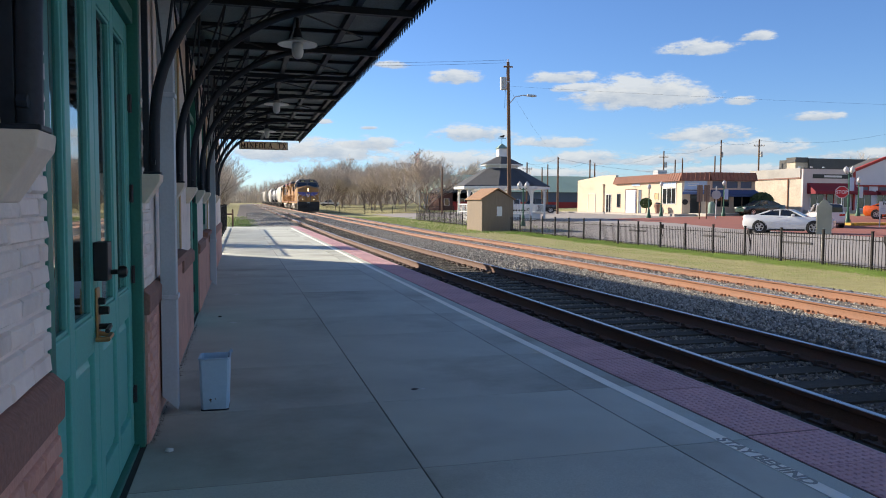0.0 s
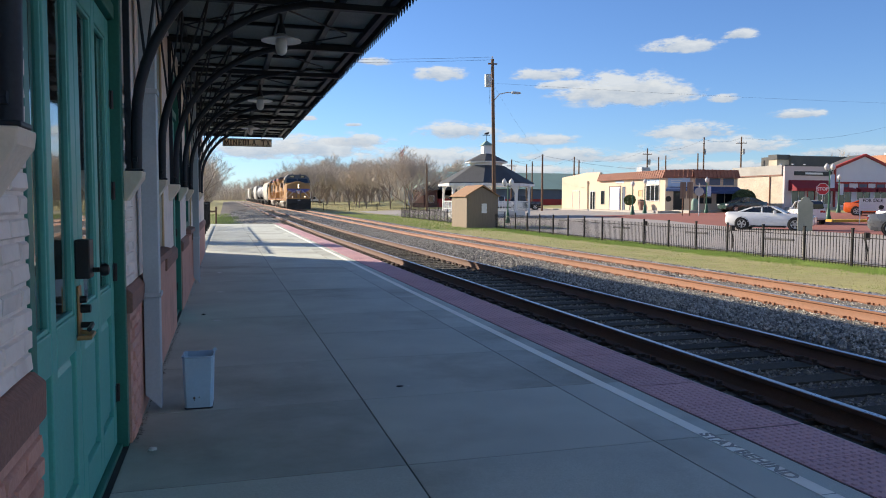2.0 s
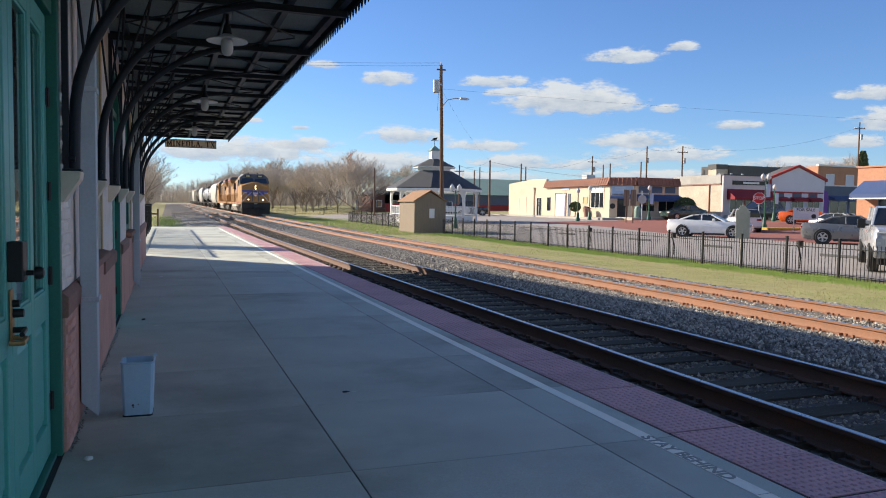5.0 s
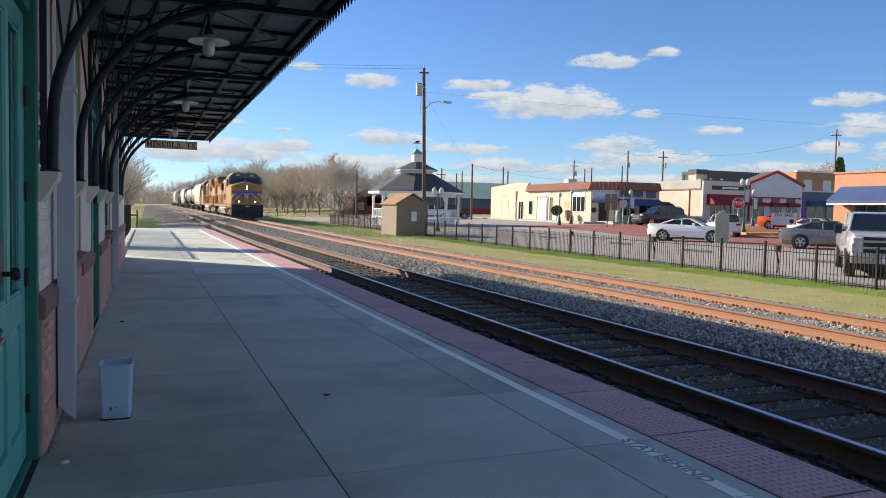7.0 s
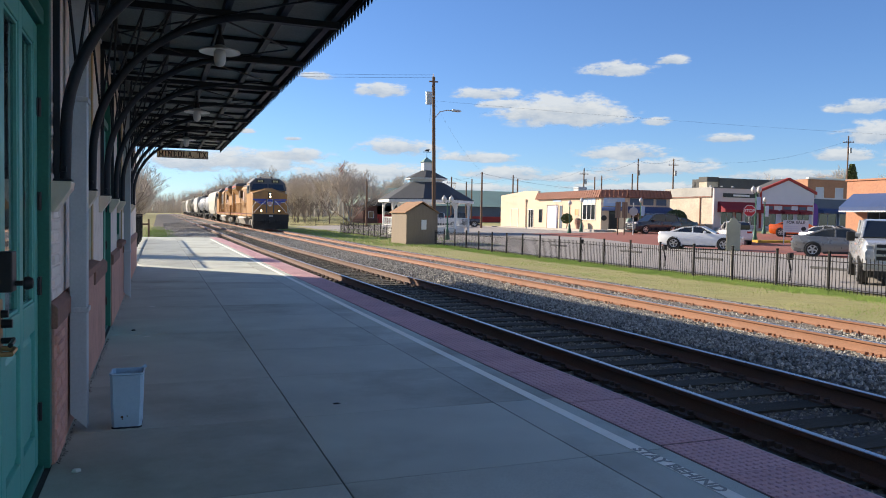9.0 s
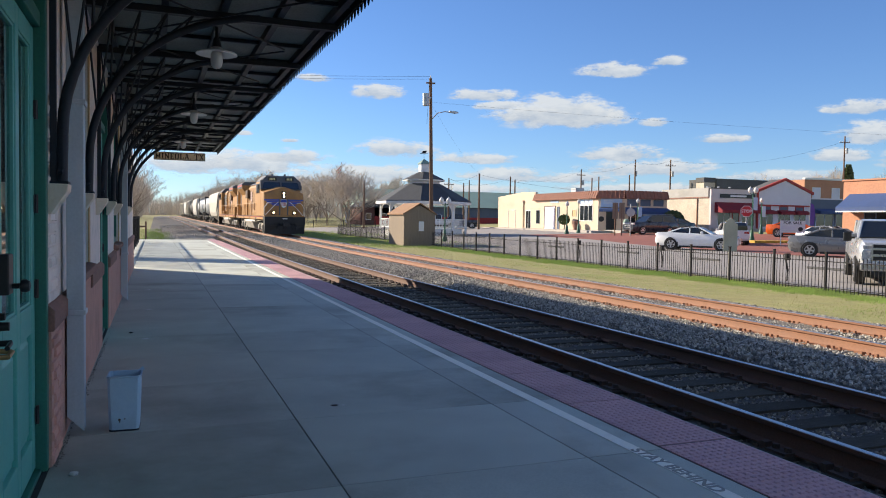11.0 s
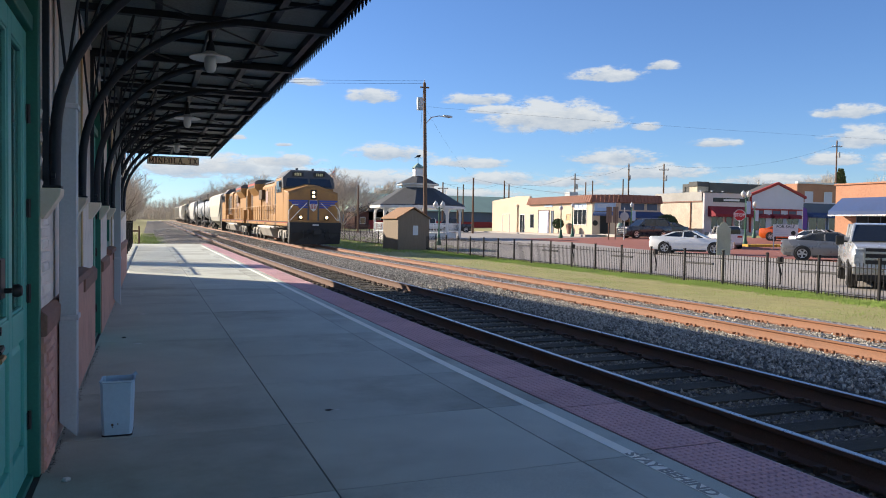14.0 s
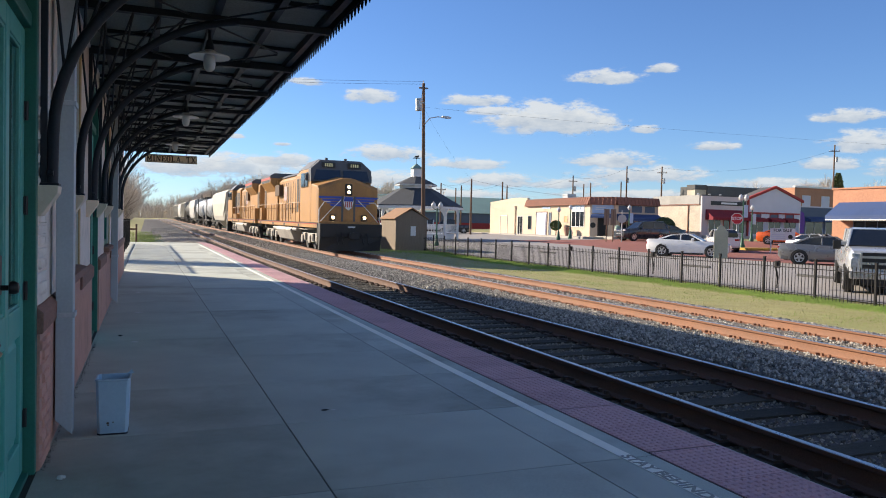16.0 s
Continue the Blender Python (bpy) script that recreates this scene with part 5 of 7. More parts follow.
def shed():
    s = thing("shed", pose(16.05, 49.6, gz(17, 50) - .02, 0, 0, 3), "small tan board utility shed with shingled gable roof", "shed")
    w, d, h, p = 2.35, 3.0, 2.25, 2.95
    part("wall", Geo().box(0, 0, 0, w, .08, h).prism([(0, h), (w, h), (w / 2, p - .1)], "y", 0, .08), SHEDTAN, s, "front wall")
    part("wall", Geo().box(0, .08, 0, .08, d - .08, h), SHEDTAN, s)
    part("wall", Geo().box(w - .08, .08, 0, w, d - .08, h), SHEDTAN, s)
    part("wall", Geo().box(0, d - .08, 0, w, d, h).prism([(0, h), (w, h), (w / 2, p - .1)], "y", d - .08, d), SHEDTAN, s)
    o = .12
    sl = (p - h) / (w / 2)
    part("roof_slope", Geo().prism([(-o, h - o * sl), (w / 2, p), (w / 2, p + .07), (-o, h - o * sl + .07)], "y", -.14, d + .14), SHEDROOF, s, "brown shingles")
    part("roof_slope", Geo().prism([(w + o, h - o * sl), (w / 2, p), (w / 2, p + .07), (w + o, h - o * sl + .07)], "y", -.14, d + .14), SHEDROOF, s, "brown shingles")
    part("notice", Geo().box(1.12, -.03, 1.05, 1.5, 0, 1.72), WHITEP, s, "white notice box")
    for x in (0, w - .1):
        part("corner_board", Geo().box(x, -.02, 0, x + .1, 0, h), SHEDTAN, s)


def gazebo():
    cx, cy = 25.0, 71.0
    z = gz(cx, cy) - .1
    g = thing("gazebo", pose(cx, cy, z), "white octagonal park gazebo with grey tiered roof and cupola", "gazebo")
    def octa(r, zz, n=8):
        return [(r * math.cos(math.pi / 8 + k * math.pi / 4), r * math.sin(math.pi / 8 + k * math.pi / 4), zz) for k in range(n)]
    part("floor_deck", Geo().loft([octa(3.9, 0), octa(3.9, .75)]), WHITEP, g)
    part("roof", Geo().loft([octa(4.75, 3.35), octa(4.75, 3.45), octa(1.75, 5.15), octa(1.75, 5.05)]), GREYROOF, g, "grey shingle lower roof")
    part("eaves_board", Geo().loft([octa(4.7, 3.12), octa(4.78, 3.12), octa(4.78, 3.36), octa(4.7, 3.36)]), WHITEP, g)
    part("clerestory", Geo().loft([octa(1.6, 5.0), octa(1.6, 5.5)]), WHITEP, g)
    part("eaves_board", Geo().loft([octa(2.1, 5.42), octa(2.1, 5.55)]), WHITEP, g)
    part("upper_roof", Geo().loft([octa(2.15, 5.55), octa(.5, 6.35)]), GREYROOF, g, "grey shingle upper roof")
    part("cupola", Geo().box(-.42, -.42, 6.2, .42, .42, 7.15), WHITEP, g, "white louvred cupola")
    for k in range(4):
        part("cupola_slat", Geo().box(-.44, -.3, 6.45 + k * .16, .44, .3, 6.52 + k * .16), GREYW, g)
    part("cupola_roof", Geo().loft([[(-.55, -.55, 7.15), (.55, -.55, 7.15), (.55, .55, 7.15), (-.55, .55, 7.15)], [(-.04, -.04, 7.65), (.04, -.04, 7.65), (.04, .04, 7.65), (-.04, .04, 7.65)]]), GREENROOF, g)
    part("weather_vane", Geo().cyl((0, 0, 7.6), (0, 0, 8.45), .02, n=5).box(-.4, -.012, 8.15, .4, .012, 8.2).prism([(-.3, 8.25), (.2, 8.25), (.3, 8.5), (-.1, 8.42)], "y", -.012, .012), FENCEBLK, g)
    pr = octa(4.25, 0)
    for k in range(8):
        x, y, _ = pr[k]
        part("post", Geo().box(x - .09, y - .09, 0, x + .09, y + .09, 3.2), WHITEP, g)
        x2, y2, _ = pr[(k + 1) % 8]
        d = Vector((x2 - x, y2 - y, 0)); ln = d.length; a = math.degrees(math.atan2(d.y, d.x))
        part("arch_brace", Geo().prism([(.0, 3.12), (.75, 3.12), (.35, 2.9), (.12, 2.45), (0, 2.3)], "y", -.04, .04), WHITEP, g, m=pose(x, y, 0, 0, 0, a))
        part("arch_brace", Geo().prism([(ln, 3.12), (ln - .75, 3.12), (ln - .35, 2.9), (ln - .12, 2.45), (ln, 2.3)], "y", -.04, .04), WHITEP, g, m=pose(x, y, 0, 0, 0, a))
        part("railing", Geo().box(0, -.03, 1.6, ln, .03, 1.68).box(0, -.03, .85, ln, .03, .92), WHITEP, g, m=pose(x, y, 0, 0, 0, a))
        for q in range(11):
            part("baluster", Geo().box(ln * (q + .5) / 11 - .02, -.02, .9, ln * (q + .5) / 11 + .02, .02, 1.62), WHITEP, g, m=pose(x, y, 0, 0, 0, a))


def utility_pole(x, y, h, r=.15, arm=False, lab="weathered wooden utility pole", rz=0.0, lean=0.0):
    p = thing("utility_pole", pose(x, y, gz(x, y) - .1, 0, lean, rz), lab, "utility pole", "utility poles")
    part("pole", Geo().cyl((0, 0, 0), (0, 0, h), r, r * .65, 10), POLEWOOD, p, smooth=True)
    if arm:
        part("crossarm", Geo().box(-.75, -.05, h - 1.0, .75, .05, h - .90), POLEWOOD, p)
        part("transformer", Geo().cyl((.3, -.1, h - 2.6), (.3, -.1, h - 1.8), .2, n=12), STEEL, p, "grey transformer can", smooth=True)
        for k in (-.65, -.3, .3, .65):
            part("insulator", Geo().cyl((k, 0, h - .90), (k, 0, h - .72), .05, n=8), GREYW, p)
    return p


def wire(a, b, sag, r=.008):
    a, b = Vector(a), Vector(b)
    pts = [a.lerp(b, k / 14) - Vector((0, 0, sag * 4 * (k / 14) * (1 - k / 14))) for k in range(15)]
    solid("power_line", Geo().tube(pts, r, 4), FENCEBLK, "thin black overhead power line", "power line", group="power lines")


def poles():
    p = utility_pole(19.35, 53.0, 12.4, .17, False, "tall wooden utility pole with transformer and street light", lean=-1.2)
    part("transformer", Geo().cyl((-.42, -.1, 10.35), (-.42, -.1, 11.25), .24, n=14), STEEL, p, "grey transformer can", smooth=True)
    part("bracket", Geo().box(-.3, -.12, 10.9, 0, .0, 11.0), STEEL, p)
    part("crossarm", Geo().box(-.35, -.05, 12.0, .35, .05, 12.1), POLEWOOD, p)
    part("insulator", Geo().cyl((0, 0, 12.35), (0, 0, 12.6), .05, n=8), GREYW, p)
    lamp = part("street_light_arm", Geo().tube([(.1, 0, 9.4), (.5, -.05, 9.85), (1.1, -.1, 9.98), (1.55, -.12, 9.95)], .035), STEEL, p, smooth=True)
    part("street_light", Geo().loft([[(1.45, -.25, 9.92), (1.45, .02, 9.92), (1.45, .02, 10.05), (1.45, -.25, 10.05)], [(1.95, -.30, 9.88), (1.95, .06, 9.88), (1.95, .06, 10.02), (1.95, -.30, 10.02)], [(2.15, -.2, 9.9), (2.15, -.04, 9.9), (2.15, -.04, 9.98), (2.15, -.2, 9.98)]]), STEEL, lamp, "grey street-light head")
    part("guy_wire", Geo().cyl((-.1, 0, 12), (-.35, -.1, 9.0), .012, n=4), FENCEBLK, p)
    part("meter_box", Geo().box(-.3, -.3, 1.0, -.05, -.1, 1.6), STEEL, p)
    wire((19.1, 53, 12.2), (-30, 70, 14.5), .9)
    wire((19.1, 53, 12.0), (-30, 69, 14.0), .9)
    wire((19.2, 53, 10.3), (110, 42, 10.5), .8, .005)
    wire((19.3, 53, 10.0), (38.5, 88, 7.5), .5, .005)
    # bearing from the line, rise of the top in degrees, distance
    for az, el, d, a in ((23.62, 3.58, 96, False), (21.31, 3.2, 112, True), (22.44, 2.84, 130, False), (22.86, 3.06, 132, False), (25.97, 3.37, 118, False), (26.32, 3.12, 118, False), (31.24, 3.95, 126, True), (32.04, 3.32, 128, False), (32.54, 3.41, 128, False), (34.75, 3.54, 130, False), (35.14, 4.66, 122, True), (37.63, 4.64, 120, True), (48.84, 6.0, 130, True), (14.9, 2.9, 102, False)):
        x, y = d * math.sin(radians(az)), d * math.cos(radians(az))
        utility_pole(x, y, 1.54 + d * math.tan(radians(el)) - gz(x, y) + .1, .15, a, rz=random.Random(int(x)).uniform(-60, 60))
    wire((38.5, 88, 7.5), (40.7, 104.3, 7.7), .5, .010)
    wire((40.7, 104.3, 7.7), (51.7, 106.1, 8.3), 1.0, .010)
    wire((38.5, 88, 7.4), (50, 76, 5.2), .4, .012)
    wire((51.7, 106.1, 8.2), (65.3, 107.7, 10.0), 1.0, .010)
    wire((65.3, 107.7, 10.0), (70.2, 99.8, 11.2), .8, .010)
    wire((70.2, 99.8, 11.2), (73.3, 95, 11.1), .5, .010)
    wire((73.3, 95, 11.1), (97.9, 85.6, 14.5), 1.6, .010)


def street_lamp(x, y, h, twin=False, banner=None):
    l = thing("street_lamp", pose(x, y, gz(x, y)), "green cast-iron street lamp with white globe" + (" and hanging banner" if banner else ""), "street lamp", "street lamps")
    part("base", Geo().lathe([(.22, 0), (.22, .25), (.15, .4), (.12, .8), (.09, .9)], 10), POST_GREEN, l, smooth=True)
    part("pole", Geo().cyl((0, 0, .8), (0, 0, h - .45), .07, .05, 8), POST_GREEN, l, smooth=True)
    for dx in ((-.3, .3) if twin else (0,)):
        part("globe", Geo().lathe([(.07, 0), (.16, .1), (.2, .25), (.14, .4), (.05, .48), (.02, .55)], 12), ENAMEL, l, "white globe", smooth=True, m=pose(dx, 0, h - .5))
    if twin:
        part("arm", Geo().tube([(-.3, 0, h - .5), (-.15, 0, h - .6), (.15, 0, h - .6), (.3, 0, h - .5)], .03), POST_GREEN, l)
    if banner:
        part("banner", Geo().box(.08, -.015, h - 1.9, .5, .015, h - .85), banner, l, "cloth banner")


# ---- buildings of the main street ----
def opening(parent, kind, a, b, z0, z1, off, axis, glass_m=None, trim=None, bars=1):
    """A window or door set in a wall face at x=off (axis 'x') or y=off (axis 'y'), with frame and pane."""
    def bx(g, u0, u1, w0, w1, d0, d1):
        if axis == "x":
            g.box(off + d0, u0, w0, off + d1, u1, w1)
        else:
            g.box(u0, off + d0, w0, u1, off + d1, w1)
        return g
    t = .07
    g = Geo()
    bx(g, a, a + t, z0, z1, -.05, .06); bx(g, b - t, b, z0, z1, -.05, .06)
    bx(g, a + t, b - t, z1 - t, z1, -.05, .06); bx(g, a + t, b - t, z0, z0 + t, -.05, .06)
    o = part(kind, g, trim or WHITEP, parent)
    for k in range(1, bars):
        u = a + (b - a) * k / bars
        part("glazing_bar", bx(Geo(), u - .03, u + .03, z0 + t, z1 - t, -.045, .05), trim or WHITEP, o)
    part("pane", bx(Geo(), a + t, b - t, z0 + t, z1 - t, -.01, .02), glass_m or GLASS, o)
    return o


def awning(parent, a, b, z0, z1, off, reach, axis, mt, scallop=False):
    """A sloping cloth awning along a wall."""
    prof = [(0, z1), (0, z1 - .05), (-reach + .02, z0 + .28), (-reach + .02, z0), (-reach, z0), (-reach, z0 + .3)]
    if axis == "x":
        g = Geo().prism([(off + p, q) for p, q in prof], "y", a, b)
        for u in (a, b - .02):
            g.prism([(off, z1 - .02), (off - reach, z0 + .28), (off - reach, z0 + .02), (off, z0 + .02)], "y", u, u + .02)
    else:
        g = Geo().prism([(off + p, q) for p, q in prof], "x", a, b)
        for u in (a, b - .02):
            g.prism([(off, z1 - .02), (off - reach, z0 + .28), (off - reach, z0 + .02), (off, z0 + .02)], "x", u, u + .02)
    aw = part("awning", g, mt, parent, "cloth awning")
    if scallop:
        n = int((b - a) / .22)
        g = Geo()
        for k in range(n):
            u = a + (b - a) * k / n
            q = (b - a) / n
            pr = [(u, z0 + .02), (u + q, z0 + .02), (u + q * .85, z0 - .06), (u + q * .5, z0 - .1), (u + q * .15, z0 - .06)]
            if axis == "x":
                g.prism(pr, "x", off - reach - .012, off - reach)
            else:
                g.prism(pr, "y", off - reach - .012, off - reach)
        tagged(part("scalloped_edge", g, WHITEP, aw, "white scalloped edge"), kind="stuff")


def corner_shop():
    """Cream corner building: long sunlit side, cut-off corner entrance, tiled mansard."""
    z = gz(45, 72)
    b = thing("corner_shop", pose(0, 0, z), "cream stucco corner shop with red tile mansard and blue awnings", "building")
    x0, x1, y0, y1, h, c = 45.2, 52.7, 68.8, 96.5, 4.55, 2.0
    plan = [(x0, y0 + c), (x0 + c, y0), (x1, y0), (x1, y1), (x0, y1)]
    part("wall", Geo().prism(plan, "z", -.5, h - .2), CREAM, b, "cream stucco wall")
    part("roof", Geo().prism([(x0 + .3, y0 + c + .2), (x0 + c + .2, y0 + .3), (x1, y0 + .3), (x1, y1 - .3), (x0 + .3, y1 - .3)], "z", h - .2, h - .1), DARKROOF, b)
    lip = .35
    # mansard bands: long side, cut corner, front
    def band(p, q, nx, ny, name="mansard"):
        px, py = p; qx, qy = q
        g = Geo().add([(px + nx * lip, py + ny * lip, h - .85), (qx + nx * lip, qy + ny * lip, h - .85), (qx, qy, h), (px, py, h), (px, py, h - .9), (qx, qy, h - .9)], [(0, 1, 2, 3), (0, 4, 5, 1), (0, 3, 4), (1, 5, 2), (3, 2, 5, 4)])
        part(name, g, REDTILE, b, "red clay tile mansard")
        n = max(2, int(math.hypot(qx - px, qy - py) / .45))
        g = Geo()
        for k in range(n + 1):
            u = k / n
            x, y = px + (qx - px) * u, py + (qy - py) * u
            g.cyl((x + nx * (lip + .02), y + ny * (lip + .02), h - .85), (x + nx * .02, y + ny * .02, h + .01), .04, n=6)
        tagged(part("roll_tile", g, REDTILE, b, "rows of clay roll tiles"), kind="stuff")
    band((x0, 85.5), (x0, y0 + c), -1, 0)
    band((x0, y0 + c), (x0 + c, y0), -.7, -.7)
    band((x0 + c, y0), (x1, y0), 0, -1)
    part("parapet", Geo().prism([(85.4, h - .3), (y1, h - .3), (y1, h - .35), (y1 - .0, h - .1), (89, h + .35), (85.4, h + .25)], "x", x0 - .02, x0 + .3), CREAM, b, "stepped cream parapet")
    part("rooftop_unit", Geo().box(49, 82, h, 50.2, 83.2, h + .8).cyl((50, 84, h), (50, 84, h + .9), .35, n=10), STEEL, b)
    # openings of the long side
    opening(b, "door", 91.0, 93.2, .1, 2.6, x0, "x", CREAM, WHITEP)
    opening(b, "door", 86.6, 88.0, .1, 2.5, x0, "x", GLASS, WHITEP, 2)
    opening(b, "window", 84.2, 85.1, .8, 2.5, x0, "x", GLASS, SLATE)
    opening(b, "door", 80.2, 83.0, .1, 3.0, x0, "x", GREYW, POLEWOOD)
    opening(b, "door", 79.2, 79.8, .1, 2.9, x0, "x", SLATE, SLATE)
    opening(b, "window", 75.4, 76.3, 1.7, 2.5, x0, "x", OLDWOOD, CREAM)
    opening(b, "window", 71.9, 74.6, 1.2, 3.0, x0, "x", GLASS, WHITEP, 3)
    opening(b, "window", 71.9, 74.6, 3.05, 3.95 - .3, x0, "x", SIGNBLUE, WHITEP, 3)
    part("wall_sign", Geo().box(x0 - .06, 79.5, 3.35, x0, 81.4, 3.6), SIGNBLUE, b, "small blue wall sign")
    part("drain_pipe", Geo().cyl((x0 - .1, 88.6, 0), (x0 - .1, 88.6, 3.6), .08, n=8).cyl((x0 - .1, 88.6, 3.5), (x0 - .1, 88.6, 3.8), .16, n=8), CREAM, b)
    # cut corner: door, awning and pale blue sign
    m = pose(x0 + c / 2, y0 + c / 2, 0, 0, 0, -45)
    def corner(name, g, mt, lab=""):
        return part(name, g, mt, b, lab, m=m)
    corner("door", Geo().box(-.55, -.06, .05, .55, .02, 2.3), BLACK, "dark shop door")
    corner("pane", Geo().box(-.42, -.075, .35, .42, -.05, 2.1), GLASS)
    corner("fascia_sign", Geo().box(-1.15, -.12, 2.75, 1.15, -.02, 3.75), SIGNBLUE, "pale blue shop sign")
    for k in range(2):
        corner("lettering_bar", Geo().box(-.8, -.135, 3.15 + k * .22, .8 - .5 * k, -.12, 3.24 + k * .22), WHITEP)
    corner("awning", Geo().prism([(0, 2.7), (-.6, 2.5), (-.7, 2.25), (-.66, 2.25), (0, 2.6)], "x", -1.2, 1.2), NAVY, "navy cloth awning")
    corner("round_sign", Geo().cyl((-1.05, -.05, 1.45), (-1.05, -.1, 1.45), .3, n=14), BLACK)
    # front
    for a, q in ((47.6, 49.6), (50.0, 52.2)):
        opening(b, "window", a, q, .9, 2.5, y0, "y", GLASS, CREAM, 2)
    for a in (47.4, 49.1, 50.8):
        opening(b, "window", a, a + 1.5, 2.85, 3.7, y0, "y", SLATE, CREAM)
    awning(b, 47.3, 52.7, 2.0, 2.75, y0, 1.1, "y", NAVY)


def long_row():
    z = gz(60, 70)
    # stucco-sided shop
    b = thing("stucco_shop", pose(0, 0, z), "pale shop with patchy stucco side and maroon awning", "building")
    part("wall", Geo().box(58.0, 68.2, -.5, 64.5, 76.6, 4.65), PATCHY, b, "patchy stucco side wall")
    part("front", Geo().box(57.98, 67.95, -.5, 64.5, 68.2, 4.75), PINKW, b, "pale pink front")
    part("cornice", Geo().box(57.9, 67.9, 4.75, 64.5, 68.3, 4.87), DARKROOF, b)
    part("side_parapet", Geo().box(57.88, 68.3, 3.85, 58.0, 76.6, 4.85), WEATHERED, b, "grey weathered parapet band")
    for x in (59.6, 61.2, 62.8):
        part("roof_vent", Geo().cyl((x, 70.5, 4.6), (x, 70.5, 5.15), .14, n=8), STEEL, b)
    part("drain_pipe", Geo().cyl((57.93, 70.2, 0), (57.93, 70.2, 3.8), .06, n=6), OBRICK, b)
    part("band", Geo().box(57.9, 68.3, 3.72, 58.0, 76.6, 3.85), LEDGE, b, "rusty brown flashing under the parapet")
    part("name_board", Geo().box(59.2, 67.88, 3.75, 64.2, 67.95, 4.2), BLACK, b, "dark name board")
    part("lettering_bar", Geo().box(60.6, 67.86, 3.87, 62.9, 67.88, 4.08), WHITEP, b)
    opening(b, "window", 58.9, 60.7, .6, 2.3, 67.95, "y", GLASS, WHITEP, 2)
    opening(b, "door", 61.0, 62.0, .05, 2.3, 67.95, "y", GLASS, REDTRIM)
    opening(b, "window", 62.3, 64.2, .6, 2.3, 67.95, "y", GLASS, WHITEP, 2)
    awning(b, 58.5, 64.5, 2.05, 3.25, 67.95, 1.3, "y", MAROON)
    # gabled shop
    g = thing("gabled_shop", pose(0, 0, z), "pale grey gabled shop with red trim", "building")
    part("wall", Geo().prism([(64.5, -.5), (72.6, -.5), (72.6, 4.5), (68.6, 5.95), (64.5, 4.5)], "y", 67.9, 70), GREYW, g, "pale grey wall")
    for s in (0, 1):
        a, q = ((64.2, 4.4), (68.6, 5.98)) if s == 0 else ((72.9, 4.4), (68.6, 5.98))
        part("gable_trim", Geo().prism([a, q, (q[0], q[1] + .28), (a[0], a[1] + .3)], "y", 67.75, 68.1), REDTRIM, g, "red gable trim")
    part("roof", Geo().prism([(64.3, 4.45), (68.6, 6.0), (72.8, 4.45), (72.8, 4.6), (68.6, 6.15), (64.3, 4.6)], "y", 68.1, 70), DARKROOF, g, "dark roof")
    part("band", Geo().box(64.5, 67.82, 2.95, 72.6, 67.9, 3.12), REDTRIM, g)
    part("corner_trim", Geo().box(64.4, 67.8, 0, 64.65, 67.9, 4.5), REDTRIM, g)
    for a in (65.0, 67.6, 70.0):
        opening(g, "window", a, a + 1.9, .5, 2.1, 67.9, "y", GLASS, WHITEP, 2)
        awning(g, a - .1, a + 2.0, 2.0, 2.5, 67.9, .7, "y", MAROON)
        opening(g, "window", a + .2, a + 1.5, 2.45, 2.95, 67.88, "y", SLATE, REDTRIM)
    s = thing("slate_shop", pose(0, 0, z), "slate blue flat-roofed shop with dark awning", "building")
    part("wall", Geo().box(72.65, 67.9, -.5, 82, 80, 3.9), SLATE, s)
    part("cornice", Geo().box(72.65, 67.8, 3.9, 82, 68.1, 4.05), GREYW, s)
    opening(s, "window", 73.4, 76.2, .5, 2.2, 67.9, "y", GLASS, GREYW, 2)
    opening(s, "door", 76.6, 77.8, .05, 2.3, 67.9, "y", GLASS, GREYW)
    awning(s, 72.9, 79.5, 2.2, 2.8, 67.9, 1.2, "y", NAVY)
    # orange brick store on the near corner
    o = thing("brick_store", pose(0, 0, gz(52, 45) - .1), "orange brick store with blue scalloped awning", "building")
    part("wall", Geo().box(52.2, 20, -.5, 66, 45.6, 5.2), OBRICK, o, "orange brick wall")
    part("coping", Geo().box(52.1, 20, 5.2, 66, 45.7, 5.32), OBRICK, o)
    for k in range(5):
        y = 43.6 - k * 4.2
        opening(o, "window", y - 3.2, y, .5, 2.7, 52.2, "x", GLASS, SLATE, 3)
    awning(o, 22, 45.0, 2.75, 4.15, 52.2, 1.5, "x", NAVY, True)
    part("sign_panel", Geo().box(52.0, 36.5, 2.4, 52.2, 39.5, 3.0), MAROON, o)
    # taller blocks behind
    d = thing("brick_block", pose(0, 0, z), "two-storey brown brick block behind the shops", "building")
    part("wall", Geo().box(88.5, 84, -.5, 118, 100, 7.5), OBRICK, d)
    part("coping", Geo().box(88.4, 83.8, 7.5, 118, 84.3, 7.75), WHITEP, d)
    for k in range(5):
        opening(d, "window", 90 + k * 3.8, 91.6 + k * 3.8, 4.6, 6.4, 84, "y", GREYW, WHITEP)
    e = thing("grey_block", pose(0, 0, z), "weathered grey block with stepped parapet behind the shops", "building")
    part("wall", Geo().box(76.0, 88, -.5, 91, 94, 7.4), DARKROOF, e)
    part("side_wall", Geo().box(74.0, 88.3, -.5, 76.0, 90, 6.8), PATCHY, e)
    part("parapet", Geo().box(73.9, 88.2, 6.8, 76, 90, 7.5), DARKROOF, e)
    # green-roofed warehouse far off
    f = thing("warehouse", pose(0, 0, gz(50, 130)), "long warehouse with green metal roof and blue wall", "building")
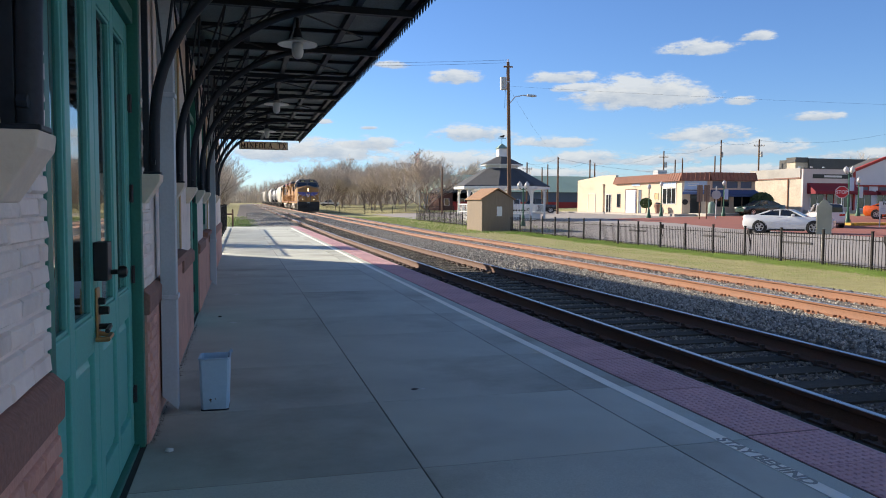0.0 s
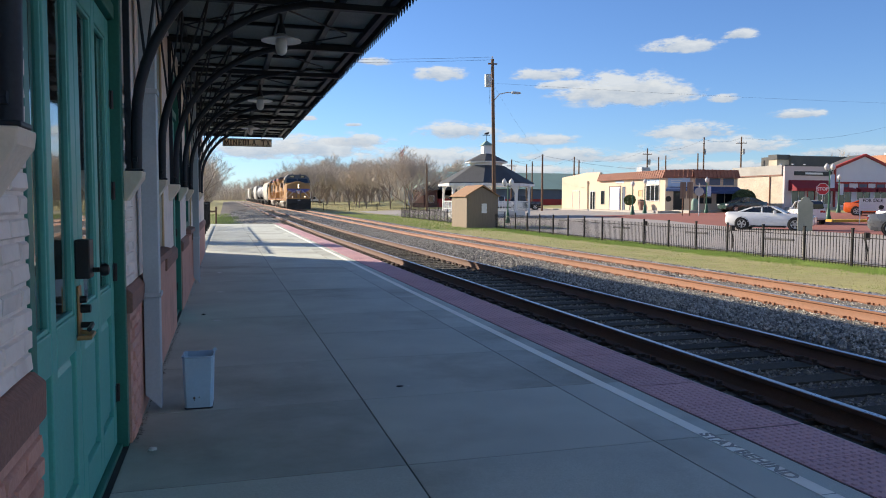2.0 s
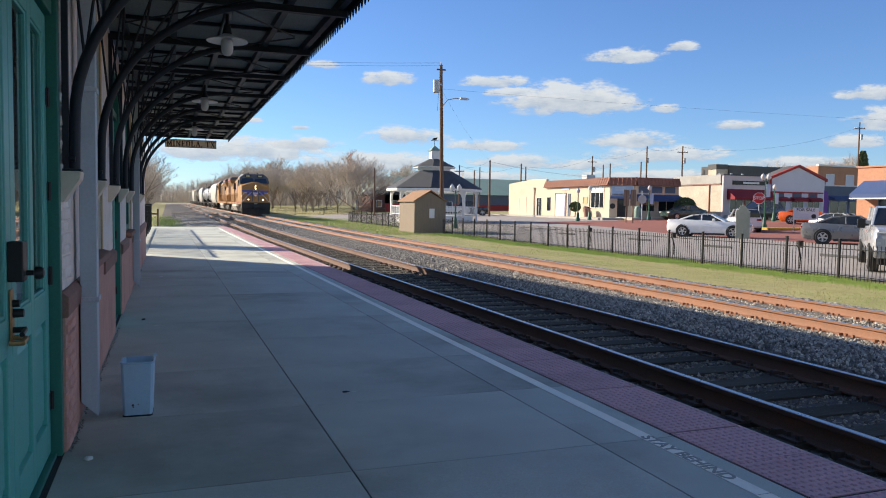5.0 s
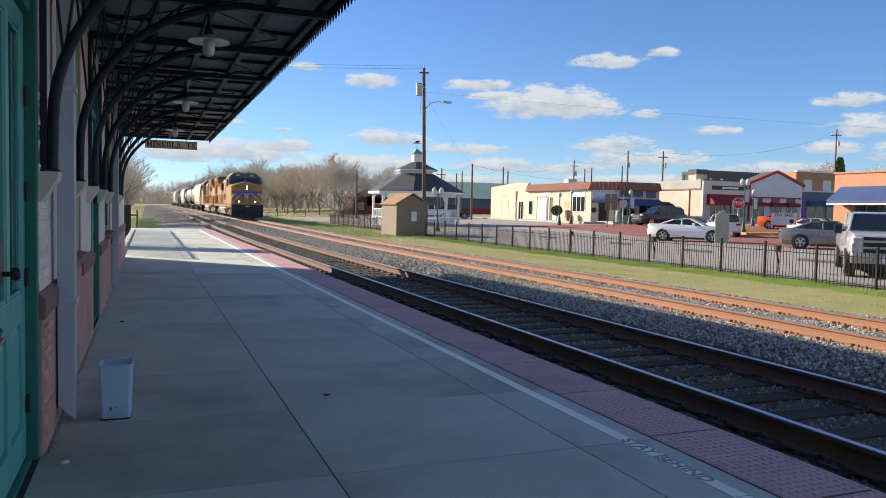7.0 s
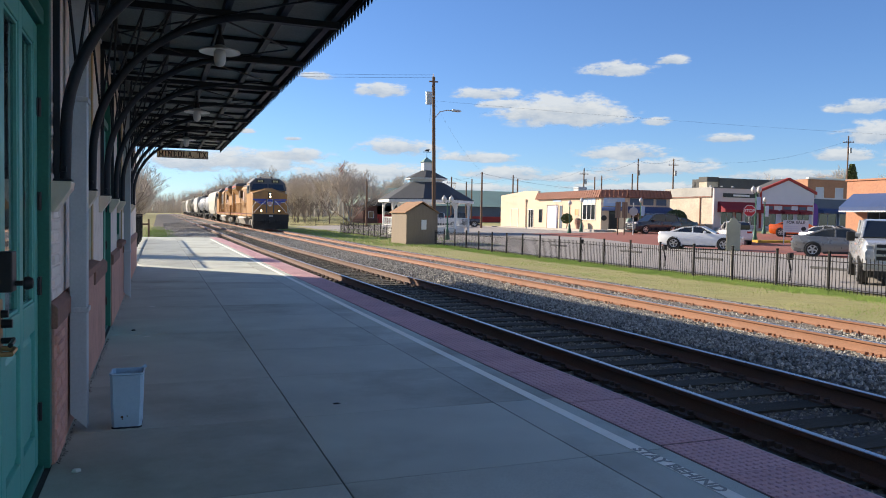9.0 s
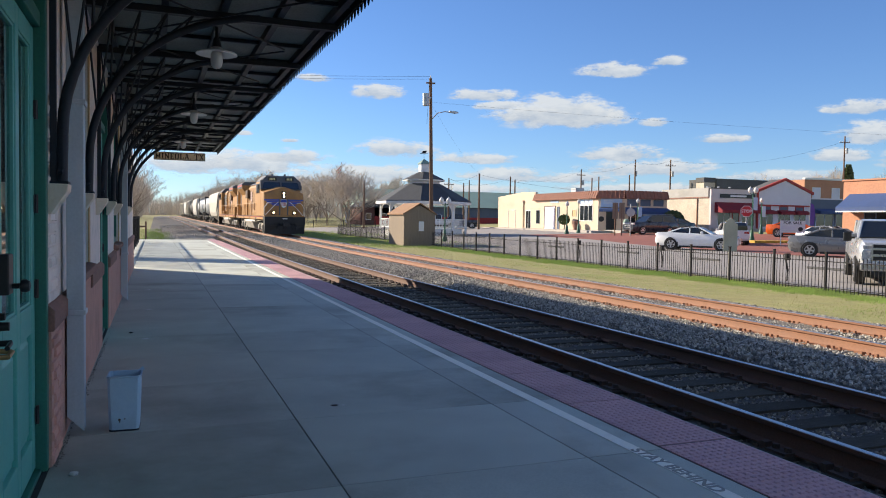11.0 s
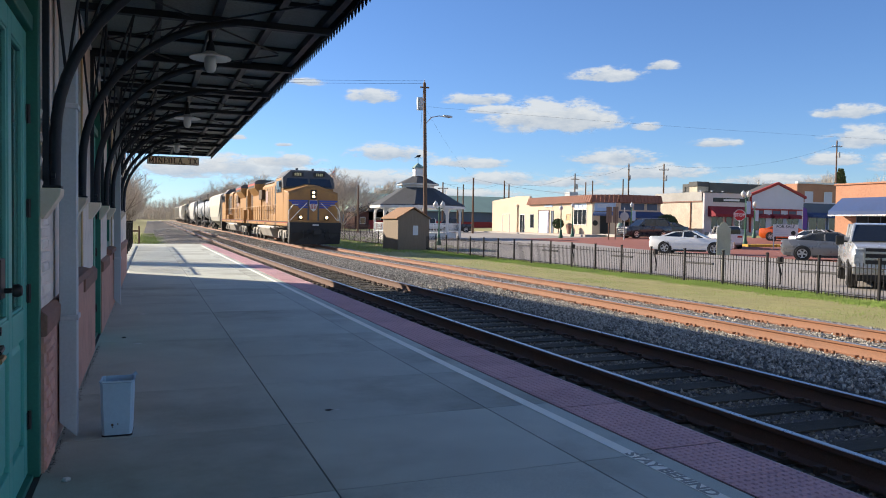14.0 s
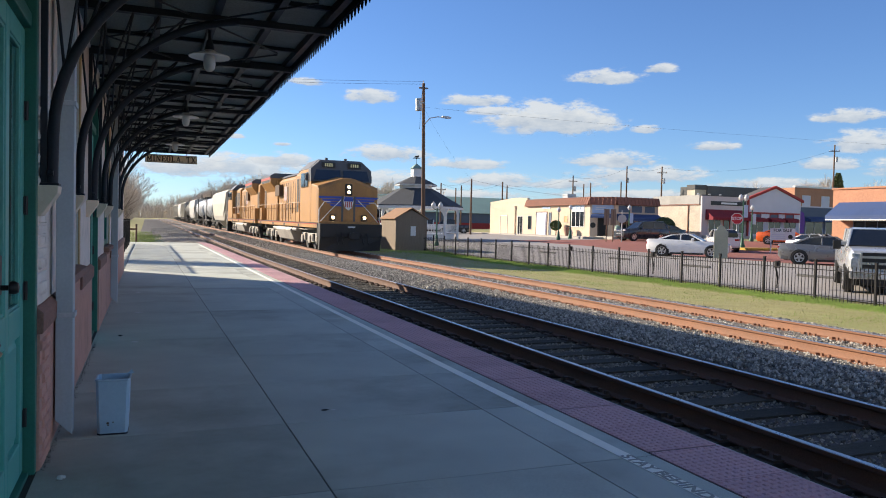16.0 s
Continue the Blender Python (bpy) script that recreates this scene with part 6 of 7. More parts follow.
    part("wall", Geo().box(36, 128, -.5, 70, 150, 3.0), SLATE, f)
    part("roof", Geo().prism([(127.5, 3.0), (139, 6.4), (150.5, 3.0)], "x", 35.5, 70.5), GREENROOF, f, "green metal roof")
    part("lower_wall", Geo().box(36, 127.9, -.5, 70, 128, 1.2), REDTRIM, f)
    h = thing("red_house", pose(0, 0, gz(30, 118)), "dark red house behind the bare trees", "building")
    part("wall", Geo().box(33.5, 128, -.5, 39.5, 136, 3.2), DULLRED, h)
    part("roof", Geo().prism([(33.0, 3.2), (40.0, 3.2), (36.5, 5.0)], "y", 127.5, 136.5), GREYROOF, h)
    opening(h, "window", 34.4, 35.4, 1, 2.2, 128, "y", GLASS, WHITEP)
    opening(h, "window", 37.2, 38.2, 1, 2.2, 128, "y", GLASS, WHITEP)
    i = thing("flat_block", pose(0, 0, gz(-40, 0)), "plain brick blocks across the yard", "building")
    part("wall", Geo().box(56, -40, -.5, 70, 12, 5.5), OBRICK, i)
    # pavements with kerbs
    for nm, x0, x1, y0, y1 in (("pavement", 42.6, 45.15, 68.0, 96), ("pavement", 45.2, 57.9, 66.3, 69.5), ("pavement", 58, 82, 65.0, 67.8), ("pavement", 49.6, 52.15, 20, 47.6)):
        zz = gz((x0 + x1) / 2, (y0 + y1) / 2)
        solid(nm, Geo().box(x0, y0, zz - .5, x1, y1, zz + .16), PAVE, "pale concrete pavement with kerb", "pavement", "structure", bevel=.02)
    solid("kerb_island", Geo().box(44.4, 46.6, gz(46.5, 47) - .3, 50.2, 48.0, gz(46.5, 47) + .2), YELCURB, "yellow painted kerb island", "kerb", "structure", bevel=.03)


def street_things():
    for a in ((41.9, 69.4, 3.6), (46.7, 65.7, 3.6), (55.3, 57.6, 3.6)):
        street_lamp(*a, banner=SIGNBLUE if a[0] > 42 else None)
    street_lamp(45.9, 48.8, 4.45, True, SIGNBLUE)
    street_lamp(21.4, 55.6, 3.5, True)
    street_lamp(38.5, 66.0, 3.3)
    s = thing("stop_sign", pose(42.4, 45.7, gz(42, 46) + .28, 0, 0, -43), "red octagonal stop sign on a steel post", "sign")
    part("post", Geo().cyl((0, .03, -.3), (0, .03, 2.2), .035, n=6), STEEL, s)
    octp = [(.46 * math.cos(math.pi / 8 + k * math.pi / 4), 2.3 + .46 * math.sin(math.pi / 8 + k * math.pi / 4)) for k in range(8)]
    octi = [(.42 * math.cos(math.pi / 8 + k * math.pi / 4), 2.3 + .42 * math.sin(math.pi / 8 + k * math.pi / 4)) for k in range(8)]
    part("rim", Geo().prism(octp, "y", -.005, .005), WHITEP, s)
    part("plate", Geo().prism(octi, "y", -.012, -.005), STOPRED, s, "red octagon")
    lettering("letters", "STOP", .33, WHITEP, s, pose(0, -.016, 2.3, 90, 0, 0), .95)
    b = thing("street_sign", pose(40.3, 59.7, gz(40, 60), 0, 0, -34), "back of brown wooden street signs on posts", "sign")
    part("post", Geo().cyl((-.3, 0, 0), (-.3, 0, 3.0), .05, n=6).cyl((.3, 0, 0), (.3, 0, 3.0), .05, n=6), POLEWOOD, b)
    part("plate", Geo().box(-.55, -.04, 1.6, -.05, .0, 3.1), SHEDTAN, b)
    part("plate", Geo().box(.05, -.04, 1.6, .55, .0, 3.1), SHEDTAN, b)
    r = thing("road_sign", pose(41.3, 59.2, gz(41, 59), 0, 0, -34), "grey back of a road sign on a steel post", "sign")
    part("post", Geo().cyl((0, .03, 0), (0, .03, 3.0), .05, n=6), STEEL, r)
    part("plate", Geo().cyl((0, 0, 2.2), (0, -.02, 2.2), .42, n=8), STEEL, r)
    f = thing("sale_sign", pose(45.4, 44.1, gz(45, 44) - .05, 0, 0, -44), "white sale board on two posts", "sign")
    for x in (-.8, .8):
        part("post", Geo().box(x - .04, 0, 0, x + .04, .08, 1.95), WHITEP, f)
    part("board", Geo().box(-.88, -.03, 1.02, .88, 0, 1.95), WHITEP, f)
    lettering("letters", "FOR SALE", .30, BLACK, f, pose(0, -.034, 1.77, 90, 0, 0), 1.0)
    for k in range(3):
        part("lettering_bar", Geo().box(-.75, -.036, 1.15 + k * .14, .2, -.03, 1.2 + k * .14), GREYW, f)
    part("seal", Geo().cyl((.55, -.03, 1.3), (.55, -.04, 1.3), .17, n=14), BLACK, f)
    m = thing("historical_marker", pose(18.62, 20.8, gz(18.6, 20.8) - .02, 0, 0, -42), "weathered cast metal marker plate with arched top on a post", "marker")
    part("post", Geo().cyl((0, .02, 0), (0, .02, 1.3), .05, n=8), MARKER, m)
    pr = [(-.23, .98), (.23, .98), (.23, 1.93), (.18, 1.95), (.135, 2.0), (.12, 2.06), (.07, 2.11), (0, 2.13), (-.07, 2.11), (-.12, 2.06), (-.135, 2.0), (-.18, 1.95), (-.23, 1.93)]
    part("plate", Geo().prism(pr, "y", -.025, .015), MARKER, m, bevel=.008)
    part("border", Geo().box(-.21, -.035, 1.0, -.19, -.025, 1.8).box(.19, -.035, 1.0, .21, -.025, 1.8).box(-.19, -.035, 1.0, .19, -.025, 1.02), MARKER, m)
    for x, y, wide, lab in ((44.2, 76.4, .62, "round clipped evergreen bush on a short trunk"), (52.3, 67.2, 1.12, "broad dark clipped evergreen bush on the pavement")):
        t = thing("clipped_bush", pose(x, y, gz(x, y) + .14), lab, "bush")
        part("trunk", Geo().cyl((0, 0, 0), (.1, 0, .8), .07, n=7), BARK, t)
        rnd = random.Random(2)
        g = Geo()
        for k in range(int(1900 * wide * wide)):
            v = Vector((rnd.gauss(0, 1), rnd.gauss(0, 1), rnd.gauss(0, 1))).normalized()
            c = Vector((v.x * wide, v.y * wide, 1.2 + v.z * (.5 if wide < 1 else .95))) * rnd.uniform(.93, 1.03)
            q = Euler((rnd.uniform(0, 6), rnd.uniform(0, 6), 0)).to_matrix()
            g.add([c + q @ Vector(p) for p in ((-.1, -.05, 0), (.1, -.05, 0), (.08, .06, .03), (-.08, .06, .03))], [(0, 1, 2, 3)])
        part("crown", g, LEAFD, t, "dense dark leaves")
    u = thing("street_bin", pose(44.3, 73.9, gz(44, 74) + .14), "brown street waste bin on the pavement", "waste bin")
    part("body", Geo().lathe([(.28, 0), (.34, .3), (.36, .9), (.4, .95), (.4, 1.05), (.3, 1.1)], 12), LEDGE, u, smooth=True)
    part("lid", Geo().lathe([(.3, 1.1), (.2, 1.2), (.03, 1.25)], 12), BLACK, u, smooth=True)
    n = thing("street_bin", pose(59.6, 66.3, gz(59.6, 66) + .16), "dark street waste bin", "waste bin")
    part("body", Geo().lathe([(.35, 0), (.38, .9), (.3, 1.1)], 12), BLACK, n, smooth=True)
    part("lid", Geo().lathe([(.3, 1.1), (.2, 1.2), (.03, 1.25)], 12), BLACK, n, smooth=True)
    fl = thing("feather_flag", pose(62.8, 58.8, gz(62, 59)), "purple feather flag on a pole", "flag")
    part("pole", Geo().cyl((0, 0, 0), (0, 0, 3.1), .03, n=6), STEEL, fl)
    part("cloth", Geo().prism([(.03, .8), (.4, .8), (.48, 2.0), (.36, 2.9), (.03, 3.1)], "y", -.015, .015, pose(0, 0, 0, 0, 0, -40)), CLOTH_P, fl, "purple cloth")
    for x, y, rz in ((24.5, 22, 5), (24.5, 29, 5), (25.0, 36, 5), (24.6, 43.5, 5), (25, 15.5, 5)):
        w = solid("wheel_stop", Geo().box(-.06, -.9, 0, .06, .9, .10), DARKROOF, "dark low wheel stop in the car park", "wheel stop", group="wheel stops", bevel=.02, m=pose(x, y, gz(x, y) + .03, 0, 0, rz))
    for x, y in ((19.6, 19.2), (19.9, 26.2), (20.0, 33.0), (20.0, 15.3)):
        k = thing("spigot_post", pose(x, y, gz(x, y)), "short dark post with a box behind the fence", "post", "spigot posts")
        part("post", Geo().tube([(0, 0, 0), (.02, 0, .4), (-.06, .02, .75)], .03, 6), FENCEBLK, k)
        part("box", Geo().box(-.1, -.06, .72, .08, .06, .95), FENCEBLK, k, bevel=.02)
    tank = thing("propane_tank", pose(46.5, 67.4, gz(46.5, 67) + .14), "pale green upright tank beside the shop door", "tank")
    part("body", Geo().lathe([(.3, 0), (.34, .1), (.34, 1.0), (.25, 1.25), (.08, 1.35)], 12), GREENROOF, tank, smooth=True)


# ---- parked vehicles ----
TYRE = mat("tyre", (0.018, 0.018, 0.018), 0.85, var=0.2, bump=0.1)
RIM = mat("alloy_rim", (0.5, 0.5, 0.51), 0.3, metal=0.8, var=0.05, bump=0)
TAIL = mat("tail_lamp", (0.35, 0.01, 0.01), 0.25, var=0.05, bump=0, coat=0.5)
LENS = mat("clear_lens", (0.6, 0.6, 0.6), 0.1, var=0.05, bump=0, coat=0.6)
CARGLASS = glass("car_glass", (0.012, 0.014, 0.016))


def paint(name, col, metal=0.0):
    return mat(name, col, 0.28, metal=metal, var=0.03, scale=2, bump=0, dirt_amt=0.08, coat=0.7)


def vehicle(name, label, mt, x, y, heading, st, cabin, wheels, track, r, w, extras=None):
    """A car facing +y of its own space. st: (y, bottom, waist, half-width); cabin: (y, waist, roof, half-width at roof)."""
    c = thing(name, pose(x, y, gz(x, y) + .035, 0, 0, heading), label, "car", "parked cars")
    def ring(yy, zb, zt, hw):
        return [(-hw * .9, yy, zb), (-hw, yy, zb + (zt - zb) * .3), (-hw, yy, zb + (zt - zb) * .7), (-hw * .9, yy, zt), (hw * .9, yy, zt), (hw, yy, zb + (zt - zb) * .7), (hw, yy, zb + (zt - zb) * .3), (hw * .9, yy, zb)]
    body = part("body", Geo().loft([ring(*s) for s in st]), mt, c, smooth=True)
    rings = [[(-hw * 1.12, yy, zb), (-hw, yy, zt), (hw, yy, zt), (hw * 1.12, yy, zb)] for yy, zb, zt, hw in cabin]
    part("glazing", Geo().loft(rings), CARGLASS, c, "dark glazing", smooth=False)
    # roof skin and pillars over the glazing
    n = len(cabin)
    g = Geo()
    top = [k for k in range(n) if cabin[k][2] > max(q[2] for q in cabin) - .12]
    k0, k1 = top[0], top[-1]
    ro = [[(-cabin[k][3] - .015, cabin[k][0], cabin[k][2] - .04), (-cabin[k][3] * .92, cabin[k][0], cabin[k][2] + .02), (cabin[k][3] * .92, cabin[k][0], cabin[k][2] + .02), (cabin[k][3] + .015, cabin[k][0], cabin[k][2] - .04)] for k in range(k0, k1 + 1)]
    part("roof", Geo().loft(ro), mt, c, smooth=True)
    for s in (-1, 1):
        for a, q in ((0, k0), (n - 1, k1), (None, None)):
            if a is None:
                ym = (cabin[k0][0] + cabin[k1][0]) / 2
                hw = cabin[k0][3]
                zb, zt = cabin[k0][1], cabin[k0][2]
                part("pillar", Geo().cyl((s * (hw * 1.12 + .008), ym, zb), (s * (hw + .008), ym, zt), .045, n=6), mt, c)
                continue
            A, Q = cabin[a], cabin[q]
            part("pillar", Geo().cyl((s * (A[3] * 1.1), A[0], A[1] if A[2] - A[1] < .2 else A[1]), (s * Q[3], Q[0], Q[2]), .05, n=6), mt, c)
        for wy in wheels:
            m = pose(s * track, wy, r, 0, 90, 0)
            part("wheel_arch", Geo().lathe([(r + .07, -.12), (r + .07, .12)], 18), BLACK, c, m=m)
            wl = part("wheel", Geo().lathe([(r * .66, -.115), (r * .95, -.11), (r, -.07), (r, .07), (r * .95, .11), (r * .66, .115)], 22), TYRE, c, "black tyre", smooth=True, m=m @ pose(0, 0, .06 * s))
            rim = Geo().cyl((0, 0, .09 * s), (0, 0, .118 * s), r * .18, n=10)
            for k in range(5):
                a = k * math.tau / 5
                rim.add([(r * .12 * math.cos(a + 1.2), r * .12 * math.sin(a + 1.2), .115 * s), (r * .12 * math.cos(a - 1.2), r * .12 * math.sin(a - 1.2), .115 * s), (r * .66 * math.cos(a - .2), r * .66 * math.sin(a - .2), .119 * s), (r * .66 * math.cos(a + .2), r * .66 * math.sin(a + .2), .119 * s)], [(0, 1, 2, 3)])
            rim.loft([[(rr * math.cos(a * math.tau / 20), rr * math.sin(a * math.tau / 20), z * s) for a in range(20)] for rr, z in ((r * .6, .116), (r * .68, .122), (r * .68, .1), (r * .6, .1))], caps=False)
            part("rim", rim, RIM, wl, "spoked alloy rim")
        a = st[-2]
        part("headlight", Geo().box(s * a[3] * .78 - .2, st[-1][0] - .18, a[2] - .2, s * a[3] * .78 + .16, st[-1][0] + .0, a[2] - .06), LENS, c, bevel=.02)
        part("tail_light", Geo().box(s * st[1][3] * .74 - .2, st[0][0] - .012, st[0][2] - .24, s * st[1][3] * .74 + .16, st[0][0] + .1, st[0][2] - .08), TAIL, c, "red tail lamp", bevel=.02)
        mid = [q for q in cabin if q[2] > q[1] + .2][-1]
        part("wing_mirror", Geo().box(s * (w - .02) - .11, mid[0] - .1 + .25, mid[1] + .0, s * (w - .02) + .11, mid[0] + .06 + .25, mid[1] + .16), mt, c, bevel=.03)
        part("door_handle", Geo().box(s * w - .012, -.45, st[2][2] - .16, s * w + .012, -.22, st[2][2] - .12), mt, c)
        part("sill", Geo().box(s * w * .9 - .06, wheels[0] + .5, st[2][1] - .05, s * w * .9 + .06, wheels[1] - .5, st[2][1] + .06), BLACK, c)
    part("number_plate", Geo().box(-.16, st[0][0] - .015, st[0][1] + .25, .16, st[0][0] + .03, st[0][1] + .4), WHITEP, c, "plain plate")
    part("underbody", Geo().box(-w * .8, st[0][0] + .3, .2, w * .8, st[-1][0] - .3, .45), BLACK, c)
    return c


DRIVEN = []     # cars that drive in the clip


def hd(dx, dy):
    return math.degrees(math.atan2(-dx, dy))


def vehicles():
    # white coupe
    vehicle("coupe", "white two-door coupe parked on the asphalt", paint("white_car_paint", (0.8, 0.8, 0.8)), 32.2, 38.85, hd(.66, -.75),
            [(-2.5, .42, .98, .80), (-2.38, .26, 1.08, .9), (-1.5, .2, 1.08, .95), (-.3, .2, 1.05, .95), (.9, .2, 1.0, .95), (2.2, .22, .93, .92), (2.42, .3, .86, .86), (2.5, .38, .78, .78)],
            [(-1.75, 1.06, 1.09, .66), (-.95, 1.05, 1.36, .60), (-.25, 1.03, 1.44, .62), (.15, 1.01, 1.42, .62), (1.0, .98, 1.02, .70)], (-1.48, 1.52), .83, .36, .95)
    vehicle("sedan", "grey four-door sedan with alloy wheels parked on the asphalt", paint("grey_car_paint", (0.20, 0.20, 0.20), .3), 34.1, 30.0, hd(.70, -.71),
            [(-2.45, .45, 1.0, .8), (-2.3, .25, 1.08, .88), (-1.4, .2, 1.08, .91), (-.3, .2, 1.03, .91), (.8, .2, 1.0, .91), (2.1, .22, .9, .88), (2.4, .35, .74, .78)],
            [(-1.75, 1.06, 1.09, .64), (-.95, 1.05, 1.40, .60), (-.3, 1.02, 1.50, .61), (.3, 1.0, 1.49, .61), (1.25, .98, 1.02, .68)], (-1.4, 1.4), .80, .36, .91)
    moving = vehicle("suv", "dark blue-black sport utility vehicle driving up to the shop", paint("dark_car_paint", (0.03, 0.035, 0.045)), 105.5, 63.2, hd(-1.0, 0.0),
            [(-2.6, .5, 1.1, .9), (-2.5, .3, 1.2, .98), (-1.0, .28, 1.18, 1.0), (.9, .28, 1.18, 1.0), (2.35, .3, 1.12, .98), (2.6, .4, .95, .9)],
            [(-2.5, 1.18, 1.6, .68), (-2.1, 1.18, 1.82, .7), (-.3, 1.16, 1.88, .72), (.4, 1.16, 1.82, .72), (1.2, 1.16, 1.2, .78)], (-1.55, 1.55), .86, .4, 1.0)
    for z in (.62, .78, .94):
        part("grille_bar", Geo().box(-.55, 2.55, z, .55, 2.63, z + .05), RIM, moving, "chrome bar")
    part("roof_rail", Geo().cyl((-.68, -2.0, 1.93), (-.68, .3, 1.93), .025, n=6), RIM, moving)
    part("roof_rail", Geo().cyl((.68, -2.0, 1.93), (.68, .3, 1.93), .025, n=6), RIM, moving)
    DRIVEN.append(moving)
    vehicle("sedan", "dark green sedan parked at the pavement", paint("dark_green_car_paint", (0.022, 0.05, 0.042)), 50.6, 65.2, hd(-1.0, .05),
            [(-2.35, .45, .98, .8), (-2.2, .25, 1.05, .88), (-1.2, .2, 1.05, .91), (.8, .2, 1.0, .91), (2.0, .22, .88, .88), (2.35, .35, .72, .76)],
            [(-1.9, 1.03, 1.06, .62), (-1.1, 1.03, 1.40, .58), (-.4, 1.0, 1.50, .6), (.2, .99, 1.48, .6), (1.2, .97, 1.0, .68)], (-1.4, 1.4), .79, .34, .91)
    vehicle("suv", "white small sport utility vehicle with tinted rear glass", paint("white_suv_paint", (0.72, 0.72, 0.72)), 41.6, 46.4, hd(.50, .86),
            [(-2.25, .42, 1.05, .84), (-2.15, .3, 1.1, .9), (-1.0, .25, 1.05, .92), (.8, .25, 1.05, .92), (2.1, .28, .98, .9), (2.25, .4, .85, .8)],
            [(-2.2, 1.05, 1.42, .66), (-1.8, 1.05, 1.64, .66), (-.3, 1.02, 1.68, .66), (.4, 1.02, 1.62, .66), (1.2, 1.03, 1.06, .72)], (-1.35, 1.35), .8, .35, .92)
    vehicle("coupe", "bright orange coupe parked across the street", paint("orange_car_paint", (0.75, 0.13, 0.015)), 53.1, 51.2, hd(.66, -.75),
            [(-2.4, .42, .98, .82), (-2.25, .25, 1.1, .9), (-1.4, .2, 1.06, .94), (.8, .2, 1.0, .94), (2.1, .22, .92, .92), (2.4, .35, .76, .8)],
            [(-1.8, 1.05, 1.08, .62), (-1.0, 1.03, 1.34, .58), (-.2, 1.01, 1.40, .6), (.2, 1.0, 1.38, .6), (1.0, .98, 1.0, .68)], (-1.4, 1.4), .82, .36, .94)
    vehicle("sedan", "silver sedan parked by the brick store", paint("silver_car_paint", (0.5, 0.51, 0.53), .3), 48.3, 43.2, hd(.2, -.98),
            [(-2.4, .45, .98, .8), (-2.25, .25, 1.06, .88), (-1.0, .2, 1.0, .91), (.8, .2, .96, .91), (2.1, .22, .86, .88), (2.4, .35, .7, .78)],
            [(-2.0, 1.0, 1.03, .6), (-1.2, 1.0, 1.38, .58), (-.4, .98, 1.46, .6), (.2, .96, 1.45, .6), (1.2, .94, .97, .68)], (-1.4, 1.4), .79, .34, .91)
    for x, y, col, nm in ((34.5, 92.5, (.7, .7, .7), "white"), (27.0, 240, (.75, .76, .78), "silver"), (38.5, 95, (.04, .04, .05), "black")):
        vehicle("pickup", nm + " pickup parked far off near the trees", paint(nm + "_truck_paint", col), x, y, hd(-.93, .36),
                [(-2.9, .6, 1.1, .9), (-2.8, .5, 1.12, .98), (-.4, .48, 1.12, 1.0), (.9, .48, 1.14, 1.0), (2.7, .5, 1.12, .98), (2.9, .55, 1.0, .9)],
                [(-.6, 1.1, 1.8, .7), (-.4, 1.1, 1.9, .72), (.6, 1.1, 1.9, .72), (1.0, 1.1, 1.8, .72), (1.6, 1.12, 1.15, .78)], (-1.85, 1.85), .86, .4, 1.0)
    # silver pickup, seen from the front
    p = vehicle("pickup", "silver full-size pickup truck facing the fence", paint("silver_truck_paint", (0.50, 0.51, 0.52), .25), 22.7, 18.1, hd(-.71, -.70),
                [(-2.9, .65, 1.36, .95), (-2.8, .55, 1.40, 1.0), (-.6, .5, 1.40, 1.02), (1.0, .5, 1.40, 1.02), (1.7, .5, 1.39, 1.01), (2.65, .5, 1.33, 1.0), (2.9, .52, 1.26, .97), (2.97, .58, 1.16, .93)],
                [(-1.5, 1.38, 1.84, .76), (-1.2, 1.38, 1.96, .77), (.4, 1.38, 1.98, .78), (.75, 1.38, 1.93, .78), (1.6, 1.37, 1.42, .85)], (-1.85, 1.85), .88, .42, 1.02)
    part("grille", Geo().box(-.66, 2.93, .74, .66, 2.99, 1.22), CHASSIS, p, "dark grille")
    for z in (.86, 1.05):
        part("grille_bar", Geo().box(-.66, 2.97, z, .66, 3.02, z + .07), RIM, p, "chrome bar")
    for x in (-.68, .64):
        part("grille_bar", Geo().box(x, 2.96, .74, x + .05, 3.02, 1.22), RIM, p, "chrome bar")
    part("lower_intake", Geo().box(-.7, 2.95, .3, .7, 3.08, .42), BLACK, p)
    part("bumper", Geo().box(-.98, 2.9, .42, .98, 3.12, .66), RIM, p, "chrome bumper", bevel=.05)
    part("number_plate", Geo().box(-.16, 3.12, .46, .16, 3.13, .6), WHITEP, p)
    for s in (-1, 1):
        part("tow_mirror", Geo().box(s * 1.22 - .12, 1.2, 1.28, s * 1.22 + .12, 1.32, 1.58), BLACK, p, "large mirror", bevel=.03)
        part("mirror_arm", Geo().box(min(s * 1.0, s * 1.2), 1.22, 1.36, max(s * 1.0, s * 1.2), 1.28, 1.42), BLACK, p)


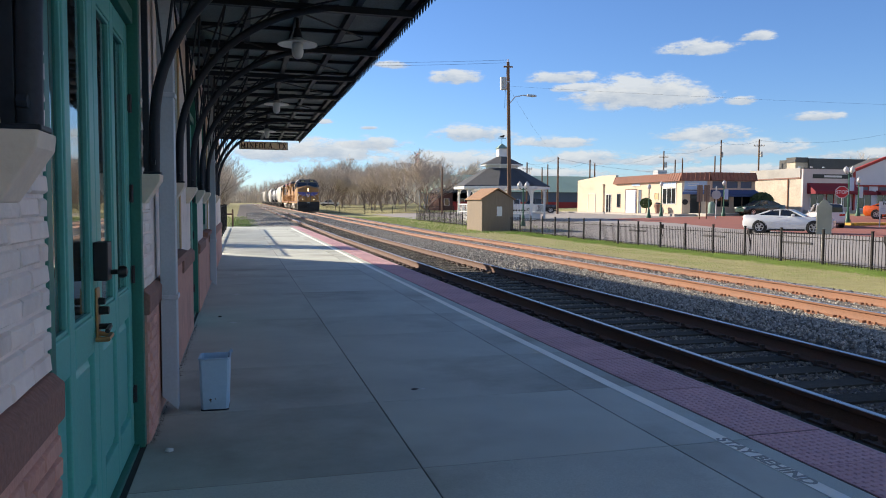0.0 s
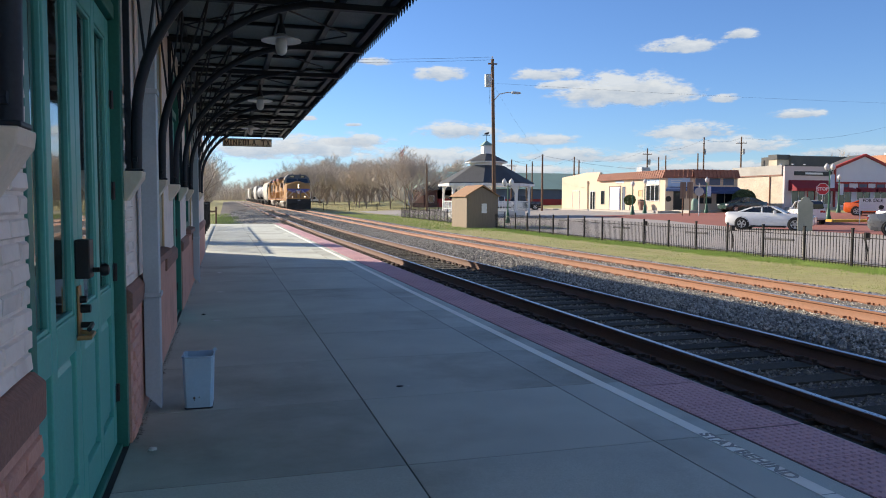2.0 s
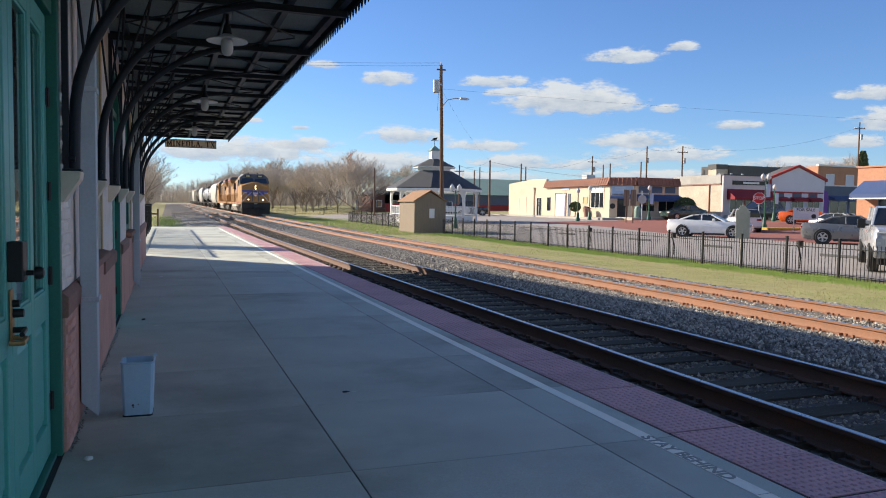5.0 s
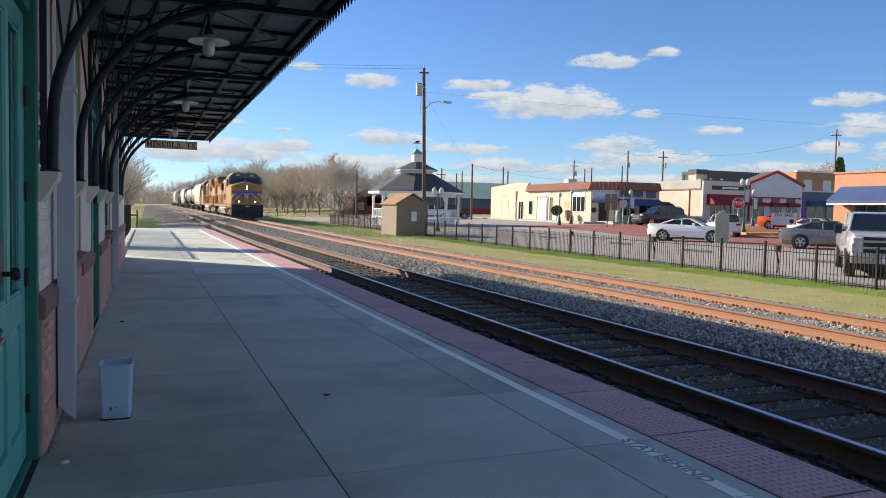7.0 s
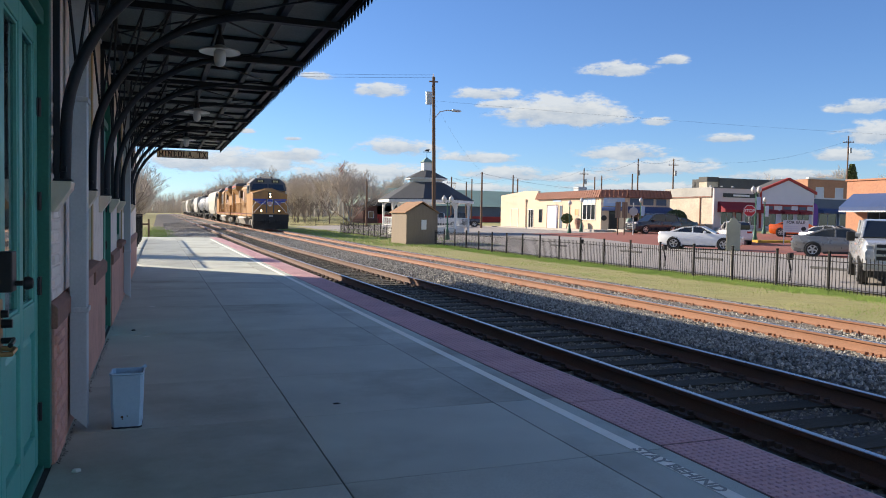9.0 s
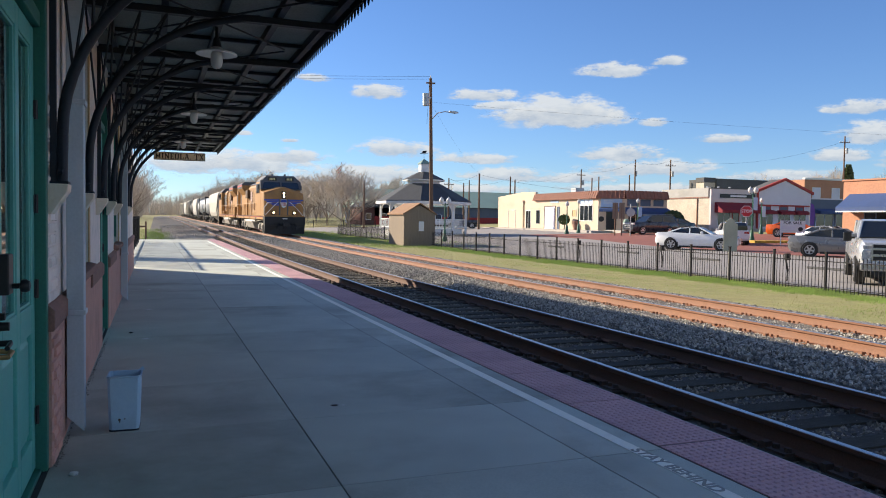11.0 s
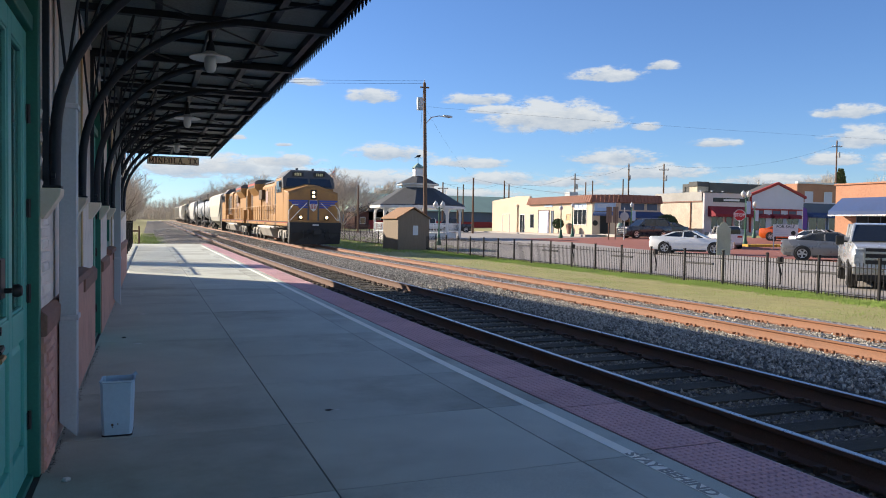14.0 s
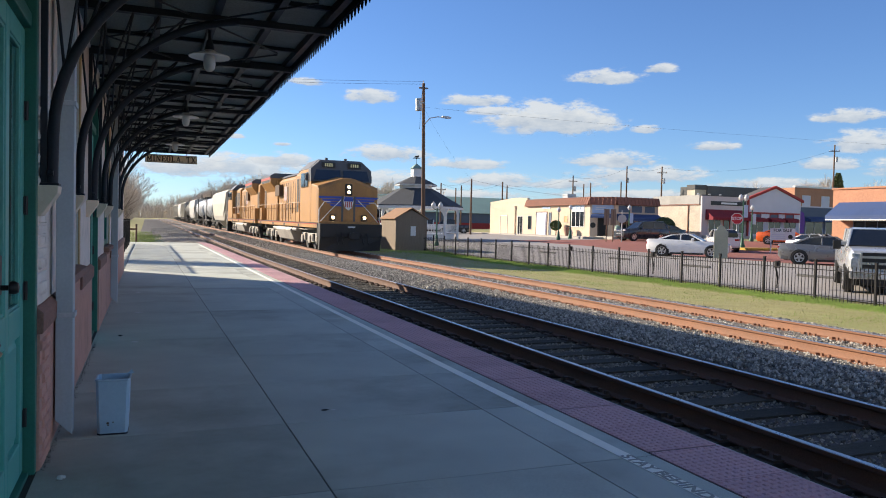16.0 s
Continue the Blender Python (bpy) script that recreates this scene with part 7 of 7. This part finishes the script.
# ---- trees ----
def tree_geo(seed, h, spread, trunk_h, twigs, stems=7):
    """A bare tree: a short trunk, rising limbs and five orders of ever finer twigs."""
    rnd = random.Random(seed)
    wood, fine = Geo(), Geo()
    lens = (trunk_h, .40 * h, .26 * h, .18 * h, .12 * h, .075 * h)
    rads = (.017 * h, .0085 * h, .0052 * h, .0034 * h, .0024 * h, .0017 * h)
    def grow(p, d, lvl):
        ln = lens[lvl] * rnd.uniform(.75, 1.15)
        r = rads[lvl]
        q = p + d * ln
        mid = p + d * ln * .5 + Vector((rnd.uniform(-1, 1), rnd.uniform(-1, 1), rnd.uniform(-.5, .5))) * ln * .06
        (wood if lvl < 3 else fine).tube([p, mid, q], r, 5 if lvl < 2 else 3, r * .6)
        if lvl >= 5:
            return
        n = (stems, 5, 4, 4, twigs)[lvl]
        a0 = rnd.uniform(0, math.tau)
        for k in range(n):
            a = a0 + k * 2.4 + rnd.uniform(-.4, .4)
            tilt = (rnd.uniform(.12, .95) if lvl == 0 else rnd.uniform(.3, .8)) * spread
            ax = Vector((math.cos(a), math.sin(a), 0))
            nd = (d * math.cos(tilt) + ax * math.sin(tilt) + Vector((0, 0, .14))).normalized()
            s = p.lerp(q, rnd.uniform(.45, 1.0)) if k < n - 1 else q
            grow(s, nd, lvl + 1)
    grow(Vector((0, 0, -.1)), Vector((rnd.uniform(-.05, .05), rnd.uniform(-.05, .05), 1)).normalized(), 0)
    k = h / max(v[2] for v in fine.v)
    for g in (wood, fine):
        g.v = [(a * k, b * k, c * k) for a, b, c in g.v]
    return wood.mesh("trunk", BARK), fine.mesh("crown", TWIG)


def trees():
    kinds = [tree_geo(3, 9.5, .9, 2.0, 4), tree_geo(8, 9.0, 1.0, 1.7, 4), tree_geo(21, 11.0, .8, 2.6, 4), tree_geo(5, 9.4, 1.15, .9, 5, 10)]
    def plant(k, x, y, s, rz, label="bare winter tree with spreading twigs"):
        t = thing("tree", pose(x, y, gz(x, y) - .05, 0, 0, rz), label, "tree", "bare trees")
        a = part("trunk", kinds[k][0], None, t); b = part("crown", kinds[k][1], None, t, "bare brown twigs")
        a.scale = b.scale = (s, s, s * .95)
    plant(3, 27.6, 113, 1.13, 20, "broad bare winter tree fanning out by the fence")
    fl = thing("flag", pose(27.3, 116.5, gz(27, 116) - .1, 0, 0, 25), "limp red and white striped flag on a steel pole", "flag")
    part("pole", Geo().cyl((0, 0, 0), (0, 0, 10.2), .06, .035, 8), STEEL, fl, smooth=True)
    red = mat("faded_red_cloth", (0.55, 0.13, 0.09), 0.9, var=0.2, bump=0.2)
    for k in range(6):
        w0 = .95 - .05 * k
        part("stripe", Geo().loft([[(-.05 - w0 * u, .05 * math.sin(u * 7 + k), 9.7 - k * .27 - u * .9) for u in (0, .3, .6, 1)] + [(-.05 - w0 * u, .05 * math.sin(u * 7 + k) + .02, 9.43 - k * .27 - u * .9) for u in (1, .6, .3, 0)], [(-.05 - w0 * u, .05 * math.sin(u * 7 + k) + .012, 9.7 - k * .27 - u * .9) for u in (0, .3, .6, 1)] + [(-.05 - w0 * u, .05 * math.sin(u * 7 + k) + .032, 9.43 - k * .27 - u * .9) for u in (1, .6, .3, 0)]]), red if k % 2 == 0 else WHITEP, fl)
    rnd = random.Random(31)
    for i in range(9):
        plant(rnd.randrange(3), 24.5 + rnd.uniform(-2, 6), 122 + i * 7.5, rnd.uniform(.85, 1.05), rnd.uniform(0, 360))
    for i in range(34):
        plant(rnd.randrange(3), 20 + rnd.uniform(-5, 26), 165 + i * 5.0, rnd.uniform(1.0, 1.4), rnd.uniform(0, 360), "bare tree in the woods along the line")
    for i in range(24):
        plant(rnd.randrange(3), -2.4 - rnd.uniform(0, 3.0) - i * .12, 66 + i * 9.5, rnd.uniform(.6, .95), rnd.uniform(0, 360), "bare tree beside the track past the platform")
    for x, y, s in ((118, 120, 1.3), (126, 112, 1.2), (150, 118, 1.5), (46, 150, 1.0), (112, 105, 1.0)):
        plant(rnd.randrange(3), x, y, s, rnd.uniform(0, 360), "bare tree behind the shops")
    # evergreens showing over the roofs
    g = Geo()
    r2 = random.Random(6)
    for k in range(2600):
        u = r2.random()
        rad = (1 - u) * 2.2 + .3
        a = r2.uniform(0, math.tau)
        c = Vector((math.cos(a) * rad * r2.uniform(.5, 1), math.sin(a) * rad * r2.uniform(.5, 1), 2 + u * 8))
        q = Euler((r2.uniform(0, 6), r2.uniform(0, 6), 0)).to_matrix()
        g.add([c + q @ Vector(p) for p in ((-.22, -.1, 0), (.22, -.1, 0), (.18, .12, .05), (-.18, .12, .05))], [(0, 1, 2, 3)])
    ever = g.mesh("crown", LEAFD)
    tr = Geo().cyl((0, 0, 0), (0, 0, 9), .25, .05, 8).mesh("trunk", BARK)
    for x, y, s in ((100.5, 87, 1.0), (112, 84, .9)):
        t = thing("evergreen", pose(x, y, gz(x, y) - .05), "dark evergreen tree rising over the roofs", "tree", "evergreens")
        a = part("trunk", tr, None, t); b = part("crown", ever, None, t)
        a.scale = b.scale = (s, s, s)
    # far woods: a deep uneven belt of twigs and trunks closing the view
    g = Geo()
    r3 = random.Random(14)
    for k in range(5200):
        far = r3.random()
        if k % 4 == 3:
            x, y = r3.uniform(-30, 45), r3.uniform(430, 520)
        elif k % 3 == 0:
            x, y = r3.uniform(-60, -7), r3.uniform(150, 420)
        elif k % 3 == 1:
            x, y = r3.uniform(15, 130), r3.uniform(240, 420)
        else:
            x, y = r3.uniform(150, 420), r3.uniform(60, 330)
        hh = (7 + 6 * noise.noise(Vector((x * .03, y * .03, 0))) + 3) * r3.uniform(.5, 1.05)
        p = Vector((x, y, gz(min(x, 69), y)))
        lean = Vector((r3.uniform(-.2, .2), r3.uniform(-.2, .2), 1)) * hh
        g.tube([p, p + lean], .16, 3, .03)
        for j in range(7):
            s = p + lean * r3.uniform(.3, .9)
            d = Vector((r3.uniform(-1, 1), r3.uniform(-1, 1), r3.uniform(.2, 1))) * hh * .22
            g.tube([s, s + d], .07, 3, .02)
    for k in range(2400):           # low scrub at the foot of the woods
        x, y = (r3.uniform(-40, -4.5), r3.uniform(125, 330)) if k % 2 else (r3.uniform(13, 60), r3.uniform(260, 420))
        p = Vector((x, y, gz(x, y)))
        for j in range(6):
            d = Vector((r3.uniform(-.8, .8), r3.uniform(-.8, .8), 1)) * r3.uniform(1.2, 3.6)
            g.tube([p, p + d], .06, 3, .02)
    solid("far_woods", g, TWIG, "belt of bare winter woods on the horizon", "woods", "stuff")


def grass_tufts():
    """Blades along the fence and the track side."""
    rnd = random.Random(77)
    vs, fs = [], []

    def blade(x, y, h, thin=1.0):
        z = ground_z(x, y) - .05
        a = rnd.uniform(0, math.tau)
        w = rnd.uniform(.007, .014) * thin
        lx, ly = rnd.uniform(-.5, .5) * h, rnd.uniform(-.5, .5) * h
        k = len(vs)
        vs.extend([(x - w * math.cos(a), y - w * math.sin(a), z), (x + w * math.cos(a), y + w * math.sin(a), z), (x + lx, y + ly, z + h)])
        fs.append((k, k + 1, k + 2))
    for _ in range(130000):         # a lush strip at the foot of the fence
        y = rnd.uniform(8, 48)
        n = noise.noise(Vector((y * .7, 0, 0)))
        blade(17.55 + rnd.gauss(0, .42 + .16 * n), y, rnd.uniform(.02, .10) * (1 + 1.3 * n), .55)
    for _ in range(26000):
        blade(rnd.uniform(11.5, 22), rnd.uniform(45, 90), rnd.uniform(.05, .16))
    for _ in range(26000):          # greener drifts between line and fence
        x, y = rnd.uniform(13.2, 18.0), 6 + 44 * rnd.random() ** 1.2
        n = noise.noise(Vector((x * .5, y * .3, 5)))
        if n > -.05:
            blade(x, y, rnd.uniform(.015, .045) * (1 + n), .5)
    for _ in range(5000):
        blade(rnd.uniform(-6, .6), rnd.uniform(53.2, 90), rnd.uniform(.06, .25))
    for _ in range(2000):
        blade(rnd.uniform(-.8, 1.2), rnd.uniform(53.2, 75), rnd.uniform(.05, .25))
    me = bpy.data.meshes.new("grass")
    me.from_pydata(vs, [], fs)
    me.materials.append(BLADE)
    tagged(new("grass", me), "short green grass along the fence", "grass", kind="stuff")
    vs, fs = [], []
    for _ in range(70000):          # short straw-coloured turf
        x, y = rnd.uniform(11.9, 18.0), 6 + 50 * rnd.random() ** 1.2
        blade(x, y, rnd.uniform(.012, .04), .6)
    me = bpy.data.meshes.new("dry_grass")
    me.from_pydata(vs, [], fs)
    me.materials.append(DRYBLADE)
    tagged(new("dry_grass", me), "short straw-coloured winter turf beside the track", "grass", kind="stuff")


fence()
shed()
gazebo()
poles()
corner_shop()
long_row()
street_things()
vehicles()
trees()
grass_tufts()
CLOUD_ROWS = [  # azimuth from the line of the rails, height, width, depth: degrees
    (29.5, 7.95, 13.2, 4.6), (27.6, 7.9, 10.5, 2.2), (31.6, 7.75, 9.0, 3.4), (25.2, 8.6, 6.5, 1.3), (23.8, 9.37, 7.8, 1.6), (15.9, 9.46, 6.2, 2.2), (11.0, 10.34, 4.4, 1.2), (33.6, 11.05, 7.6, 2.0),
    (37.2, 11.56, 3.4, 1.3), (36.4, 7.33, 3.0, 1.25), (41.1, 6.0, 5.8, 1.2), (17.2, 5.25, 9.0, 2.3), (23.5, 4.66, 9.0, 1.5), (34.1, 5.05, 9.4, 2.2), (36.2, 4.0, 13.4, 2.2), (25.6, 3.45, 10.0, 2.0),
    (31.0, 3.3, 9.0, 1.6), (9.75, 4.5, 7.0, 1.9), (14.9, 3.2, 17.0, 2.6), (6.9, 3.9, 12.0, 3.3), (2.2, 3.7, 9.0, 3.0), (-3.5, 3.6, 11.0, 3.0), (49.6, 7.83, 6.4, 1.7), (50.4, 6.1, 6.5, 2.7),
    (48.5, 4.7, 6.2, 1.6), (37.0, 2.55, 22.0, 1.3), (6.0, 6.17, 1.9, .75), (9.4, 5.73, 2.0, .6), (20.5, 2.4, 20.0, 1.4), (45.0, 3.4, 12.0, 1.4), (55.5, 9.2, 7.8, 2.72), (54.5, 4.4, 11.0, 2.6)]
# ---- far clouds ----
def cloud_material():
    m = bpy.data.materials.new("cloud")
    m.use_nodes = True
    nt = m.node_tree
    N, L = nt.nodes, nt.links
    N.remove(N["Principled BSDF"])
    out = N["Material Output"]
    tc = N.new("ShaderNodeTexCoord")
    info = N.new("ShaderNodeObjectInfo")
    # place in the cloud: -1..1 both ways
    mp = N.new("ShaderNodeVectorMath"); mp.operation = 'MULTIPLY_ADD'
    mp.inputs[1].default_value, mp.inputs[2].default_value = (2, 2, 2), (-1, -1, -1)
    L.new(tc.outputs["Generated"], mp.inputs[0])
    sep = N.new("ShaderNodeSeparateXYZ"); L.new(mp.outputs[0], sep.inputs[0])
    off = N.new("ShaderNodeVectorMath"); off.operation = 'MULTIPLY_ADD'
    off.inputs[1].default_value = (900, 700, 500)
    L.new(info.outputs["Random"], off.inputs[0]); L.new(tc.outputs["Object"], off.inputs[2])
    nz = N.new("ShaderNodeTexNoise"); nz.inputs["Scale"].default_value = 0.026; nz.inputs["Detail"].default_value = 11; nz.inputs["Roughness"].default_value = 0.64
    st = N.new("ShaderNodeVectorMath"); st.operation = 'MULTIPLY'
    st.inputs[1].default_value = (0.55, 1.45, 1.0)
    L.new(off.outputs[0], st.inputs[0]); L.new(st.outputs[0], nz.inputs["Vector"])
    def math_node(op, a, b=None):
        n = N.new("ShaderNodeMath"); n.operation = op
        for i, s in enumerate((a, b)):
            if s is None:
                continue
            if isinstance(s, (int, float)):
                n.inputs[i].default_value = s
            else:
                L.new(s, n.inputs[i])
        return n.outputs[0]
    # flat underside, rounded top
    vup = math_node('MAXIMUM', sep.outputs["Y"], math_node('MULTIPLY', sep.outputs["Y"], -1.7))
    d = math_node('SQRT', math_node('ADD', math_node('POWER', math_node('ABSOLUTE', sep.outputs["X"]), 2.0), math_node('POWER', vup, 2.0)))
    body = math_node('SUBTRACT', 1.0, d)
    dens = math_node('ADD', math_node('MULTIPLY', body, 1.75), math_node('MULTIPLY', math_node('SUBTRACT', nz.outputs[0], 0.56), 3.0))
    al = N.new("ShaderNodeMapRange"); al.interpolation_type = 'SMOOTHSTEP'
    al.inputs[1].default_value, al.inputs[2].default_value = 0.16, 0.88
    L.new(dens, al.inputs[0])
    lim = N.new("ShaderNodeMapRange"); lim.inputs[1].default_value, lim.inputs[2].default_value = 0.0, 0.3
    L.new(body, lim.inputs[0])
    alpha = math_node('MULTIPLY', math_node('MULTIPLY', al.outputs[0], lim.outputs[0]), 0.93)
    # sun and shade put into the glow: grey-violet base to warm white top
    tone = N.new("ShaderNodeMapRange"); tone.inputs[1].default_value, tone.inputs[2].default_value = -0.75, 0.45
    L.new(math_node('ADD', sep.outputs["Y"], math_node('MULTIPLY', math_node('SUBTRACT', nz.outputs[0], 0.5), 2.4)), tone.inputs[0])
    col = N.new("ShaderNodeMix"); col.data_type = 'RGBA'
    col.inputs[6].default_value, col.inputs[7].default_value = (0.45, 0.555, 0.70, 1), (0.87, 0.91, 0.94, 1)
    L.new(tone.outputs[0], col.inputs[0])
    em = N.new("ShaderNodeEmission"); L.new(col.outputs[2], em.inputs[0]); em.inputs[1].default_value = CLOUD_GLOW
    tr = N.new("ShaderNodeBsdfTransparent")
    mix = N.new("ShaderNodeMixShader")
    L.new(alpha, mix.inputs[0]); L.new(tr.outputs[0], mix.inputs[1]); L.new(em.outputs[0], mix.inputs[2])
    L.new(mix.outputs[0], out.inputs[0])
    return m


CLOUD_GLOW = 0.325


def clouds():
    cm = cloud_material()
    rows = list(CLOUD_ROWS)
    rnd = random.Random(19)
    for k in range(210):          # the same broken cloud all round, added out of view to brighten the shade
        rows.append((64 + rnd.uniform(0, 285), rnd.uniform(4, 60), rnd.uniform(10, 28), rnd.uniform(4, 10)))
    for i, (az, el, w, h) in enumerate(rows):
        if abs(az - 318) < w / 2 + 6 and abs(el - SUN_EL) < h + 6:
            continue          # open sky round the sun
        D = 2300 + i * 8
        c = Vector((math.sin(radians(az)), math.cos(radians(az)), math.tan(radians(el)))) * D
        hw, hh = D * math.tan(radians(w / 2)), D * math.tan(radians(h / 2))
        g = Geo().add([(-hw, -hh, 0), (hw, -hh, 0), (hw, hh, 0), (-hw, hh, 0)], [(0, 1, 2, 3)])
        ob = solid("cloud", g, cm, "glowing white fair-weather cloud with painted grey base", "cloud", "structure")
        ob.matrix_basis = look(c, c + (c - Vector((0, 0, 1.5))))


clouds()
# ---- single bricks of the wall ----
bricks(w)
# ---- what moves: the train rolls in at an even pace ----
def front_y(t):
    """Front of the first locomotive along the line."""
    return 106.95 - 4.6218 * t + 0.00672 * t * t


def motions():
    ticks = [i * 1.0 for i in range(17)]
    fine = [i * 16.0 / 108 for i in range(109)]
    cx = sum(T2) / 2
    for ob, back, turned in TRAIN:     # a turned vehicle runs tail first
        rows = []
        for t in ticks:
            y = front_y(t) + back
            slope = math.degrees(math.atan2(grade(y + 18) - grade(y + 3), 15))
            m = pose(cx, y, RAIL_Z + grade(y + 3) - 3 * math.tan(radians(slope)), slope, 0, 0)
            rows.append((t, m @ pose(0, turned, 0, 0, 0, 180) if turned else m))
        walk(ob, rows)
    # the dark car slows and stops in front of the corner shop
    drive = ((0.0, 105.5, 63.2), (3.5, 71.8, 63.1), (4.2, 64.9, 62.9), (5.2, 56.7, 62.5), (5.8, 52.9, 62.2), (6.3, 49.75, 61.9), (6.6, 48.6, 61.9), (6.9, 47.65, 61.9), (7.2, 47.0, 61.9), (7.5, 46.45, 61.95), (7.8, 46.0, 62.0), (8.1, 45.7, 62.0), (8.4, 45.6, 62.0), (16.0, 45.6, 62.0))
    for ob in DRIVEN:
        walk(ob, [(t, pose(x, y, gz(x, y) + .035, 0, 0, hd(-1.0, .03))) for t, x, y in drive])
    for ob, y, r in MOVING_WHEELS:
        if ob.parent in [v[0] for v in TRAIN[:4]]:
            sign = -1 if ob.parent is TRAIN[1][0] else 1
            walk(ob, [(t, pose(0, y, r, sign * math.degrees((front_y(0) - front_y(t)) / r), 0, 0)) for t in fine])


motions()
